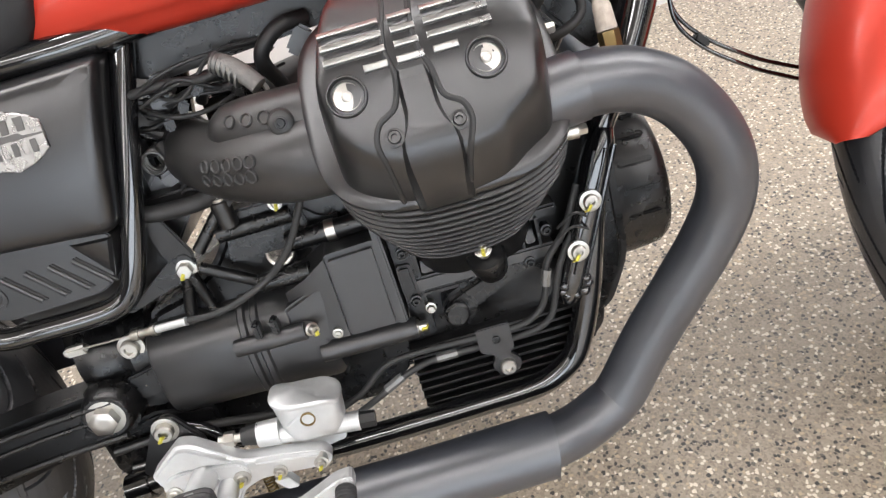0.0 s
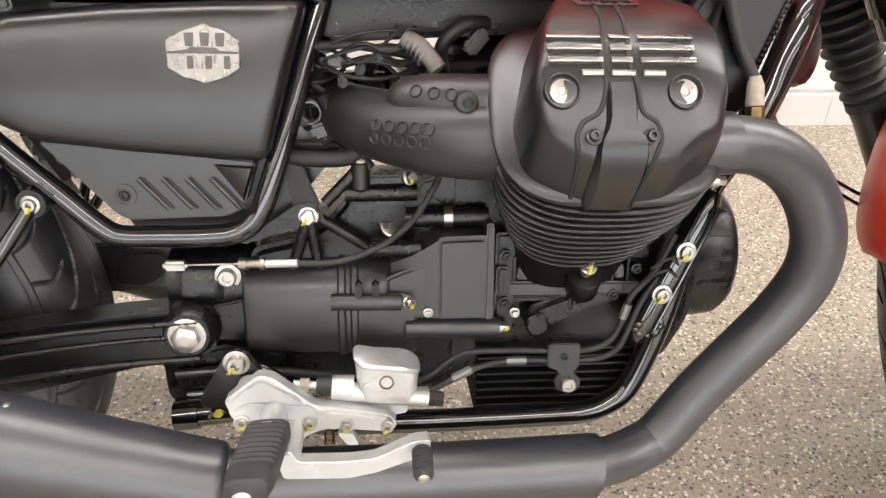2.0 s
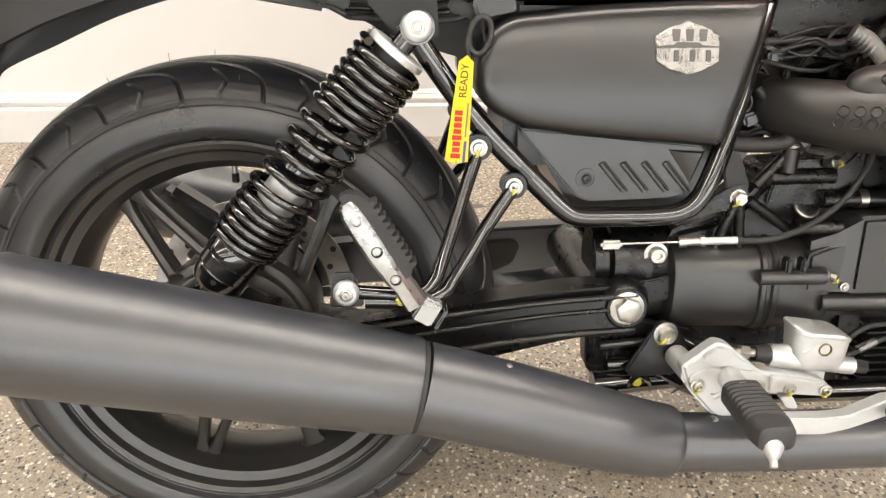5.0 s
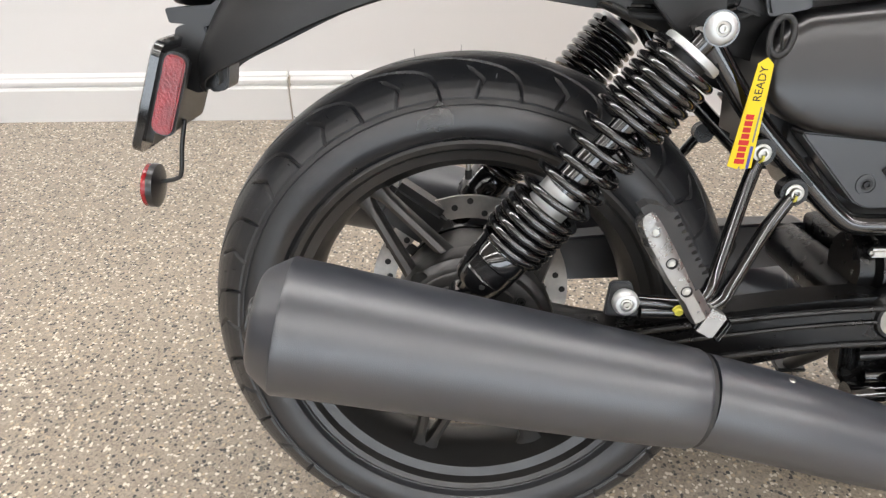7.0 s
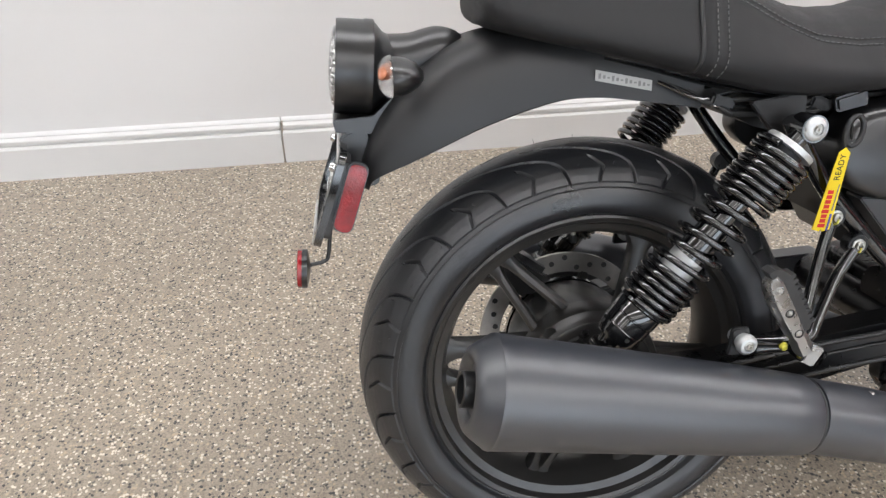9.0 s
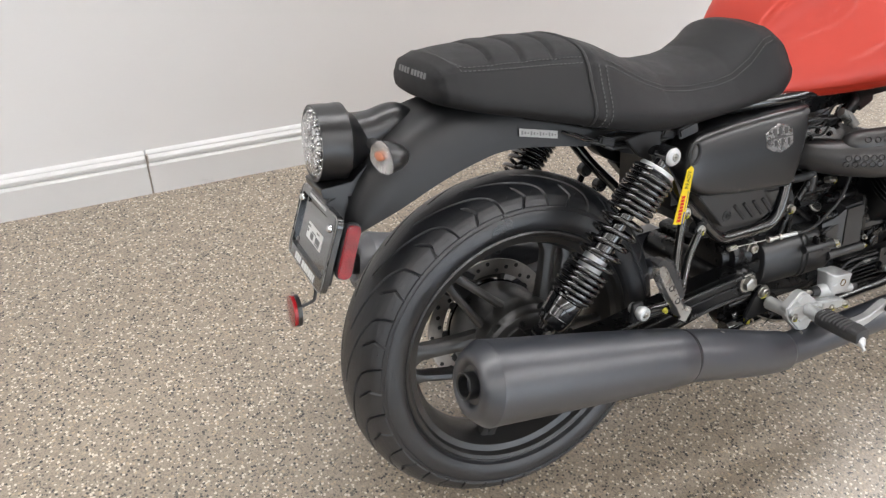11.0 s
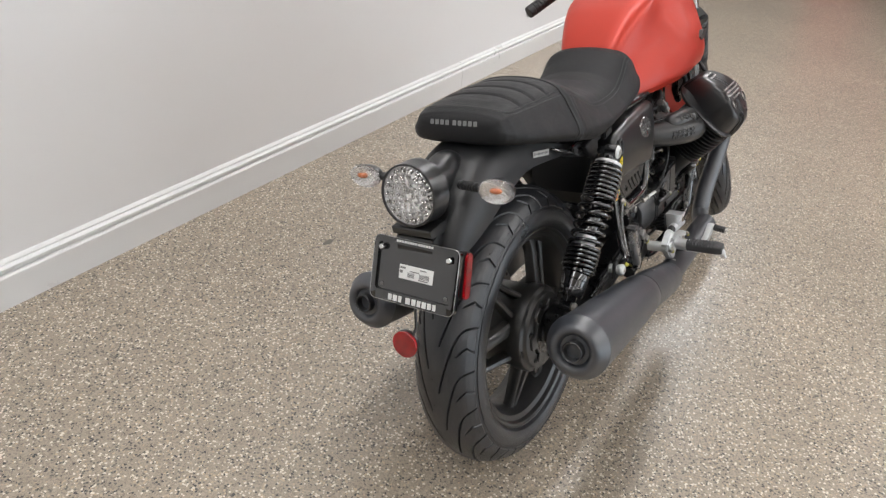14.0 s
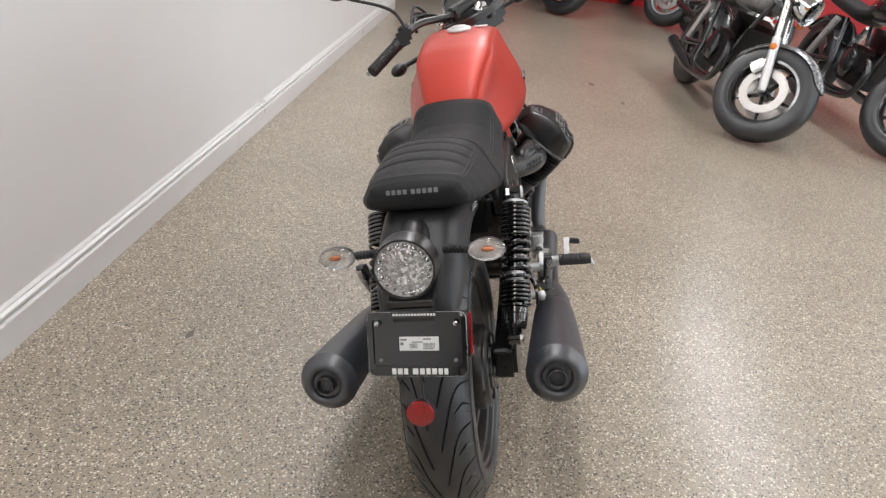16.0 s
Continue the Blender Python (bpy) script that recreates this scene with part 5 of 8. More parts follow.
def intake(s):
    """The throttle body's heat shield with its rows of dimples."""
    du = 0.05 if s > 0 else 0.0
    prof = [(0.7405, 0.196, 0.577, 0.0335), (0.739, 0.196, 0.577, 0.0352), (0.722, 0.194, 0.577, 0.0354), (0.705, 0.189, 0.577, 0.0354), (0.688, 0.180, 0.5773, 0.0353), (0.670, 0.166, 0.578, 0.0350), (0.650, 0.148, 0.579, 0.0345), (0.632, 0.128, 0.580, 0.0335), (0.616, 0.107, 0.5815, 0.0320), (0.604, 0.089, 0.583, 0.0305), (0.6025, 0.087, 0.583, 0.0275)]
    rows = spline([(u, v, w) for u, v, w, _ in prof], 3)
    shield_bm = tube([(q.x + du, s * q.y, q.z) for q in rows], lerp_list([r for *_, r in prof], len(rows)), 44)
    shield_tree = surface(shield_bm)
    shield = part("intake_shield", shield_bm, SHIELD, bike, "black intake pipe shield with dimples", sharp=50)
    # upper lobe over the front half, with a rounded back end
    lobe_rows = spline([(0.648, 0.150, 0.602), (0.652, 0.153, 0.603), (0.662, 0.159, 0.6045), (0.680, 0.168, 0.6055), (0.705, 0.178, 0.606), (0.7395, 0.184, 0.606)], 3)
    lobe_bm = tube([(q.x + du, s * q.y, q.z) for q in lobe_rows], lerp_list([0.010, 0.0185, 0.0240, 0.0262, 0.0270, 0.0270], len(lobe_rows)), 32)
    lobe_tree = surface(lobe_bm)
    part("shield_lobe", lobe_bm, SHIELD, shield, sharp=50)

    def dimple(tree, u, w):
        """A round pressed into the skin where a level line from the side meets it."""
        p, n, _, _ = tree.ray_cast(V(u, s * 0.4, w), V(0, -s, 0))
        n = n if n.y * s > 0 else -n
        part("dimple", lathe([(-0.003, 0.0062), (0.0014, 0.0058), (0.0021, 0.0051), (0.0016, 0.0045), (0.0005, 0.0041), (0.0005, 0.0005)], p, n, 20), SHIELD, shield, sharp=25)
    for k in range(5):
        dimple(shield_tree, 0.6326 + 0.0109 * k + du, 0.5872 + 0.0006 * k)
        dimple(shield_tree, 0.6300 + 0.0109 * k + du, 0.5757 + 0.0006 * k)
    for k in range(3):
        dimple(lobe_tree, 0.6665 + 0.0150 * k + du, 0.6185 - 0.0005 * k)
    part("screw_boss", lathe([(-0.012, 0.0135), (0.0, 0.0110), (0.006, 0.0095), (0.0075, 0.0075), (0.0075, 0.004)], (0.709 + du, s * 0.205, 0.611), (0, s, 0.15), 24), SHIELD, shield)
    bolt((0.709 + du, s * 0.2115, 0.612), (0, s, 0.15), 0.0045, shield, 0.004, ENGINE, "socket")
    part("rubber_cuff", tube([(0.607 + du, s * 0.092, 0.5825), (0.583 + du, s * 0.048, 0.590)], 0.0278, 24), SOFT_RUBBER, shield)
    part("hose_clip", tube([(0.5905 + du, s * 0.0615, 0.5877), (0.587 + du, s * 0.055, 0.5888)], 0.0300, 24), STEEL, shield)
    part("throttle_body", block((0.570 + du, s * 0.034, 0.594), (0.045, 0.05, 0.060), 0.012), ENGINE, shield)
    return shield


intake(-1)
intake(1)

# ---- gearbox behind the engine ----
bm = bmesh.new()
rings = []
for u, k in ((0.494, 0.90), (0.497, 0.97), (0.503, 1.0), (0.590, 1.03), (0.592, 1.07), (0.597, 1.07), (0.599, 1.04), (0.603, 1.04), (0.605, 1.08), (0.610, 1.08), (0.612, 1.05), (0.666, 1.08), (0.670, 1.06), (0.674, 1.0)):
    rings.append(superring(u, -0.06, 0.383, 0.080 * k, 0.0545 * k, 3.3, 56))
skin(bm, rings)
gearbox = part("gearbox", bm, CASE, engine, "black cast gearbox housing", sharp=30)
part("gearbox_core", slab(rounded([(0.50, 0.36), (0.50, 0.445), (0.545, 0.455), (0.58, 0.475), (0.60, 0.50), (0.61, 0.516), (0.685, 0.516), (0.70, 0.50), (0.75, 0.50), (0.75, 0.33), (0.68, 0.33)], 0.012), -0.105, -0.02, 0.008, 3), ENGINE, engine)
part("gearbox_far_half", slab(rounded([(0.50, 0.36), (0.50, 0.43), (0.58, 0.44), (0.70, 0.445), (0.75, 0.46), (0.75, 0.33), (0.68, 0.33)], 0.012), -0.025, 0.11, 0.008, 3), ENGINE, engine)
part("clutch_cover", slab(rounded([(0.690, 0.470), (0.690, 0.382), (0.743, 0.379), (0.743, 0.472)], 0.007), -0.150, -0.08, 0.006, 4), CASE, engine)
# shoulder that slopes from the cover back to the gearbox barrel
shoulder = bmesh.new()
skin(shoulder, [[(0.692, v, w) for v, w in ((-0.149, 0.384), (-0.149, 0.468), (-0.09, 0.468), (-0.09, 0.384))], [(0.668, v, w) for v, w in ((-0.1465, 0.385), (-0.1455, 0.452), (-0.09, 0.458), (-0.09, 0.385))], [(0.645, v, w) for v, w in ((-0.138, 0.387), (-0.136, 0.440), (-0.09, 0.448), (-0.09, 0.387))]])
bevel(shoulder, 0.004, 2, 40)
part("cover_shoulder", shoulder, CASE, engine)
part("cover_neck", slab(rounded([(0.640, 0.384), (0.640, 0.428), (0.673, 0.441), (0.69, 0.441), (0.69, 0.384)], 0.004), -0.1470, -0.08, 0.006, 3), CASE, engine)
part("cover_flange", slab(rounded([(0.740, 0.376), (0.740, 0.484), (0.7475, 0.484), (0.749, 0.43), (0.750, 0.376)], 0.003), -0.1470, -0.08, 0.002, 2), CASE, engine)
part("starter_tube", tube([(0.660, -0.142, 0.3715), (0.756, -0.1445, 0.371)], 0.0105, 18), CASE, engine)
bolt((0.756, -0.146, 0.371), (1, -0.15, 0), 0.0062, engine, 0.010, STEEL, "socket", mark=True, mark_turn=2.2)
part("switch_body", tube(spline([(0.585, -0.149, 0.404), (0.62, -0.1525, 0.4050), (0.655, -0.1545, 0.4055)], 5), 0.0085, 16), CASE, engine)
bolt((0.660, -0.1555, 0.4065), (0.6, -0.8, 0), 0.0052, engine, 0.009, STEEL, "socket", mark=True, mark_turn=1.0)
for u in (0.612, 0.629):
    part("clip", block((u, -0.1525, 0.419), (0.007, 0.014, 0.017), 0.002), ENGINE, engine)
bolt((0.6818, -0.150, 0.3915), (0, -1, 0), 0.0040, engine, 0.004, STEEL, "socket")
part("upper_case", slab(rounded([(0.60, 0.475), (0.612, 0.525), (0.678, 0.525), (0.684, 0.492), (0.675, 0.475)], 0.006), -0.112, -0.08, 0.005), ENGINE, engine)
part("case_tube", tube([(0.60, -0.112, 0.507), (0.672, -0.112, 0.508)], 0.009, 14), ENGINE, engine)
part("case_tube", tube([(0.625, -0.132, 0.455), (0.675, -0.135, 0.456)], 0.009, 14), ENGINE, engine)
part("breather_tube", tube([(0.660, -0.117, 0.482), (0.745, -0.119, 0.4835)], 0.0098, 18), ENGINE, engine)
part("tube_band", tube([(0.699, -0.1179, 0.4827), (0.708, -0.1181, 0.4828)], 0.0108, 20), STEEL, engine)
part("filler_cap", lathe([(-0.006, 0.014), (0.003, 0.014), (0.006, 0.012), (0.006, 0.006)], (0.649, -0.106, 0.470), (0, -0.8, 0.6), 28), MATTE, engine, "black oil filler plug with bright rim")
part("cap_rim", lathe([(0.002, 0.0142), (0.004, 0.0150), (0.0055, 0.0142), (0.0060, 0.0122)], (0.649, -0.106, 0.470), (0, -0.8, 0.6), 28), STEEL, engine)
part("sensor", lathe([(0, 0.0095), (0.026, 0.0095), (0.028, 0.006), (0.028, 0.004)], (0.6155, -0.118, 0.515), (0, -0.1, 1), 18), MATTE, engine)
bolt((0.6155, -0.121, 0.543), (0, -0.1, 1), 0.006, engine, 0.012, STEEL, "socket")
bolt((0.664, -0.125, 0.526), (0.3, -1, 0.3), 0.0055, engine, 0.01, STEEL, mark=True)
for line in ([(0.562, 0.485), (0.545, 0.43)], [(0.565, 0.480), (0.572, 0.43)], [(0.575, 0.484), (0.625, 0.450)], [(0.58, 0.50), (0.61, 0.53)]):
    part("bracing_rib", tube([(line[0][0], -0.123, line[0][1]), (line[1][0], -0.118, line[1][1])], 0.006, 10), ENGINE, engine)
bolt((0.5627, -0.122, 0.4868), (0, -1, 0), 0.0080, engine, 0.010, STEEL, mark=True, mark_turn=0.2)
part("mount_plate", slab(rounded([(0.4901, 0.462), (0.519, 0.4766), (0.552, 0.4990), (0.566, 0.502), (0.5745, 0.492), (0.568, 0.4775), (0.5336, 0.469), (0.4979, 0.4579)], 0.003), -0.124, -0.117, 0.0015), ENGINE, frame_part)
part("mount_plate", slab(rounded([(0.5416, 0.5420), (0.5559, 0.5450), (0.5745, 0.500), (0.570, 0.484), (0.556, 0.486), (0.5484, 0.4965), (0.5440, 0.5169)], 0.003), -0.122, -0.117, 0.0015), SOFT_RUBBER, frame_part)
# feet, pipe, tray and housings under and behind the gearbox
part("gearbox_foot", slab(rounded([(0.50, 0.345), (0.50, 0.285), (0.53, 0.272), (0.70, 0.272), (0.735, 0.30), (0.735, 0.35)], 0.008), -0.095, 0.095, 0.005), ENGINE, engine)
part("vent_pipe", tube(spline([(0.480, -0.128, 0.318), (0.5093, -0.13, 0.3196), (0.5332, -0.132, 0.3188), (0.5768, -0.134, 0.3145), (0.6033, -0.134, 0.3127), (0.63, -0.13, 0.309)], 5), 0.0046, 10), INK, engine)
part("battery_tray", slab(rounded([(0.335, 0.555), (0.395, 0.455), (0.47, 0.448), (0.53, 0.470), (0.60, 0.555)], 0.008), -0.098, 0.098, 0.004), MATTE, bike, "black plastic battery tray")
part("bellhousing", slab(rounded([(0.60, 0.45), (0.60, 0.512), (0.69, 0.518), (0.715, 0.55), (0.765, 0.56), (0.765, 0.45)], 0.01), -0.100, -0.015, 0.006), ENGINE, engine)
part("shaft_boot", lathe([(-0.045, 0.030), (-0.042, 0.040), (-0.03, 0.042), (-0.02, 0.037), (-0.008, 0.037), (0.0, 0.040), (0.012, 0.036), (0.02, 0.036)], (0.475, -0.085, 0.405), (1, 0, 0), 28), ENGINE, engine)
part("pivot_web", slab(rounded([(0.452, 0.405), (0.452, 0.350), (0.505, 0.345), (0.505, 0.415)], 0.006), -0.115, 0.115, 0.005), ENGINE, engine)
part("tail_web", slab(rounded([(0.455, 0.392), (0.50, 0.40), (0.50, 0.372), (0.47, 0.366)], 0.006), -0.128, -0.09, 0.004), ENGINE, engine)
bolt((0.479, -0.118, 0.4225), (0, -1, 0), 0.0102, engine, 0.010, STEEL, "socket")
# clutch cable with its adjuster
part("clutch_cable", tube(spline([(0.552, -0.150, 0.447), (0.580, -0.152, 0.447), (0.607, -0.151, 0.452), (0.638, -0.146, 0.464), (0.663, -0.147, 0.485), (0.681, -0.146, 0.511), (0.694, -0.14, 0.54), (0.70, -0.12, 0.60)], 6), 0.0034, 10), INK, engine)
part("cable_wire", tube([(0.430, -0.119, 0.435), (0.52, -0.142, 0.444)], 0.0013, 8), STEEL, engine)
part("cable_clevis", block((0.428, -0.118, 0.4345), (0.024, 0.011, 0.010), 0.003), STEEL, engine)
for u0, u1, r in ((0.500, 0.508, 0.0065), (0.508, 0.521, 0.0045), (0.521, 0.526, 0.0065), (0.526, 0.558, 0.0042)):
    part("cable_adjuster", tube([(u0 - 0.004, -0.1385 - (u0 - 0.5) * 0.24, 0.4425 + (u0 - 0.5) * 0.09), (u1 - 0.004, -0.1385 - (u1 - 0.5) * 0.24, 0.4425 + (u1 - 0.5) * 0.09)], r, 10), STEEL if r > 0.0043 else ALU, engine)

# ---- side covers ----
def side_cover(s):
    outline = [(0.571, 0.692), (0.557, 0.645), (0.533, 0.556), (0.524, 0.546), (0.500, 0.5475), (0.40, 0.556), (0.325, 0.566), (0.290, 0.582), (0.272, 0.603), (0.272, 0.640), (0.286, 0.664), (0.308, 0.677), (0.40, 0.686), (0.48, 0.690)]
    bm = bmesh.new()
    rings = []
    c = V(0.42, 0, 0.618)
    line = [V(q.x, q.y) for q in spline([(u, w, 0) for u, w in rounded(outline, 0.012, 4)] + [(*rounded(outline, 0.012, 4)[0], 0)], 2)][:-1]
    n = len(line)

    def swell(u, w):
        return 0.1545 - (2.1 if w > 0.597 else 1.1) * (w - 0.597) ** 2 - 0.35 * max(0.0, u - 0.50) ** 2

    for inset, drop in ((0.0, 0.050), (0.0, 0.017), (0.0012, 0.0095), (0.0032, 0.0048), (0.0062, 0.0020), (0.010, 0.0006), (0.0145, 0.0)):
        row = []
        for k, q in enumerate(line):
            t = (line[(k + 1) % n] - line[k - 1]).normalized()
            m = V(-t.y, t.x)
            if m.dot(V(c.x, c.z) - q) < 0:
                m = -m
            r = q + m * inset
            row.append((r.x, s * (swell(r.x, r.y) - drop), r.y))
        rings.append(row)
    last = [V(u, w) for u, _, w in rings[-1]]
    for k in (0.2, 0.45, 0.7, 0.9, 0.985):
        rings.append([(q.x + (c.x - q.x) * k, s * swell(q.x + (c.x - q.x) * k, q.y + (c.z - q.y) * k), q.y + (c.z - q.y) * k) for q in last])
    skin(bm, rings)
    cover = part("side_cover", bm, COVER, bike, "matte dark side cover with bright shield badge", sharp=32)
    low = [(0.318, 0.5655), (0.383, 0.492), (0.395, 0.487), (0.488, 0.490), (0.503, 0.500), (0.517, 0.545)]
    part("lower_panel", slab(rounded(low, 0.008), s * 0.100, s * 0.1325, 0.005, 3), MATTE, cover)
    for k in range(4):
        u = 0.420 + 0.0225 * k
        part("panel_louvre", tube([(u - 0.022 * 0 - 0.014, s * 0.1330, 0.5285), (u + 0.012, s * 0.1330, 0.4985)], 0.0028, 10, flat=0.9), MATTE, cover)
        part("louvre_edge", tube([(u - 0.0105, s * 0.1325, 0.5295), (u + 0.0165, s * 0.1325, 0.4985)], 0.0016, 8), INK, cover)
    wedge = bmesh.new()
    skin(wedge, [[(0.476, s * 0.1322, 0.5425), (0.516, s * 0.1322, 0.540), (0.503, s * 0.1322, 0.505)], [(0.487, s * 0.136, 0.540), (0.512, s * 0.1355, 0.538), (0.503, s * 0.135, 0.512)]])
    part("panel_wedge", wedge, MATTE, cover)
    part("screw_seat", lathe([(-0.003, 0.0115), (0.0008, 0.0110), (0.0008, 0.0085), (-0.0015, 0.0082)], (0.392, s * 0.1328, 0.512), (0, s, 0), 24), MATTE, cover)
    bolt((0.392, s * 0.1310, 0.512), (0, s, 0), 0.0048, cover, 0.004, ENGINE, "socket")
    # shield badge with raised plain strokes
    leaning = Matrix(((1, 0, 0, 0), (0, 1, -s * 0.20, s * (0.20 * 0.646 + 0.0075)), (0, 0, 1, 0), (0, 0, 0, 1)))
    shield = [(0.4475, 0.6575), (0.4630, 0.6650), (0.4805, 0.6710), (0.4985, 0.6650), (0.5115, 0.6575), (0.5120, 0.6335), (0.4990, 0.6255), (0.4815, 0.6205), (0.4620, 0.6255), (0.4490, 0.6335)]
    part("shield_badge", moved(slab(shield, s * 0.1330, s * 0.1440, 0.0008, 1), leaning), BADGE, cover, "bright metal shield badge")
    part("badge_band", moved(slab([(0.4490, 0.6475), (0.4660, 0.6490), (0.4690, 0.6515), (0.4915, 0.6510), (0.4945, 0.6485), (0.5110, 0.6475), (0.5110, 0.6460), (0.4490, 0.6460)], s * 0.1435, s * 0.1450, 0.0004, 1), leaning), BADGE_DARK, cover)
    for u, w in ((0.4640, 0.0085), (0.4775, 0.0085), (0.4910, 0.0085)):
        part("badge_stroke", moved(slab([(u, 0.6635), (u + w, 0.6635), (u + w - 0.001, 0.6520), (u + 0.001, 0.6520)], s * 0.1435, s * 0.1449, 0.0003, 1), leaning), BADGE_DARK, cover)
    for k in range(6):
        u = 0.4580 + 0.0080 * k
        part("badge_stroke", moved(slab([(u, 0.6440), (u + 0.0056, 0.6440), (u + 0.0056, 0.6330), (u, 0.6330)], s * 0.1435, s * 0.1449, 0.0006, 1), leaning), BADGE_DARK if k % 2 else BADGE, cover)
    part("cover_tab", slab(rounded([(0.27, 0.690), (0.31, 0.700), (0.315, 0.68), (0.275, 0.672)], 0.005), s * 0.118, s * 0.128, 0.003), MATTE, cover)
    return cover


side_cover(-1)
side_cover(1)
# the airbox and the tray between the covers
part("airbox", block((0.435, 0, 0.60), (0.25, 0.18, 0.17), 0.015), MATTE, bike, "black airbox between the side covers")
part("under_seat_tray", slab(rounded([(0.08, 0.70), (0.33, 0.70), (0.33, 0.625), (0.285, 0.625), (0.20, 0.650), (0.16, 0.67)], 0.01), -0.072, 0.072, 0.006), SOFT_RUBBER, bike)
for s in (-1, 1):
    part("rail_lug", slab(rounded([(0.165, 0.690), (0.235, 0.700), (0.238, 0.655), (0.215, 0.646), (0.195, 0.655)], 0.006), s * 0.112, s * 0.124, 0.003), SOFT_RUBBER, frame_part)
    for k in range(4):
        part("tail_wire", tube(spline([(0.06 + 0.012 * k, s * 0.094, 0.715 - 0.004 * k), (0.11 + 0.01 * k, s * (0.108 + 0.002 * k), 0.694 - 0.005 * k), (0.16, s * 0.104, 0.700 - 0.009 * k), (0.225 + 0.01 * k, s * 0.110, 0.690 - 0.006 * k), (0.29, s * 0.104, 0.700)], 5), 0.0024 + 0.0007 * (k % 2), 8), INK if k % 2 else GLOSS, frame_part)
    for u, w in ((0.135, 0.690), (0.262, 0.682)):
        part("tail_connector", block((u, s * 0.108, w), (0.030, 0.016, 0.014), 0.003, (0, 18, 0)), SOFT_RUBBER, frame_part)
part("wiring_cover", slab(rounded([(0.57, 0.700), (0.95, 0.705), (0.95, 0.672), (0.60, 0.652), (0.575, 0.66)], 0.008), -0.085, 0.085, 0.006), ENGINE, bike)

# ---- wiring and hoses above the gearbox ----
def hose(name, pts, r, mat, label="", parent=None, n=6, seg=10):
    return part(name, tube(spline(pts, n), r, seg), mat, parent or engine, label)


hose("vent_hose", [(0.59, -0.09, 0.585), (0.612, -0.12, 0.555), (0.60, -0.12, 0.545), (0.565, -0.118, 0.544), (0.54, -0.115, 0.546)], 0.0085, SOFT_RUBBER)
hose("vent_hose", [(0.58, -0.10, 0.60), (0.60, -0.12, 0.57), (0.625, -0.12, 0.535)], 0.006, SOFT_RUBBER)
hose("wiring_loom", [(0.575, -0.11, 0.650), (0.61, -0.115, 0.652), (0.645, -0.12, 0.648), (0.665, -0.12, 0.655)], 0.0042, INK)
hose("wiring_loom", [(0.60, -0.10, 0.632), (0.63, -0.11, 0.640), (0.66, -0.11, 0.635), (0.70, -0.10, 0.645)], 0.0036, INK)
hose("wiring_loom", [(0.625, -0.08, 0.625), (0.64, -0.10, 0.645), (0.662, -0.10, 0.643), (0.68, -0.09, 0.628)], 0.0058, SOFT_RUBBER)
hose("wiring_loom", [(0.70, -0.08, 0.62), (0.695, -0.11, 0.65), (0.715, -0.11, 0.67), (0.74, -0.09, 0.672)], 0.007, SOFT_RUBBER)
hose("sensor_sleeve", [(0.658, -0.128, 0.660), (0.672, -0.132, 0.653), (0.684, -0.135, 0.640), (0.690, -0.138, 0.632)], 0.0085, GREY_SLEEVE, "grey braided sleeve on a sensor lead")
for k in range(6):
    part("sleeve_rib", tube([(0.658 + 0.0034 * k, -0.128 - 0.001 * k, 0.660 - 0.0018 * k - 0.0003 * k * k), (0.6597 + 0.0034 * k, -0.1285 - 0.001 * k, 0.659 - 0.0018 * k - 0.0003 * k * k)], 0.0096, 14), DULL_FITTING, engine)
for k in range(4):
    z = 0.545 + 0.008 * k
    hose("loose_wire", [(0.575 + 0.004 * k, -0.09 - 0.004 * (k % 3), z), (0.59 + 0.006 * k, -0.105, z + 0.010), (0.62 + 0.005 * k, -0.10, z - 0.004), (0.65, -0.09, z + 0.006 * (k % 2))], 0.0022 + 0.0006 * (k % 3), INK)
for u, w, r in ((0.58, 0.57, 0.014), (0.597, 0.635, 0.012), (0.635, 0.545, 0.012), (0.73, 0.655, 0.015), (0.60, 0.655, 0.010)):
    part("connector_plug", block((u, -0.095, w), (r * 1.8, r * 1.4, r), 0.003, (0, 25 * (u - 0.6) * 40, 0)), MATTE, engine)
rng = random.Random(4)
for k in range(6):
    z = 0.63 + 0.004 * k
    u = 0.575 + rng.uniform(0, 0.03)
    hose("thin_lead", [(u, -0.10 - 0.015 * rng.random(), z), (u + 0.03, -0.115 - 0.01 * rng.random(), z + rng.uniform(-0.012, 0.015)), (u + 0.065, -0.11, z + rng.uniform(-0.01, 0.02)), (u + 0.11, -0.085, z + rng.uniform(0, 0.02))], 0.0013 + 0.0011 * rng.random(), SOFT_RUBBER if k % 2 else INK, n=4, seg=7)
for k in range(5):
    part("lead_clip", block((0.60 + 0.017 * k, -0.116, 0.618 + 0.011 * (k % 3)), (0.009, 0.008, 0.012), 0.002, (0, 30 * k, 15)), ENGINE, engine)
for t in (200, 235, 270, 305):
    bolt((0.6, -0.06 + 0.084 * math.cos(radians(t)), 0.383 + 0.057 * math.sin(radians(t)) * -1), (0.25, -1, 0.3), 0.0038, engine, 0.004, ENGINE, "socket")
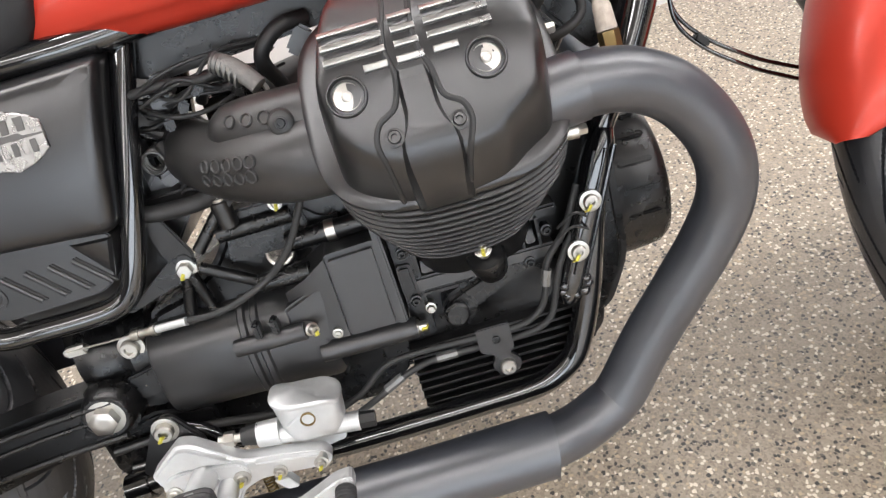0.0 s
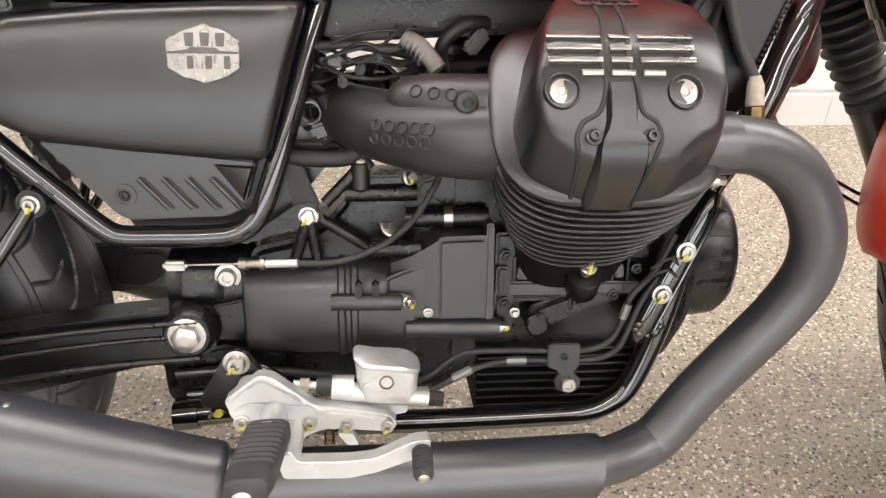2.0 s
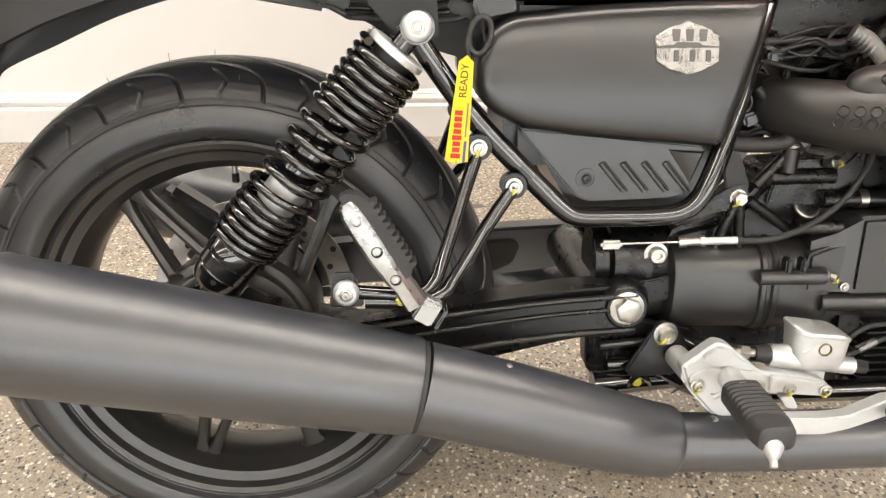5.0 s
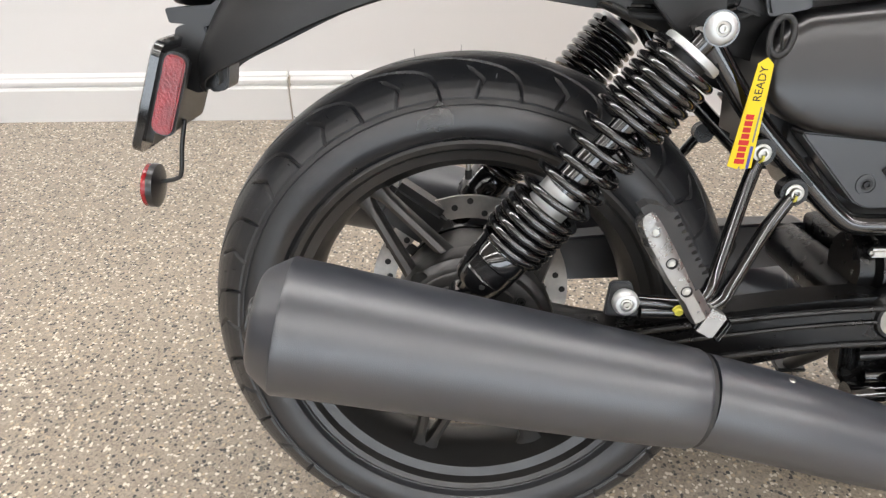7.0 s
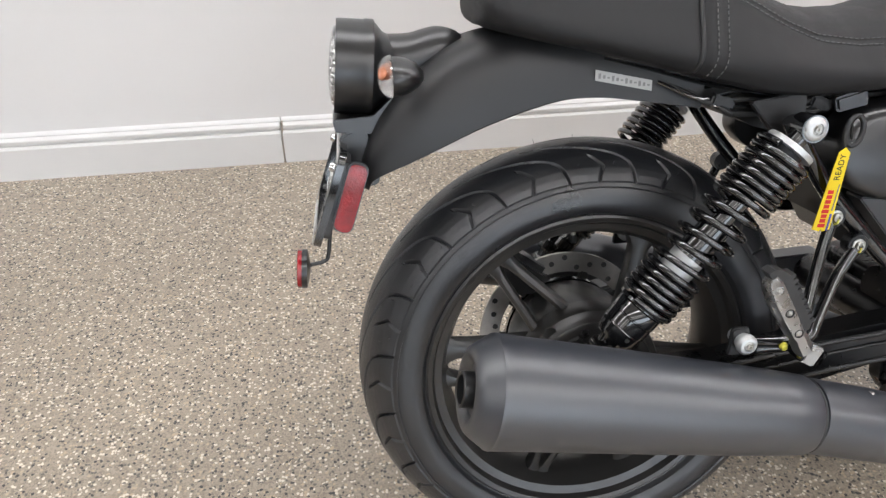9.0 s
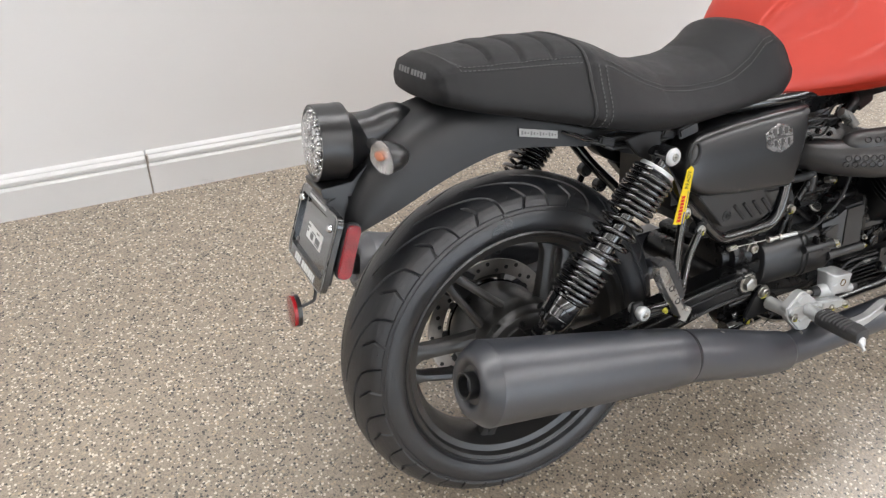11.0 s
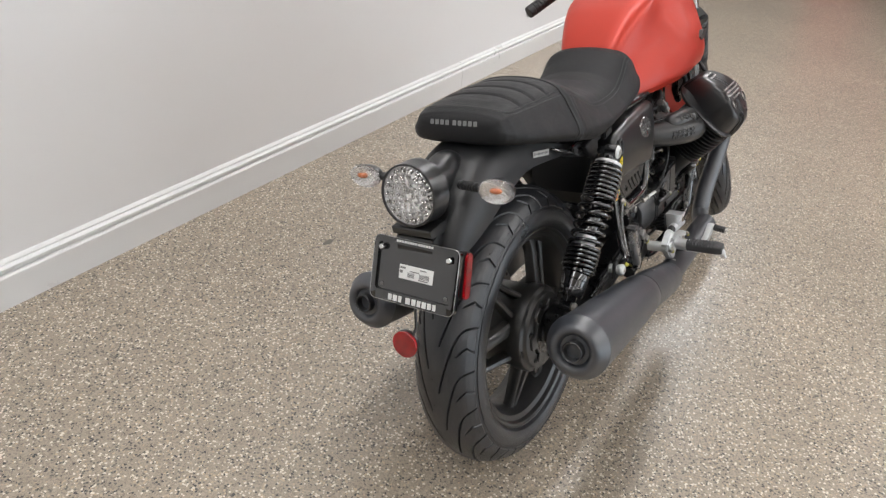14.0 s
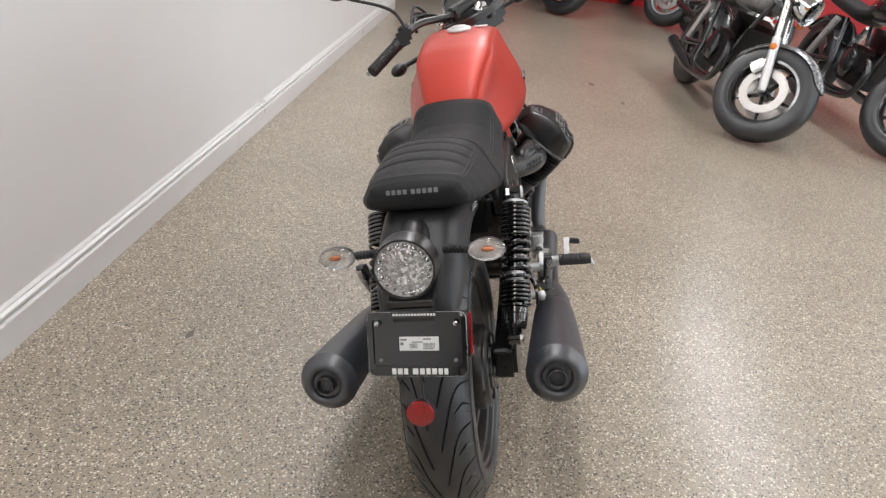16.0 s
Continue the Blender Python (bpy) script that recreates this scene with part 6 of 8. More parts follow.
# throttle linkage, springs and plugs beside the pipe's inner end
part("throttle_pulley", lathe([(0, 0.008), (0, 0.019), (0.002, 0.021), (0.004, 0.017), (0.006, 0.021), (0.008, 0.019), (0.008, 0.006)], (0.572, -0.066, 0.618), (0.5, -1, 0.2), 28), ENGINE, engine)
part("return_spring", tube([V(0.566 + 0.011 * math.cos(a), -0.062 - 0.0011 * a, 0.585 + 0.011 * math.sin(a)) for a in np.linspace(0, 34, 150)], 0.0014, 6), DULL_FITTING, engine)
for c, size, turn in (((0.558, -0.072, 0.640), (0.026, 0.018, 0.014), 25), ((0.585, -0.078, 0.648), (0.020, 0.016, 0.012), -20), ((0.556, -0.070, 0.560), (0.022, 0.016, 0.018), 40), ((0.590, -0.070, 0.556), (0.016, 0.014, 0.020), 10)):
    part("connector_plug", block(c, size, 0.003, (0, turn, 12)), MATTE, engine)
for k in range(5):
    z = 0.572 + 0.016 * k
    hose("vacuum_hose", [(0.548, -0.060, z), (0.562, -0.078 - 0.003 * (k % 2), z + 0.008 * (k % 3) - 0.006), (0.582, -0.080, z + 0.010 - 0.005 * k), (0.600, -0.060, z + 0.004)], 0.0024 + 0.0008 * (k % 3), SOFT_RUBBER if k % 2 else INK, n=4, seg=8)
# leads and cables beside the front of the engine
hose("lambda_lead", [(0.974, -0.185, 0.628), (0.960, -0.175, 0.66), (0.955, -0.15, 0.70), (0.95, -0.12, 0.74)], 0.006, INK)
part("lambda_sensor", tube([(0.972, -0.188, 0.634), (0.973, -0.189, 0.626), (0.974, -0.191, 0.608), (0.974, -0.192, 0.606)], [0.0050, 0.0075, 0.0085, 0.0070], 14), SLEEVE, engine, "cream woven sleeve on the exhaust sensor")
part("sensor_nut", tube([(0.974, -0.192, 0.607), (0.9745, -0.194, 0.592)], 0.0088, 6), COPPER, engine, "browned sensor nut")
hose("spark_lead", [(0.925, -0.12, 0.60), (0.955, -0.13, 0.605), (0.975, -0.12, 0.62), (0.965, -0.10, 0.66), (0.98, -0.08, 0.70)], 0.0045, INK)
hose("spark_lead", [(0.93, -0.10, 0.62), (0.95, -0.11, 0.65), (0.94, -0.10, 0.68), (0.96, -0.09, 0.71)], 0.007, SOFT_RUBBER)
for dv, dz in ((0, -0.004), (-0.003, -0.016)):
    hose("front_cable", [(1.115, 0.01 + dv, 0.72), (1.097, dv, 0.64), (1.094, dv, 0.60 + dz), (1.10, dv, 0.568 + dz), (1.125, dv, 0.538 + dz), (1.16, dv, 0.512 + dz), (1.20, dv + 0.005, 0.488 + dz), (1.26, dv + 0.01, 0.463 + dz), (1.36, dv + 0.02, 0.44)], 0.0024, GLOSS, "", frame_part)
part("cable_clip", block((1.122, -0.002, 0.531), (0.010, 0.010, 0.020), 0.003, (0, -48, 0)), INK, frame_part)
part("horn", lathe([(0, 0.036), (0.012, 0.038), (0.02, 0.034), (0.026, 0.018)], (1.076, -0.050, 0.646), (0.8, -1, 0), 32), ENGINE, frame_part, "round black horn")

# ---- rear brake line and its bracket on the sump ----
hose("brake_pipe", [(0.655, -0.155, 0.309), (0.684, -0.152, 0.320), (0.705, -0.15, 0.336), (0.725, -0.15, 0.345), (0.77, -0.15, 0.346), (0.818, -0.150, 0.344), (0.855, -0.150, 0.345), (0.876, -0.150, 0.356), (0.886, -0.150, 0.378), (0.893, -0.150, 0.405), (0.915, -0.150, 0.432), (0.935, -0.145, 0.47)], 0.0034, INK)
hose("brake_pipe", [(0.665, -0.158, 0.298), (0.70, -0.155, 0.312), (0.735, -0.152, 0.328), (0.77, -0.15, 0.334), (0.82, -0.15, 0.333), (0.862, -0.15, 0.334), (0.884, -0.15, 0.345), (0.895, -0.15, 0.372), (0.905, -0.15, 0.40), (0.928, -0.147, 0.435)], 0.0034, INK)
for a, b in (((0.765, -0.15, 0.334), (0.786, -0.15, 0.334)), ((0.708, -0.154, 0.317), (0.728, -0.152, 0.326)), ((0.886, -0.150, 0.380), (0.8905, -0.150, 0.396))):
    part("pipe_fitting", tube([a, b], 0.0048, 8), DULL_FITTING, engine)
part("strap_tail", tube([(0.5325, -0.1535, 0.2900), (0.4999, -0.151, 0.2658)], [0.0030, 0.0008], 8, flat=0.5), INK, engine)
part("pipe_bracket", slab(rounded([(0.808, 0.355), (0.842, 0.355), (0.842, 0.326), (0.836, 0.322), (0.846, 0.31), (0.842, 0.298), (0.822, 0.298), (0.816, 0.31), (0.822, 0.322), (0.808, 0.328)], 0.004), -0.156, -0.148, 0.002), MATTE, engine)
bolt((0.831, -0.153, 0.308), (0, -1, 0), 0.0088, engine, 0.010, STEEL, "socket")
bolt((0.826, -0.156, 0.340), (0, -1, 0), 0.003, engine, 0.003, ENGINE, "socket")
for p, q in (((0.942, 0.456), 0.0080), ((0.922, 0.410), 0.0080)):
    bolt((p[0], -0.158, p[1]), (0, -1, 0), q, frame_part, 0.006, STEEL, "socket", mark=True, mark_turn=0.2)
for k in range(2):
    part("zip_tie", tube(spline([(0.903 + 0.004 * k, -0.158, 0.425 + 0.013 * k), (0.92 + 0.004 * k, -0.164, 0.438 + 0.013 * k), (0.935, -0.160, 0.43 + 0.013 * k)], 5), 0.0014, 6), INK, frame_part)

# ---- foot rests ----
plate_part = part("footpeg_bracket", slab(rounded([(0.484, 0.330), (0.500, 0.3425), (0.518, 0.3565), (0.531, 0.3535), (0.5685, 0.3225), (0.6055, 0.3165), (0.6420, 0.3085), (0.6490, 0.2990), (0.6430, 0.2905), (0.6033, 0.2940), (0.578, 0.2955), (0.560, 0.2890), (0.546, 0.2680), (0.534, 0.2640), (0.520, 0.2750), (0.494, 0.303)], 0.005), -0.212, -0.192, 0.0035, 3), ALU, bike, "cast aluminium footrest bracket with yellow paint marks")
part("raised_field", slab(rounded([(0.504, 0.342), (0.518, 0.3525), (0.526, 0.3515), (0.558, 0.3295), (0.515, 0.3335)], 0.003), -0.2165, -0.205, 0.0012, 2), ALU, plate_part)
part("raised_field", slab(rounded([(0.491, 0.316), (0.498, 0.3265), (0.512, 0.3300), (0.564, 0.3245), (0.572, 0.3175), (0.572, 0.302), (0.562, 0.2955), (0.522, 0.300), (0.502, 0.304)], 0.005), -0.2165, -0.205, 0.0012, 2), ALU, plate_part)
part("raised_field", slab(rounded([(0.579, 0.3185), (0.604, 0.3155), (0.636, 0.3095), (0.6425, 0.3030), (0.638, 0.2975), (0.604, 0.3000), (0.579, 0.3000)], 0.003), -0.2160, -0.205, 0.0012, 2), ALU, plate_part)
part("bracket_rib", tube([(0.520, -0.2135, 0.296), (0.545, -0.2155, 0.316)], 0.004, 10), ALU, plate_part)
for u, w in ((0.501, 0.3110), (0.5645, 0.3080), (0.600, 0.304), (0.6385, 0.3015)):
    bolt((u, -0.2165, w), (0, -1, 0), 0.0062 if u < 0.58 else 0.0052, plate_part, 0.0050, STEEL, "socket", mark=True, mark_turn=0.4)
part("pivot_tube", tube([(0.500, -0.155, 0.315), (0.500, -0.205, 0.318)], 0.013, 24), ALU, plate_part)
part("stop_pin", tube([(0.520, -0.218, 0.272), (0.532, -0.218, 0.262)], 0.0045, 10), STEEL, plate_part)
part("spring_lug", slab(rounded([(0.590, 0.296), (0.600, 0.282), (0.612, 0.282), (0.604, 0.296)], 0.003), -0.218, -0.206, 0.002), ALU, plate_part)
# steel plate that carries the bracket
part("carrier_plate", slab(rounded([(0.478, 0.352), (0.498, 0.352), (0.52, 0.315), (0.505, 0.29), (0.455, 0.285), (0.445, 0.295)], 0.006), -0.150, -0.142, 0.002), MATTE, plate_part)
bolt((0.487, -0.150, 0.340), (0, -1, 0), 0.0105, plate_part, 0.010, STEEL, "socket", mark=True, mark_turn=0.1)
part("carrier_tube", tube([(0.425, -0.13, 0.269), (0.52, -0.13, 0.278)], 0.014, 16), GLOSS, plate_part)
part("carrier_tube", tube([(0.420, -0.13, 0.318), (0.475, -0.13, 0.322)], 0.005, 10), MATTE, plate_part)
part("stand_bracket", slab(rounded([(0.405, 0.330), (0.407, 0.288), (0.424, 0.263), (0.480, 0.257), (0.530, 0.266), (0.530, 0.335), (0.470, 0.345)], 0.006), -0.122, -0.092, 0.004), ENGINE, plate_part)
for k in range(4):
    part("bracket_rib", block((0.414 + 0.011 * k, -0.123, 0.314), (0.0045, 0.006, 0.030 - 0.003 * k), 0.0015), ENGINE, plate_part)
part("carrier_tube", tube([(0.430, -0.128, 0.292), (0.545, -0.128, 0.296)], 0.0085, 14), GLOSS, plate_part)
part("carrier_tube", tube(spline([(0.500, -0.135, 0.330), (0.520, -0.140, 0.322), (0.535, -0.140, 0.305), (0.548, -0.135, 0.290)], 6), 0.0055, 10), GLOSS, plate_part)
part("carrier_clip", tube(spline([(0.452, -0.137, 0.262), (0.454, -0.143, 0.276), (0.464, -0.146, 0.287), (0.476, -0.143, 0.277), (0.480, -0.137, 0.264)], 6), 0.0028, 8), GLOSS, plate_part)
part("tube_end_plug", tube([(0.415, -0.130, 0.268), (0.440, -0.130, 0.270)], 0.0165, 20), GLOSS, plate_part)
bolt((0.462, -0.14, 0.278), (0, -1, 0), 0.006, plate_part, 0.006, YELLOW)
# rubber covered peg, folding on its clevis
peg_a, peg_b = V(0.533, -0.214, 0.3195), V(0.524, -0.341, 0.3235)
part("peg_clevis", tube([peg_a, peg_a + (peg_b - peg_a) * 0.32], [0.012, 0.013], 12), ALU, plate_part)
bm = bmesh.new()
d = (peg_b - peg_a).normalized()
rings = []
for k in range(49):
    t = k / 48
    c = peg_a + (peg_b - peg_a) * (0.27 + 0.73 * t)
    groove = 0.0022 if (k % 4) in (2, 3) and 2 < k < 38 else 0
    hu, hz = 0.0200 - 0.003 * max(0, t - 0.80) / 0.2 - (0.003 if k in (0, 48) else 0), 0.0135 - 0.002 * max(0, t - 0.8) / 0.2 - groove * 0.0 - (0.003 if k in (0, 48) else 0)
    ring = []
    for j in range(24):
        a = 2 * math.pi * j / 24
        cu, sz = math.copysign(abs(math.cos(a)) ** 0.55, math.cos(a)), math.copysign(abs(math.sin(a)) ** 0.55, math.sin(a))
        dz = hz * sz - (groove if sz > 0.3 else 0)
        ring.append(c + V(1, 0.05, 0) * (hu * cu) + V(0, 0.05, 1) * dz)
    rings.append(ring)
skin(bm, rings)
part("peg_rubber", bm, PEG_RUBBER, plate_part, "ribbed rubber rider footpeg", sharp=30)
part("peg_feeler", tube([(0.5215, -0.326, 0.3175), (0.5205, -0.341, 0.3145), (0.5195, -0.3445, 0.3095), (0.5190, -0.3465, 0.307), (0.5184, -0.3510, 0.3025)], [0.0120, 0.0095, 0.0060, 0.0036, 0.0034], 14), ALU, plate_part)
# brake pedal
pedal = part("brake_pedal", slab(rounded([(0.540, 0.310), (0.546, 0.290), (0.604, 0.2885), (0.628, 0.2935), (0.662, 0.306), (0.676, 0.312), (0.676, 0.326), (0.662, 0.325), (0.626, 0.3085), (0.604, 0.3065), (0.560, 0.3075), (0.552, 0.320)], 0.004), -0.280, -0.264, 0.003, 3), ALU, bike, "cast aluminium brake pedal")
part("pedal_tip", tube([(0.668, -0.272, 0.3185), (0.668, -0.284, 0.316)], 0.0078, 14), ALU, pedal)
bm = bmesh.new()
lathe([(0.0, 0.0065)] + [x for k in range(6) for x in ((0.003 + 0.0045 * k, 0.0092), (0.0055 + 0.0045 * k, 0.0092), (0.0064 + 0.0045 * k, 0.0076))] + [(0.031, 0.009), (0.032, 0.005)], (0.668, -0.280, 0.317), (0.0, -1, -0.16), 18, bm)
part("tip_rubber", bm, PEG_RUBBER, pedal)
part("tip_pin", lathe([(0, 0.0052), (0.006, 0.0052), (0.007, 0.003)], (0.668, -0.310, 0.3122), (0.0, -1, -0.16), 14), STEEL, pedal)
part("pedal_pivot", tube([(0.550, -0.205, 0.302), (0.550, -0.270, 0.302)], 0.010, 16), ALU, pedal)
part("return_spring", tube([V(0.582 + 0.0045 * math.cos(a), -0.205 + 0.0045 * math.sin(a), 0.276 + 0.0006 * a) for a in np.linspace(0, 40, 170)], 0.0010, 6), COPPER, pedal)
# rear brake master cylinder
cup = bmesh.new()
rings = []
for dz, k in ((0.0, 0.80), (0.004, 0.88), (0.010, 0.92), (0.022, 0.96), (0.033, 0.99), (0.0375, 1.0)):
    # an oval that grows towards its lid; the lid slopes down to the front
    rings.append([V(0.639 + 0.0315 * k * math.copysign(abs(math.cos(t)) ** 0.42, math.cos(t)), -0.183 + 0.0205 * k * math.copysign(abs(math.sin(t)) ** 0.60, math.sin(t)), 0.3165 + dz - 0.155 * 0.0335 * math.cos(t) * dz / 0.0375 - 0.08 * 0.0335 * math.cos(t)) for t in (2 * math.pi * j / 44 for j in range(44))])
skin(cup, rings)
mc = part("brake_reservoir", cup, ALU, bike, "cast aluminium rear brake fluid reservoir")
lid = bmesh.new()
skin(lid, [[V(0.639 + 0.0315 * k * math.copysign(abs(math.cos(t)) ** 0.42, math.cos(t)), -0.183 + 0.0205 * k * math.copysign(abs(math.sin(t)) ** 0.60, math.sin(t)), 0.3540 + dz - 0.235 * 0.0335 * math.cos(t)) for t in (2 * math.pi * j / 44 for j in range(44))] for dz, k in ((-0.0005, 1.0), (0.0008, 1.04), (0.0040, 1.04), (0.0052, 1.0), (0.0056, 0.90), (0.0057, 0.87), (0.0060, 0.3))])
part("reservoir_lid", lid, ALU, mc)
part("sight_boss", slab(rounded([(0.614, 0.3385), (0.636, 0.3505), (0.646, 0.3480), (0.649, 0.341), (0.640, 0.3335)], 0.004), -0.2045, -0.195, 0.0015), ALU, mc)
part("sight_glass", lathe([(-0.004, 0.0072), (0.0012, 0.0072), (0.0014, 0.0060), (-0.0006, 0.0054), (-0.0006, 0.001)], (0.6385, -0.2045, 0.3425), (0, -1, 0), 24), COPPER, mc)
part("cylinder_bore", tube([(0.585, -0.190, 0.331), (0.606, -0.190, 0.329)], [0.0120, 0.0130], 18), ALU, mc)
part("cylinder_bore", tube([(0.60, -0.190, 0.326), (0.680, -0.190, 0.316)], 0.0095, 18), ALU, mc)
part("banjo_nut", tube([(0.680, -0.190, 0.316), (0.695, -0.190, 0.314)], 0.0080, 6), MATTE, mc)
part("push_rod", tube([(0.548, -0.190, 0.336), (0.586, -0.190, 0.332)], 0.0045, 12), STEEL, mc)
part("rod_boot", tube([(0.570, -0.190, 0.3335), (0.587, -0.190, 0.332)], [0.008, 0.011], 16), SOFT_RUBBER, mc)
part("rod_nut", tube([(0.554, -0.190, 0.3355), (0.563, -0.190, 0.3345)], 0.0075, 6), STEEL, mc)
part("mount_lug", slab(rounded([(0.60, 0.312), (0.66, 0.312), (0.66, 0.292), (0.62, 0.285)], 0.004), -0.178, -0.168, 0.002), ALU, mc)

# passenger pegs, their struts and the bolts of the struts
def passenger(s):
    st = part("passenger_bracket", tube(spline([(0.277, s * 0.146, 0.548), (0.262, s * 0.155, 0.505), (0.240, s * 0.175, 0.442), (0.228, s * 0.187, 0.418), (0.210, s * 0.195, 0.410), (0.165, s * 0.20, 0.414), (0.143, s * 0.203, 0.418)], 6), 0.0072, 14), GLOSS, bike, "gloss black tubular passenger footrest bracket")
    part("strut", tube(spline([(0.313, s * 0.150, 0.508), (0.285, s * 0.158, 0.468), (0.252, s * 0.180, 0.422), (0.238, s * 0.19, 0.408), (0.215, s * 0.196, 0.403), (0.16, s * 0.20, 0.405)], 6), 0.0072, 14), GLOSS, st)
    part("ball_cap", lathe([(-0.02, 0.010), (0.0, 0.0105), (0.005, 0.0128), (0.010, 0.0126), (0.0135, 0.0098), (0.0142, 0.0066), (0.012, 0.006), (0.012, 0.002)], (0.143, s * 0.205, 0.419), (0, s, 0), 30), ALU, st, "domed aluminium bolt cap")
    bolt((0.143, s * 0.2170, 0.419), (0, s, 0), 0.0042, st, 0.0045, STEEL, "socket")
    for p in ((0.276, 0.549), (0.313, 0.509)):
        part("strut_eye", lathe([(-0.010, 0.006), (-0.010, 0.0135), (0.006, 0.0135), (0.006, 0.006)], (p[0], s * 0.146, p[1]), (0, s, 0), 20), ENGINE, st)
        bolt((p[0], s * 0.152, p[1]), (0, s, 0), 0.0068, st, 0.006, STEEL, "socket", mark=True)
        part("strut_lug", block((p[0] + 0.012, s * 0.140, p[1] + 0.012), (0.028, 0.014, 0.014), 0.005, (0, 45, 0)), ENGINE, st)
    # folded peg: aluminium back, rubber tread with teeth
    a, b = V(0.153, s * 0.235, 0.514), V(0.213, s * 0.225, 0.412)
    ax = (b - a).normalized()
    nu = V(ax.z, 0, -ax.x)
    if nu.x < 0:
        nu = -nu
    bm = bmesh.new()
    rings = []
    for k, (t, w) in enumerate(((-0.04, 0.005), (0.0, 0.010), (0.06, 0.0125), (0.2, 0.0140), (0.5, 0.0135), (0.72, 0.0115), (0.80, 0.0095), (0.84, 0.0105), (1.0, 0.0105))):
        c = a + (b - a) * t
        rings.append([c + nu * (w * 1.22 * x - 0.001) + V(0, s * y, 0) for x, y in ((-1, -0.006), (-0.95, 0.004), (-0.72, 0.009), (0.10, 0.009), (0.66, 0.002), (0.74, -0.008))])
    skin(bm, rings)
    part("peg_back", bm, PEG_METAL, st, "folded aluminium passenger peg")
    bm = bmesh.new()
    outline = [(-0.012, -0.006), (-0.012, 0.002), (-0.004, 0.011), (0.004, 0.014)]
    tooth = []
    n = 10
    for k in range(n):
        t0 = 0.006 + 0.0078 * k
        tooth += [(t0, 0.0155), (t0 + 0.0012, 0.0205), (t0 + 0.0044, 0.0205), (t0 + 0.0056, 0.0155)]
    outline += tooth + [(0.088, 0.010), (0.088, -0.002)]
    rings = []
    for dv in (-0.012, 0.006):
        rings.append([a + ax * t + nu * x + V(0, s * dv, 0) for t, x in outline])
    skin(bm, rings)
    part("peg_tread", bm, PEG_RUBBER, st, "toothed rubber tread")
    for t in (0.12, 0.42, 0.70):
        part("tread_rivet", lathe([(0, 0.0056), (0.0010, 0.0054), (0.0012, 0.0046), (-0.0002, 0.0040), (-0.0002, 0.0034)], a + (b - a) * t + V(0, s * 0.0088, 0) - nu * 0.004, (0, s, 0), 22), INK if t > 0.2 else PEG_METAL, st)
        part("rivet_head", lathe([(0, 0.0034), (0.0012, 0.0030), (0.0014, 0.0006)], a + (b - a) * t + V(0, s * 0.0088, 0) - nu * 0.004, (0, s, 0), 6), STEEL, st)
    part("peg_tongue", block(V(0.2215, s * 0.219, 0.4030), (0.020, 0.016, 0.026), 0.002, (0, 30, 0)), PEG_METAL, st)
    for du in (-0.0125, 0.0125):
        part("peg_clevis", block(V(0.2235 + du * 0.87, s * 0.212, 0.400 - du * 0.5), (0.004, 0.030, 0.024), 0.002, (0, 30, 0)), GLOSS, st)
    bolt((0.196, s * 0.203, 0.407), (0, s, -0.2), 0.0042, st, 0.006, YELLOW)
    return st


passenger(-1)
passenger(1)
# side stand on the far side
stand = part("side_stand", tube(spline([(0.60, 0.13, 0.25), (0.57, 0.20, 0.16), (0.545, 0.275, 0.085)], 6), 0.011, 12), MATTE, bike, "black side stand folded out to the floor")
part("stand_foot", block((0.545, 0.278, 0.083), (0.05, 0.035, 0.008), 0.003, (14, 0, 0)), MATTE, stand)

# ---- tail: lamp, indicators, plate, reflectors ----
LAMP, LAX = V(-0.316, 0.003, 0.739), V(-0.995, 0, 0.10).normalized()
lamp = part("tail_lamp", lathe([(-0.085, 0.018), (-0.080, 0.034), (-0.055, 0.045), (-0.046, 0.055), (-0.044, 0.0585), (-0.034, 0.0585), (-0.032, 0.0575), (-0.004, 0.0575), (0.001, 0.0570), (0.001, 0.0535), (-0.004, 0.053), (-0.012, 0.052), (-0.012, 0.01)], LAMP, LAX, 64), MATTE, bike, "round black tail lamp with clear lens")
part("lamp_stem", tube(spline([LAMP - LAX * 0.06 + V(0, 0, 0.006), LAMP - LAX * 0.095 + V(0, 0, 0.012), (-0.188, 0.003, 0.752), (-0.165, 0.003, 0.748)], 6), [0.036, 0.034, 0.030, 0.024], 28), MATTE, lamp)
lamp_lens = part("lens", lathe([(-0.008, 0.0525), (-0.001, 0.0525), (0.004, 0.046), (0.0075, 0.033), (0.009, 0.016), (0.0092, 0.002)], LAMP, LAX, 56), CLEAR, lamp, "clear faceted tail lamp lens")
lamp_lens.visible_shadow = False
refl = bmesh.new()
lathe([(-0.011, 0.0515), (-0.004, 0.0515), (-0.0045, 0.047), (-0.010, 0.040), (-0.0095, 0.034), (-0.005, 0.030), (-0.006, 0.024), (-0.0095, 0.012), (-0.0095, 0.003)], LAMP, LAX, 56, refl)
part("reflector", refl, BOWL, lamp)
sidev = LAX.cross(V(0, 0, 1)).normalized()
upv = sidev.cross(LAX)
for count, rad, size in ((18, 0.0440, 0.0064), (15, 0.0318, 0.0050), (10, 0.0210, 0.0048), (6, 0.0110, 0.0042)):
    for k in range(count):
        t = 2 * math.pi * k / count
        c = LAMP + LAX * -0.004 + rad * (math.cos(t) * sidev + math.sin(t) * upv)
        part("facet", lathe([(-0.003, size), (-0.0004, size), (0.0010, size * 0.80), (-0.0002, size * 0.62), (0.0022, size * 0.40), (0.0030, size * 0.12)], c, LAX, 9), MIRROR, lamp)


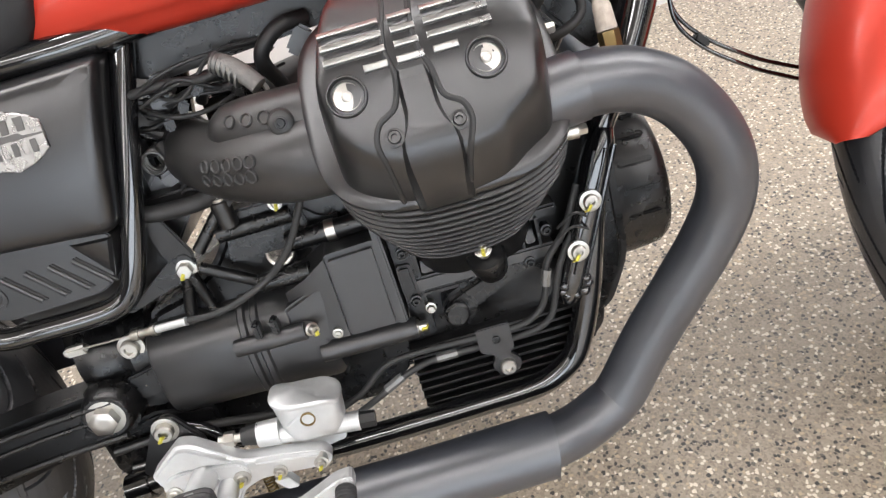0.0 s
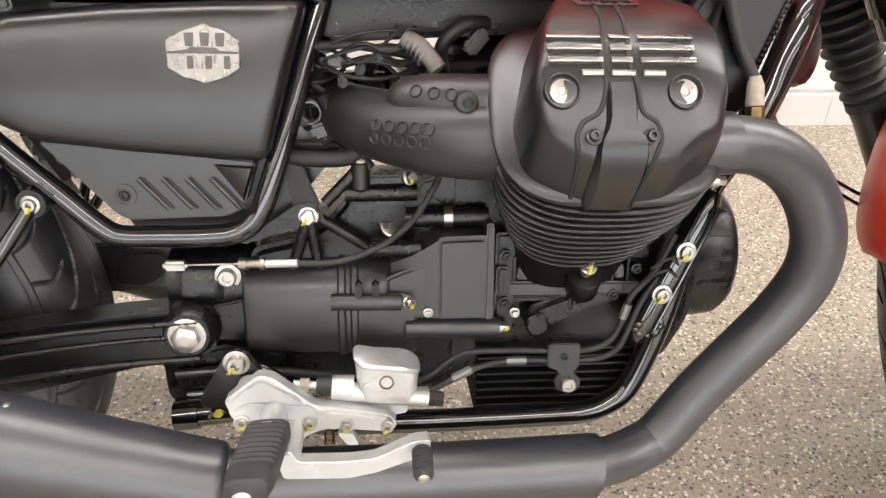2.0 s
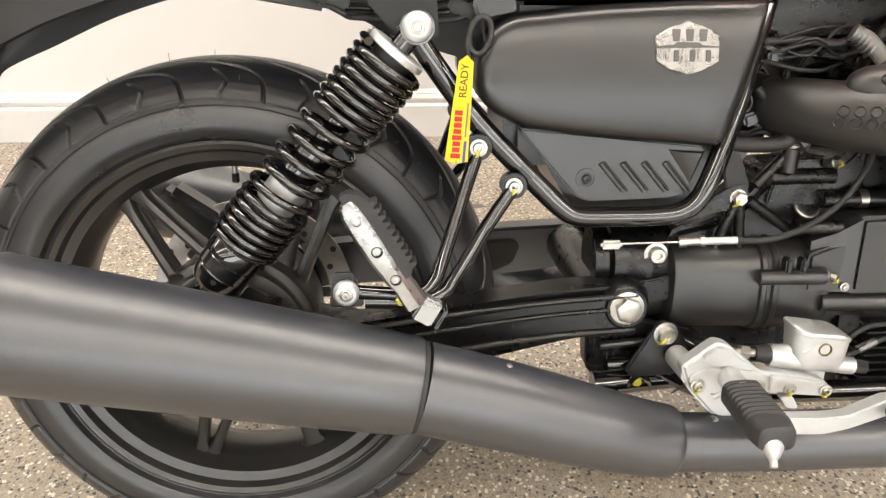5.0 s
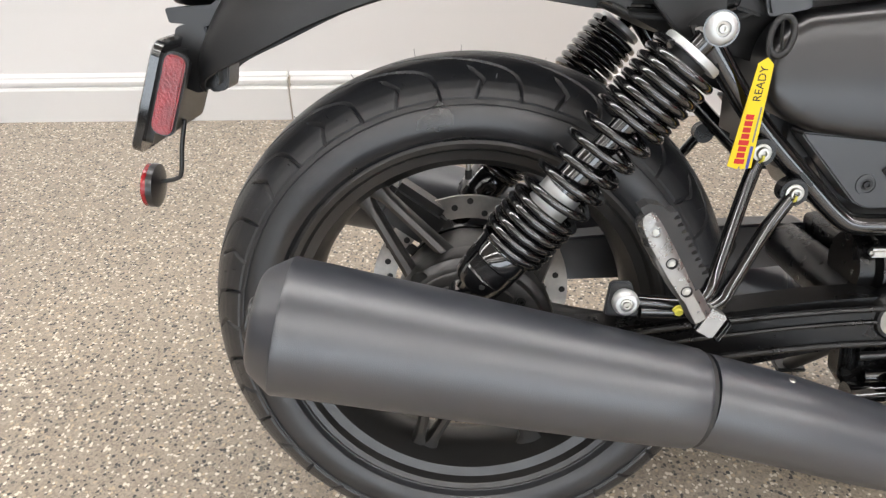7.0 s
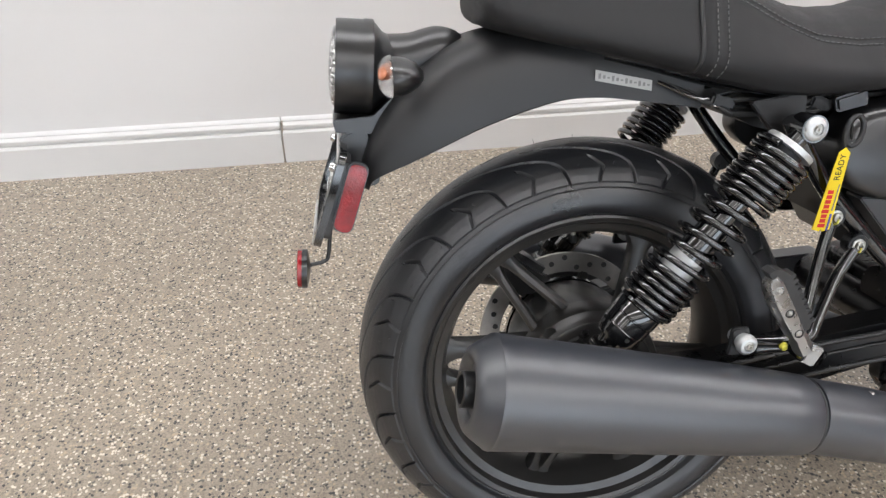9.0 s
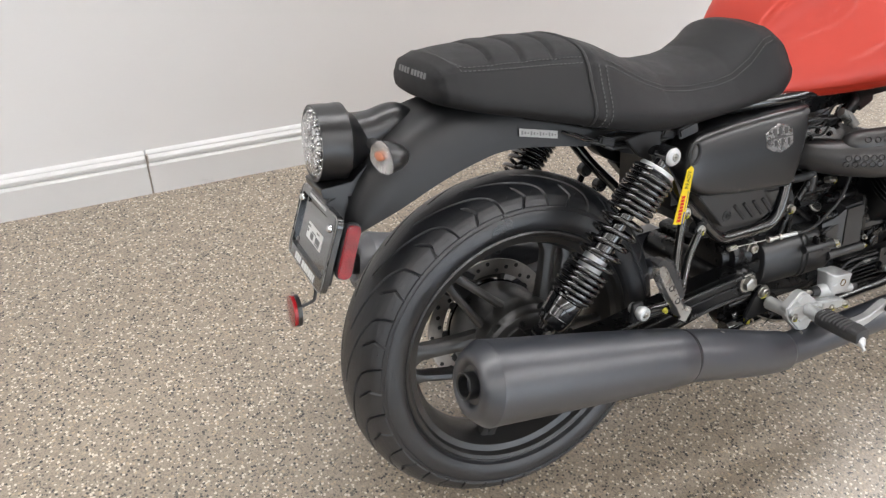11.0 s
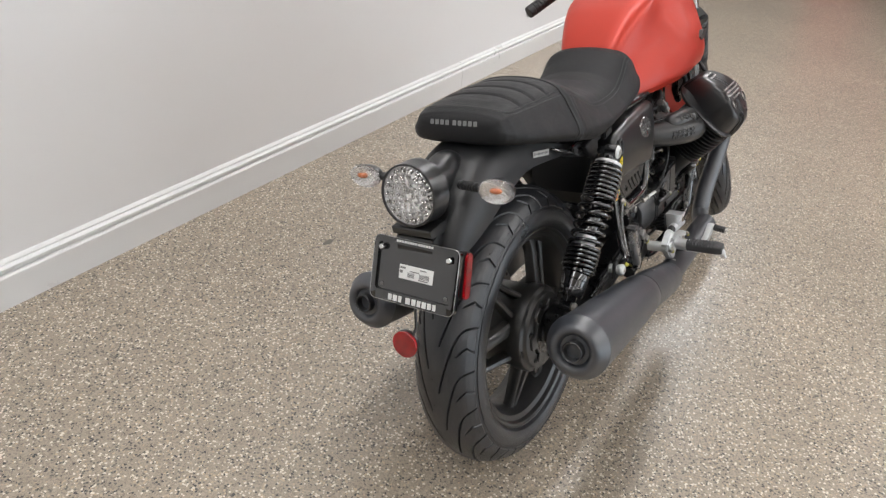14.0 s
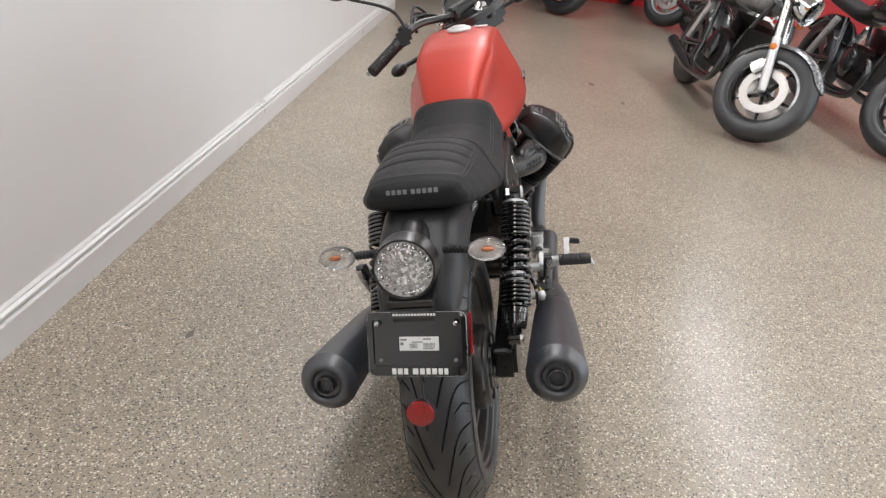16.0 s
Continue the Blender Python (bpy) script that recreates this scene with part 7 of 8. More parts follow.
def indicator(s):
    c = V(-0.246, s * 0.137, 0.742)
    body = bmesh.new()
    rings = []
    for t, r in ((-0.022, 0.006), (-0.016, 0.0125), (-0.006, 0.018), (0.004, 0.0205), (0.012, 0.0205)):
        rings.append([c + V(-t, 0, 0) + V(0, s * r * 1.6 * math.cos(a) + s * 0.004, r * 1.0 * math.sin(a)) for a in (2 * math.pi * k / 32 for k in range(32))])
    skin(body, rings)
    ind = part("indicator", body, MATTE, bike, "clear-lens turn indicator on a ribbed rubber stalk")
    lens = bmesh.new()
    rings = []
    for t, k2 in ((0.0115, 0.99), (0.016, 0.95), (0.021, 0.80), (0.025, 0.52), (0.0265, 0.12)):
        rings.append([c + V(-t, 0, 0) + V(0, s * 0.0245 * k2 * 1.45 * math.cos(a) + s * 0.004, 0.0245 * k2 * 0.94 * math.sin(a)) for a in (2 * math.pi * k / 32 for k in range(32))])
    skin(lens, rings)
    part("lens", lens, CLEAR, ind).visible_shadow = False
    bowl = bmesh.new()
    skin(bowl, [[c + V(-t, 0, 0) + V(0, s * 0.0245 * k2 * 1.45 * math.cos(a) + s * 0.004, 0.0245 * k2 * 0.94 * math.sin(a)) for a in (2 * math.pi * k / 32 for k in range(32))] for t, k2 in ((0.0121, 0.97), (0.0126, 0.93), (0.009, 0.6), (0.007, 0.3), (0.0065, 0.05))])
    part("bowl", bowl, IND_BOWL, ind)
    part("bulb", ball(c + V(-0.0135, s * 0.006, 0.002), 0.0058, (0.6, 1.9, 0.75), 14), ORANGE, ind)
    rib = [(0, 0.0075)]
    for k in range(7):
        rib += [(0.003 + 0.0065 * k, 0.0085), (0.006 + 0.0065 * k, 0.0085), (0.0068 + 0.0065 * k, 0.0068)]
    rib += [(0.052, 0.007)]
    part("stalk", lathe(rib, V(-0.245, s * 0.060, 0.742), (-0.12, s, 0), 18), SOFT_RUBBER, ind)
    return ind


indicator(-1)
indicator(1)

# plate: the frame leans back, its foot further aft
PL = Matrix.Translation((-0.3335, -0.004, 0.596)) @ Matrix.Rotation(radians(20), 4, "Y") @ Matrix.Rotation(radians(2.0), 4, "X")


def flat_ring(hw, hz, r):
    return rounded([(-hw, -hz), (hw, -hz), (hw, hz), (-hw, hz)], r, 5)


def plate_slab(hw, hz, r, x0, x1, bm=None):
    b2 = bmesh.new()
    skin(b2, [[(x, y, z) for y, z in flat_ring(hw, hz, r)] for x in (x0, x1)])
    bevel(b2, 0.0008, 1, 60)
    return merge(bm, b2)


holder = part("plate_holder", moved(plate_slab(0.083, 0.050, 0.008, 0.004, 0.012), PL), MATTE, bike, "black plate holder under the tail lamp")
part("licence_plate", moved(plate_slab(0.088, 0.054, 0.008, -0.0002, 0.0032), PL), PLATE, holder, "grey blank plate in a dealer frame")
fr = bmesh.new()
outer, inner = flat_ring(0.0935, 0.0605, 0.015), flat_ring(0.0825, 0.0445, 0.008)
for x0, x1 in ((-0.0045, 0.004),):
    rings = [[(x1, y, z) for y, z in outer], [(x0, y, z) for y, z in outer], [(x0 - 0.001, y * 0.985, z * 0.985) for y, z in outer], [(x0 - 0.001, y, z + 0.0035) for y, z in inner], [(x1, y, z + 0.0035) for y, z in inner]]
    skin(fr, rings, loop=True)
part("plate_frame", moved(fr, PL), GLOSS, holder, "gloss black dealer plate frame")
# bright metal line added round the frame for the highlight on its edge
edge_line = [PL @ V(-0.0052, y * 0.985, z * 0.985) for y, z in outer]
part("frame_highlight", tube(edge_line, 0.0009, 6, loop=True), BADGE, holder)
# dealer's name and address below and above, as plain white bars
y = 0.050
for w in (0.0105, 0.012, 0.010, 0, 0.0135, 0.012, 0.0105, 0.012, 0.011, 0.0095):
    if w:
        part("print_bar", moved(block((-0.0062, y - w / 2, -0.0505), (0.0008, w * 0.78, 0.0115), 0.0004), PL), WHITE, holder)
    y -= w if w else 0.006
for k in range(14):
    part("print_bar", moved(block((-0.0062, 0.041 - 0.0058 * k, 0.0545), (0.0008, 0.0042, 0.0042), 0.0002), PL), WHITE, holder)
part("stock_label", moved(block((-0.0008, -0.003, 0.000), (0.0012, 0.074, 0.026), 0.0004), PL), WHITE, holder, "white bar-coded stock label")
for k, (yy, zz, wy, wz) in enumerate([(0.026, 0.0075, 0.012, 0.003), (-0.018, 0.0085, 0.014, 0.0022), (0.029, 0.0, 0.006, 0.005)] + [(0.014 - 0.0022 * j, -0.004, 0.0012, 0.009) for j in range(7)] + [(-0.012 - 0.0024 * j, -0.003, 0.0013, 0.009) for j in range(9)] + [(0.0, 0.003, 0.02, 0.0018), (-0.02, -0.0095, 0.02, 0.0016)]):
    part("label_print", moved(block((-0.0016, yy, zz), (0.0006, wy, wz), 0), PL), PRINT_GREY, holder)
for yy in (0.073, -0.073):
    part("plate_screw", moved(lathe([(0, 0.0062), (0.003, 0.0062), (0.006, 0.0045), (0.0066, 0.002)], (-0.005, yy, 0.0385), (-1, 0, 0), 18), PL), CHROME, holder)
for yy in (0.070, -0.070):
    part("plate_screw", moved(lathe([(0, 0.0036), (0.0015, 0.0036), (0.002, 0.002)], (-0.0005, yy, -0.031), (-1, 0, 0), 14), PL), DULL_FITTING, holder)
part("holder_arm", slab(rounded([(-0.325, 0.680), (-0.322, 0.665), (-0.265, 0.660), (-0.235, 0.70), (-0.25, 0.705), (-0.275, 0.683)], 0.003), -0.042, 0.042, 0.003), MATTE, holder)
part("holder_arm", slab(rounded([(-0.318, 0.66), (-0.285, 0.67), (-0.275, 0.60), (-0.30, 0.59), (-0.322, 0.60)], 0.006), -0.04, 0.04, 0.004), MATTE, holder)
part("lower_tab", slab(rounded([(-0.285, 0.63), (-0.268, 0.62), (-0.272, 0.592), (-0.290, 0.588), (-0.298, 0.60)], 0.006), -0.022, 0.022, 0.003), MATTE, holder)
for s in (-1,):
    tilt = Matrix.Translation((-0.310, s * 0.0985, 0.598)) @ Matrix.Rotation(radians(19), 4, "Y")
    poly = rounded([(-0.0125, -0.044), (0.0125, -0.044), (0.0125, 0.044), (-0.0125, 0.044)], 0.0125, 6)
    part("reflector_base", moved(slab(poly, s * -0.008, 0.0, 0.001), tilt), MATTE, holder)
    part("side_reflector", moved(slab([(x * 0.88, z * 0.95) for x, z in poly], 0.0, s * 0.005, 0.002), tilt), RED_LENS, holder, "long red side reflector")
    part("reflector_arm", moved(block((0.0, s * -0.012, 0.0), (0.02, 0.02, 0.075), 0.003), tilt), MATTE, holder)
part("round_reflector", lathe([(0.0, 0.0255), (0.006, 0.0262), (0.007, 0.0255), (0.0085, 0.012), (0.0086, 0.002)], (-0.380, 0.0, 0.476), (-1, 0, 0.08), 40), RED_LENS, holder, "round red reflector")
part("reflector_back", lathe([(-0.010, 0.006), (-0.008, 0.018), (-0.006, 0.026), (0.001, 0.0265), (0.001, 0.01)], (-0.380, 0.0, 0.476), (-1, 0, 0.08), 40), MATTE, holder)
part("reflector_stalk", tube(spline([(-0.372, 0.0, 0.480), (-0.352, 0, 0.484), (-0.345, 0, 0.492), (-0.340, 0, 0.525), (-0.333, 0, 0.555)], 6), 0.0028, 10), MATTE, holder)

# ---- handlebar, levers, mirror, dial ----
bar_pts = [(0.885, 0.435, 1.013), (0.92, 0.33, 1.033), (0.965, 0.23, 1.045), (1.02, 0.14, 1.02), (1.05, 0.08, 1.0)]
full = bar_pts + [(1.055, 0, 0.998)] + [(u, -v, w) for u, v, w in reversed(bar_pts)]
handlebar = part("handlebar", moved(tube(spline(full, 6), 0.0115, 16), STEER), MATTE, bike, "black handlebar turned to the left")
for s in (-1, 1):
    a, b = V(0.881, s * 0.448, 1.012), V(0.918, s * 0.330, 1.034)
    d = (b - a).normalized()
    rib = [(0.0, 0.010), (0.0, 0.0165), (0.006, 0.0175)]
    for k in range(11):
        rib += [(0.010 + 0.0098 * k, 0.0172), (0.015 + 0.0098 * k, 0.0172), (0.0158 + 0.0098 * k, 0.0158), (0.0188 + 0.0098 * k, 0.0158)]
    rib += [(0.122, 0.0185), (0.127, 0.0185), (0.128, 0.012)]
    part("grip", moved(lathe(rib, a, d, 24), STEER), SOFT_RUBBER, handlebar, "ribbed black grip")
    turn = s * -math.degrees(math.atan2(d.x, abs(d.y)))
    part("switch_pod", moved(block(b + d * 0.03, (0.045, 0.05, 0.045), 0.010, (0, 10, turn)), STEER), MATTE, handlebar)
    lever_mat = ALU if s > 0 else MATTE
    lev = [b + d * 0.05 + V(0.028, 0, 0.0), b + d * -0.02 + V(0.060, 0, -0.004), a + d * 0.05 + V(0.058, 0, -0.008), a + d * 0.0 + V(0.045, 0, -0.008)]
    part("lever", moved(tube(spline(lev, 6), [0.008, 0.0065, 0.0055, 0.0075], 12), STEER), lever_mat, handlebar)
    part("lever_clamp", moved(block(b + d * 0.06 + V(0.014, 0, 0), (0.045, 0.03, 0.03), 0.007, (0, 10, turn)), STEER), MATTE, handlebar)
    part("riser", moved(tube([(1.055, s * 0.055, 0.93), (1.055, s * 0.055, 1.005)], 0.020, 18), STEER), MATTE, handlebar)
    part("mirror_stem", moved(tube(spline([b + d * 0.06, b + d * 0.06 + V(0.03, s * 0.01, 0.08), (0.99, s * 0.38, 1.21)], 5), 0.005, 10), STEER), MATTE, handlebar)
    part("mirror_head", moved(lathe([(-0.018, 0.02), (-0.014, 0.044), (0.0, 0.05), (0.004, 0.049), (0.004, 0.01)], (0.995, s * 0.39, 1.262), (-1, 0, 0.12), 36), STEER), MATTE, handlebar)
    part("indicator_front", moved(ball((1.198, s * 0.264, 0.905), 0.024, (0.9, 1.3, 0.9)), STEER), MATTE, handlebar)
    part("indicator_stalk", moved(tube([(1.198, s * 0.25, 0.905), (1.22, s * 0.10, 0.90)], 0.008, 12), STEER), SOFT_RUBBER, handlebar)
part("cable_bundle", moved(tube(spline([(0.96, 0.24, 1.03), (1.06, 0.18, 1.05), (1.12, 0.08, 1.0), (1.14, 0.03, 0.90)], 6), 0.005, 10), STEER), INK, handlebar)
part("cable_bundle", moved(tube(spline([(0.96, -0.24, 1.03), (1.07, -0.20, 1.06), (1.13, -0.08, 1.0), (1.14, -0.03, 0.90)], 6), 0.005, 10), STEER), INK, handlebar)
part("dial_housing", moved(lathe([(-0.05, 0.03), (-0.04, 0.05), (0.0, 0.054), (0.01, 0.054), (0.012, 0.048), (0.004, 0.046), (0.004, 0.01)], (1.13, 0.0, 1.0), (-0.6, 0, 0.8), 40), STEER), GLOSS, handlebar, "round instrument dial")
part("dial_face", moved(lathe([(0.0045, 0.045), (0.0052, 0.045), (0.0054, 0.002)], (1.13, 0.0, 1.0), (-0.6, 0, 0.8), 40), STEER), INK, handlebar)
part("top_yoke", moved(slab(rounded([(0.985, -0.045), (1.03, -0.115), (1.085, -0.125), (1.115, -0.08), (1.115, 0.08), (1.085, 0.125), (1.03, 0.115), (0.985, 0.045)], 0.018), -0.014, 0.014, 0.005, 3), STEER @ Matrix.Translation((0, 0, 0.965)) @ Matrix.Rotation(radians(90), 4, "X") @ Matrix.Identity(4)), MATTE, handlebar)
part("lamp_bracket", moved(block((1.10, 0, 0.925), (0.11, 0.24, 0.07), 0.02), STEER), MATTE, handlebar)
part("bar_clamp", moved(block((1.055, 0, 1.006), (0.055, 0.15, 0.030), 0.010), STEER), MATTE, handlebar)
for s in (-1, 1):
    part("fork_cap", moved(lathe([(-0.01, 0.024), (0.012, 0.024), (0.016, 0.020), (0.016, 0.012), (0.022, 0.011), (0.022, 0.003)], (1.075, s * 0.098, 0.980), (-0.2, 0, 1), 24), STEER), CHROME, handlebar, "bright fork top cap")
    for k in range(3):
        part("switch_button", moved(ball((0.945 + 0.010 * k, s * (0.285 - 0.012 * k), 1.065 - 0.006 * k), 0.009, (1, 1, 0.8), 12), STEER), INK, handlebar)
    part("lever_perch", moved(block((0.985, s * 0.262, 1.045), (0.05, 0.045, 0.035), 0.010, (0, 12, s * 18)), STEER), MATTE, handlebar)
    for k in range(3):
        part("control_cable", moved(tube(spline([(0.975, s * 0.25, 1.035), (1.05 + 0.02 * k, s * (0.20 - 0.02 * k), 1.045 + 0.015 * k), (1.12 + 0.01 * k, s * 0.10, 1.01), (1.14, s * 0.04, 0.92)], 6), 0.0042, 8), STEER), INK, handlebar)
part("ignition_switch", moved(lathe([(0, 0.024), (0.03, 0.024), (0.034, 0.019), (0.030, 0.008), (0.030, 0.003)], (1.02, -0.015, 0.960), (-0.45, 0, 0.9), 24), STEER), CHROME, handlebar)
part("headlamp", moved(lathe([(-0.09, 0.04), (-0.07, 0.075), (-0.02, 0.092), (0.02, 0.096), (0.03, 0.092), (0.03, 0.02)], (1.28, 0, 0.82), (1, 0, -0.05), 44), STEER), GLOSS, handlebar, "round black headlamp")
part("clutch_reservoir", moved(lathe([(0, 0.02), (0.03, 0.022), (0.034, 0.018), (0.035, 0.004)], (1.0, -0.22, 1.045), (0, 0, 1), 24), STEER), MATTE, handlebar)

# ---- the yellow battery tag that hangs from the right side ----
TAGM = BIKE
tag = tagged(new("hanging_tag"), "yellow battery lead tag with red and black print on a cord", "tag")
tag.matrix_world = TAGM
TQ = Matrix.Translation((0.2564, -0.1647, 0.587)) @ Matrix.Rotation(radians(4), 4, "Y") @ Matrix.Rotation(radians(6), 4, "X")
body = bmesh.new()
outline = [(-0.0115, -0.050), (-0.002, -0.0525), (0.0, -0.0485), (0.0015, -0.0525), (0.0115, -0.050), (0.0085, 0.048), (0.002, 0.054), (-0.0055, 0.048)]
skin(body, [[(x, y, z) for x, z in outline] for y in (-0.0007, 0.0007)])
part("tag_strip", moved(body, TQ), TAG, tag)


def words(text, size, m, mat, parent, name="lettering"):
    cu = bpy.data.curves.new(name, "FONT")
    cu.body, cu.size, cu.extrude, cu.align_x, cu.align_y = text, size, 0.0002, "CENTER", "CENTER"
    tmp = new(name, cu)
    me = bpy.data.meshes.new_from_object(tmp)
    bpy.data.objects.remove(tmp)
    me.transform(m)
    me.materials.clear()
    me.materials.append(mat)
    ob = new(name, me)
    ob.parent = parent
    return ob


FACE = TQ @ Matrix.Translation((0.001, -0.0010, 0)) @ Matrix.Rotation(radians(90), 4, "X") @ Matrix.Rotation(radians(90), 4, "Z")
words("READY", 0.0105, FACE @ Matrix.Translation((0.030, 0, 0)), INK, tag)
for k in range(8):
    part("print_bar", moved(block((-0.0015, -0.0010, -0.0445 + 0.0062 * k), (0.0095 if k in (0, 3) else 0.0075, 0.0004, 0.0050), 0.0004), TQ), TAG_RED, tag)
part("print_bar", moved(block((0.0072, -0.0010, -0.040), (0.0028, 0.0004, 0.022), 0), TQ), TAG_BLUE, tag)
part("print_bar", moved(block((0.0068, -0.0010, -0.008), (0.0016, 0.0004, 0.034), 0), TQ), PRINT_GREY, tag)
part("lead_cap", tube([(0.2745 + 0.0105 * math.cos(t), -0.163 + 0.002 * math.sin(t), 0.658 + 0.0165 * math.sin(t) + 0.004 * math.cos(t)) for t in (2 * math.pi * k / 28 for k in range(28))], 0.0031, 10, loop=True), SOFT_RUBBER, tag, "black rubber cap of the battery lead")
part("cord", tube(spline([(0.2645, -0.166, 0.638), (0.262, -0.165, 0.652), (0.268, -0.160, 0.668), (0.276, -0.155, 0.672), (0.28, -0.150, 0.655), (0.285, -0.146, 0.642)], 6), 0.0016, 8), INK, tag)

# ---- other motorcycles parked across the showroom ----
CHROME_DULL = material("silver_fork_metal", (0.68, 0.68, 0.68), 0.32, 0.75, 0.05, 60, 0.08)
SILVER = material("silver_metallic_paint", (0.22, 0.225, 0.23), 0.28, 0.6, 0.05, 40, 0.06, coat=0.4)
DARK_PAINT = material("black_gloss_paint", (0.02, 0.02, 0.022), 0.15, 0, 0.0, 30, 0.1, coat=0.6)
DEEP_RED = material("deep_red_gloss_paint", (0.36, 0.015, 0.02), 0.18, 0.2, 0.0, 30, 0.1, coat=0.7)
AMBER = material("amber_reflector", (0.75, 0.22, 0.02), 0.2, 0, 0.4, 60, 0.1, coat=0.6, fine=300)


def simple_tyre(R, w, rim):
    prof = [(-0.80 * w, rim), (-w, rim + 0.02), (-w, R - 0.045), (-0.82 * w, R - 0.02), (-0.45 * w, R - 0.004), (0, R), (0.45 * w, R - 0.004), (0.82 * w, R - 0.02), (w, R - 0.045), (w, rim + 0.02), (0.80 * w, rim)]
    return lathe(prof, (0, 0, 0), (0, 1, 0), 64, closed=True)


def parked_wheel(name, parent, m, R, w, spokes, spoke_mat, disc=True):
    rim = R * 0.65
    hub = part(name, moved(lathe([(-w * 0.85, rim + 0.004), (-w * 0.85, rim - 0.012), (-w * 0.4, rim - 0.025), (w * 0.4, rim - 0.025), (w * 0.85, rim - 0.012), (w * 0.85, rim + 0.004), (0, rim - 0.008)], (0, 0, 0), (0, 1, 0), 56, closed=True), m), spoke_mat, parent, "cast wheel")
    part("tyre", moved(simple_tyre(R, w, rim), m), RUBBER, hub)
    part("hub", moved(lathe([(-0.05, 0.015), (-0.05, 0.035), (0.05, 0.035), (0.05, 0.015)], (0, 0, 0), (0, 1, 0), 24), m), spoke_mat, hub)
    for k in range(spokes):
        a = 2 * math.pi * k / spokes
        part("spoke", moved(tube([(0.03 * math.cos(a), 0, 0.03 * math.sin(a)), ((rim - 0.02) * math.cos(a + 0.12), 0, (rim - 0.02) * math.sin(a + 0.12))], [0.014, 0.010], 8), m), spoke_mat, hub)
    if disc:
        for s in (-1, 1):
            part("brake_disc", moved(lathe([(s * 0.058, 0.095), (s * 0.058, 0.148), (s * 0.063, 0.148), (s * 0.063, 0.095)], (0, 0, 0), (0, 1, 0), 48, closed=True), m), DISC, hub)
    return hub


def parked(pos, heading, lean, steer, paint, fork_mat, spoke_mat, label, fender_mat=None, R=0.32):
    """A roadster seen across the room: wheels, fork, fender, engine, tank, seat, bars, lamp, pipes."""
    ob = tagged(new("parked_motorcycle"), label, "motorcycle", "motorcycles parked across the showroom")
    # pos is where the front tyre stands
    wb = 1.47
    ob.matrix_world = pose(pos[0], pos[1], 0, 0, 0, heading) @ pose(0, 0, 0.006, -lean, 0, 0) @ Matrix.Translation((-wb, 0, 0))
    head, rake = V(wb - 0.34, 0, 0.80), V(-0.49, 0, 0.87)
    st = Matrix.Translation(head) @ Matrix.Rotation(radians(steer), 4, rake) @ Matrix.Translation(-head)
    axle = V(wb, 0, R)
    parked_wheel("front_wheel", ob, st @ Matrix.Translation(axle), R, 0.070, 5, spoke_mat)
    parked_wheel("rear_wheel", ob, Matrix.Translation((0, 0, R)), R, 0.08, 5, spoke_mat)
    fork2 = part("front_fork", moved(block(axle + rake * 0.60, (0.07, 0.23, 0.04), 0.008, (0, -29, 0)), st), DARK_PAINT, ob)
    for s in (-1, 1):
        p = axle + V(0, s * 0.1, 0)
        part("slider", moved(tube([p - rake * 0.02, p + rake * 0.02, p + rake * 0.34], [0.022, 0.029, 0.027], 18), st), fork_mat, fork2)
        part("stanchion", moved(tube([p + rake * 0.30, p + rake * 0.75], 0.021, 16), st), CHROME, fork2)
        part("caliper", moved(block(p + rake * 0.12 + V(-0.075, s * -0.022, 0.0), (0.075, 0.04, 0.10), 0.012, (0, 30, 0)), st), fork_mat, fork2)
        part("fork_reflector", moved(lathe([(0, 0.022), (0.006, 0.022), (0.008, 0.018), (0.008, 0.004)], p + rake * 0.27 + V(0.0, s * 0.026, 0), (0, s, 0), 20), st), AMBER, fork2)
        part("indicator", moved(ball(axle + rake * 0.60 + V(0.05, s * 0.20, 0.0), 0.03, (0.8, 1.2, 0.9)), st), AMBER, fork2)
    part("front_fender", fender_shell(st, (wb, 0, R), R + 0.022, 0.072, 35, 165, 0.045), fender_mat or paint, ob)
    lamp2 = part("headlamp", moved(lathe([(-0.10, 0.03), (-0.08, 0.07), (-0.02, 0.092), (0.02, 0.095), (0.026, 0.09), (0.02, 0.085), (0.0, 0.03)], axle + rake * 0.62 + V(0.13, 0, 0.02), (1, 0, -0.08), 40), st), CHROME, ob, "round chrome headlamp")
    part("lens", moved(lathe([(0.015, 0.084), (0.024, 0.07), (0.03, 0.03), (0.031, 0.002)], axle + rake * 0.62 + V(0.13, 0, 0.02), (1, 0, -0.08), 36), st), CLEAR, lamp2)
    part("handlebar", moved(tube(spline([(wb - 0.62, 0.42, 1.03), (wb - 0.47, 0.30, 1.07), (wb - 0.42, 0.1, 1.02), (wb - 0.42, -0.1, 1.02), (wb - 0.47, -0.30, 1.07), (wb - 0.62, -0.42, 1.03)], 6), 0.012, 12), st), CHROME, ob)
    part("fuel_tank", skin(bmesh.new(), [superring(u, 0, w, hv, hw, 2.4, 32) for u, w, hv, hw in ((0.50, 0.78, 0.07, 0.05), (0.56, 0.80, 0.12, 0.09), (0.72, 0.83, 0.16, 0.12), (0.90, 0.84, 0.15, 0.12), (1.02, 0.82, 0.09, 0.08), (1.05, 0.81, 0.04, 0.04))]), paint, ob)
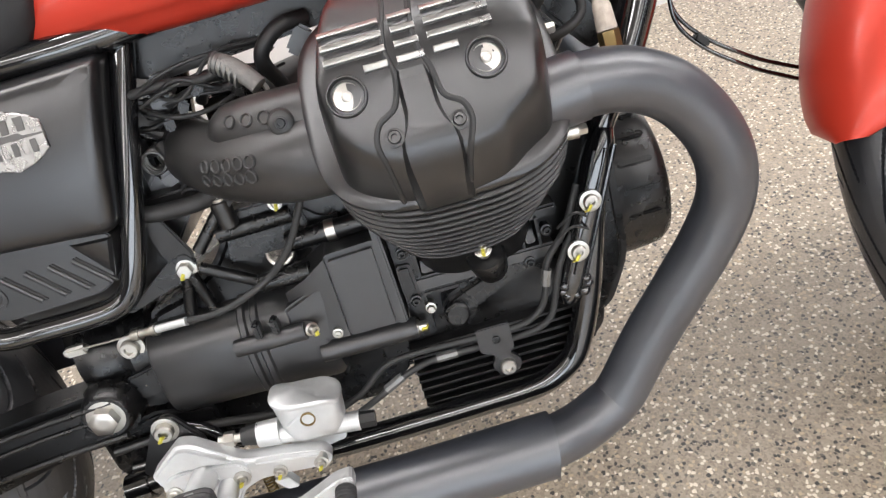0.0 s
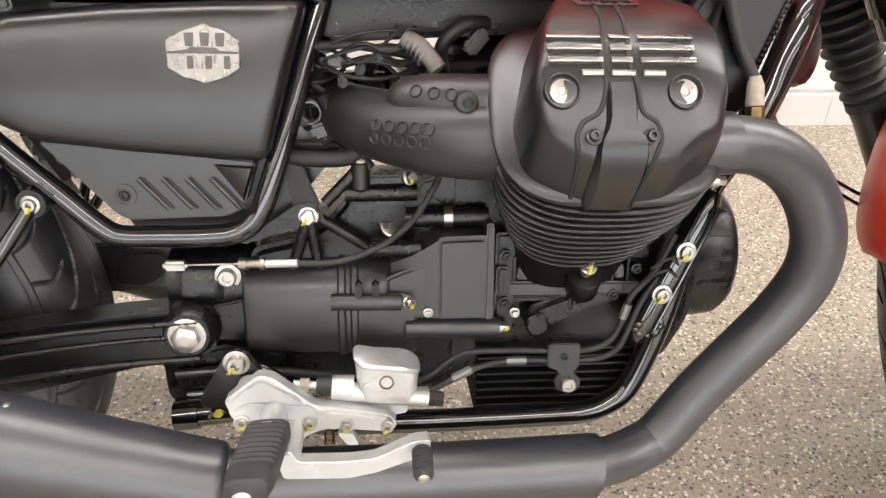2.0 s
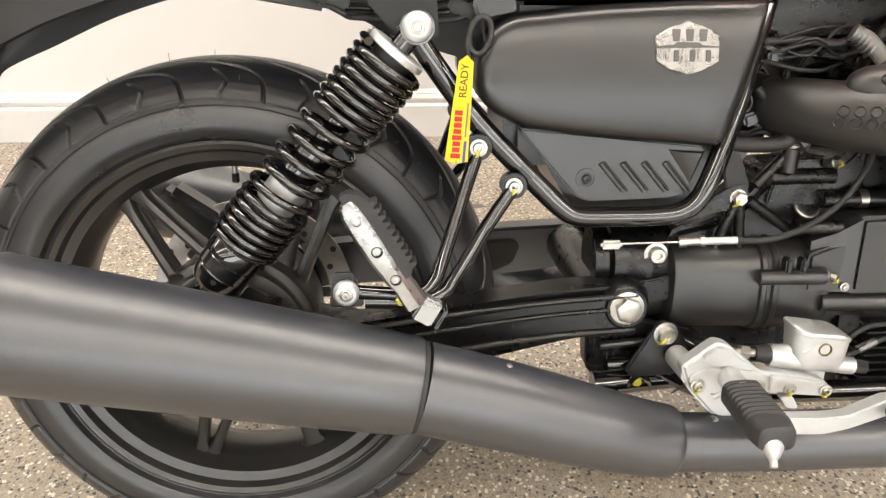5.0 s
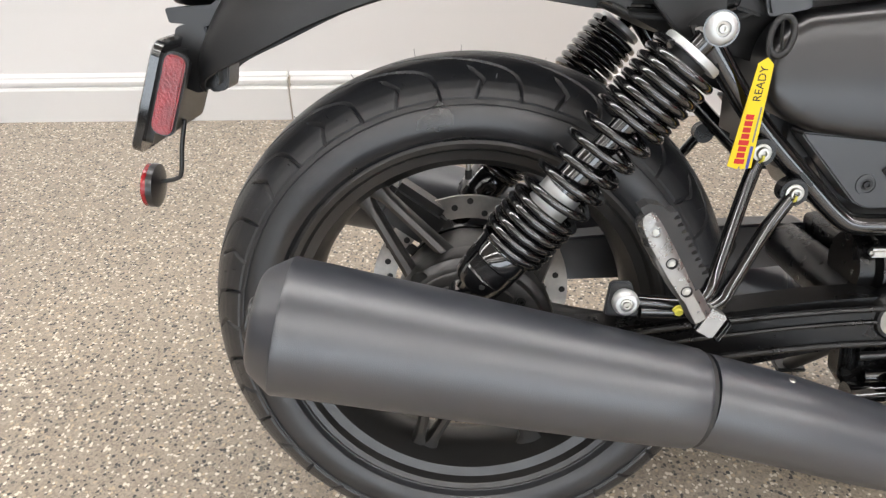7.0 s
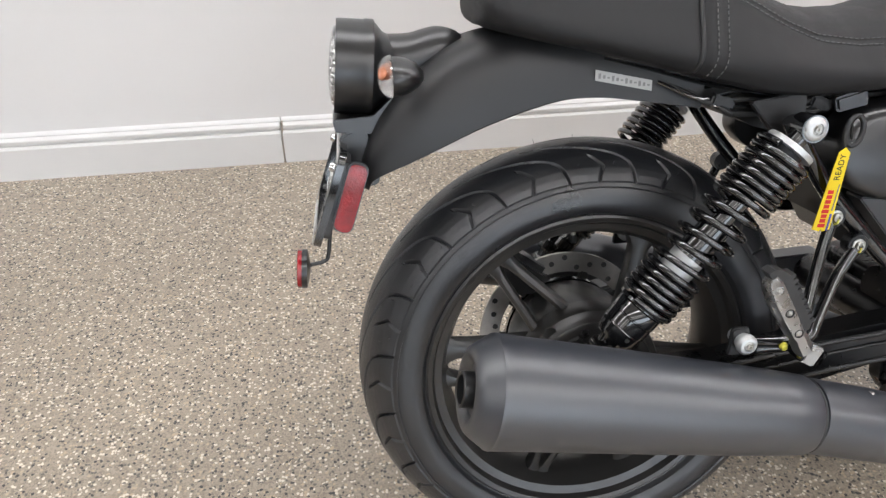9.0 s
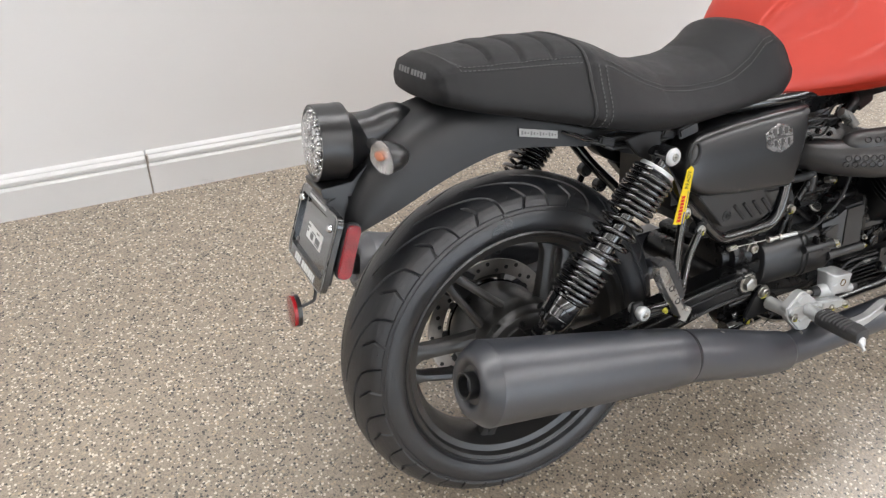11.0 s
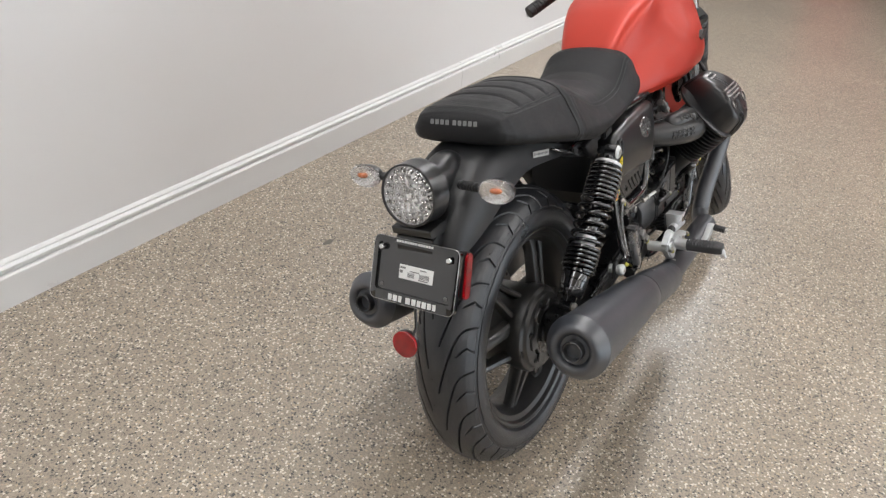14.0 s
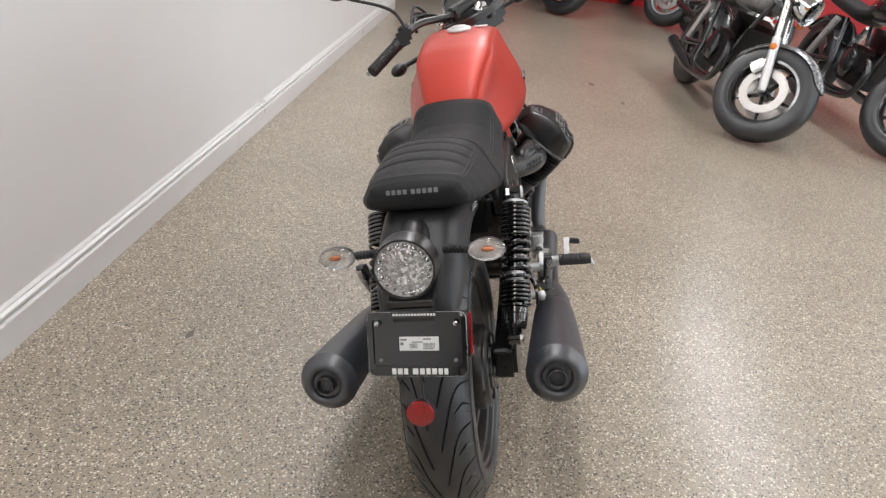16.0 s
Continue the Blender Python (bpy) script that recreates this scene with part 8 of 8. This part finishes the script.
    part("seat", skin(bmesh.new(), [superring(u, 0, w, hv, hw, 3, 28) for u, w, hv, hw in ((-0.20, 0.80, 0.08, 0.03), (-0.10, 0.79, 0.12, 0.05), (0.15, 0.76, 0.14, 0.05), (0.40, 0.73, 0.13, 0.05), (0.55, 0.76, 0.09, 0.04))]), SEAT, ob)
    eng = part("engine", block((0.78, 0, 0.42), (0.42, 0.30, 0.26), 0.03), ENGINE, ob)
    for k in range(9):
        part("cooling_fin", block((0.86, 0, 0.56 + 0.014 * k), (0.17, 0.25, 0.005), 0.002, (0, 12, 0)), FIN, eng)
    for s in (-1, 1):
        part("engine_cover", lathe([(0, 0.10), (0.02, 0.10), (0.03, 0.085), (0.032, 0.03)], (0.74, s * 0.15, 0.42), (0, s, 0), 32), SILVER if s > 0 else DARK_PAINT, eng)
        part("frame_tube", tube(spline([(1.10, s * 0.04, 0.82), (1.03, s * 0.10, 0.55), (0.98, s * 0.13, 0.30), (0.90, s * 0.14, 0.24), (0.50, s * 0.14, 0.24), (0.42, s * 0.12, 0.40), (0.30, s * 0.10, 0.68)], 5), 0.016, 12), paint if paint is DEEP_RED else DARK_PAINT, ob)
        part("exhaust_pipe", tube(spline([(0.90, s * 0.12, 0.50), (1.02, s * 0.15, 0.44), (1.03, s * 0.16, 0.32), (0.95, s * 0.17, 0.22), (0.60, s * 0.18, 0.19), (0.35, s * 0.19, 0.22), (-0.05, s * 0.20, 0.28)], 6), [0.022, 0.022, 0.022, 0.022, 0.026, 0.042, 0.045], 18), CHROME_DULL if s > 0 else DARK_PAINT, ob)
        part("swing_arm", tube([(0.42, s * 0.10, 0.38), (0.0, s * 0.11, R)], 0.024, 12), DARK_PAINT, ob)
        part("shock_absorber", tube([(0.22, s * 0.13, 0.66), (0.06, s * 0.13, 0.36)], 0.026, 14), CHROME_DULL, ob)
    part("rear_fender", fender_shell(Matrix.Identity(4), (0, 0, R), R + 0.045, 0.10, 30, 150, 0.05), paint, ob)
    part("radiator", block((1.03, 0, 0.50), (0.03, 0.22, 0.26), 0.008, (0, 14, 0)), MATTE, ob)
    return ob


parked((3.698, -1.102, 0), 184, 13, 50, SILVER, CHROME_DULL, DARK_PAINT, "silver roadster with chrome fork and amber reflectors")
parked((3.707, -2.059, 0), 184, 12, 42, DARK_PAINT, CHROME_DULL, DARK_PAINT, "black roadster in the row of parked motorcycles")
parked((6.3, -1.75, 0), 190, 12, 38, DEEP_RED, CHROME, CHROME_DULL, "deep red cruiser with much chrome")
parked((8.05, -1.2, 0), 190, 12, 40, DARK_PAINT, CHROME_DULL, CHROME_DULL, "black cruiser with bright spoked wheels at the back")
parked((7.94, 0.0, 0), 190, 12, 40, DARK_PAINT, DARK_PAINT, DARK_PAINT, "black motorcycle at the back of the showroom")
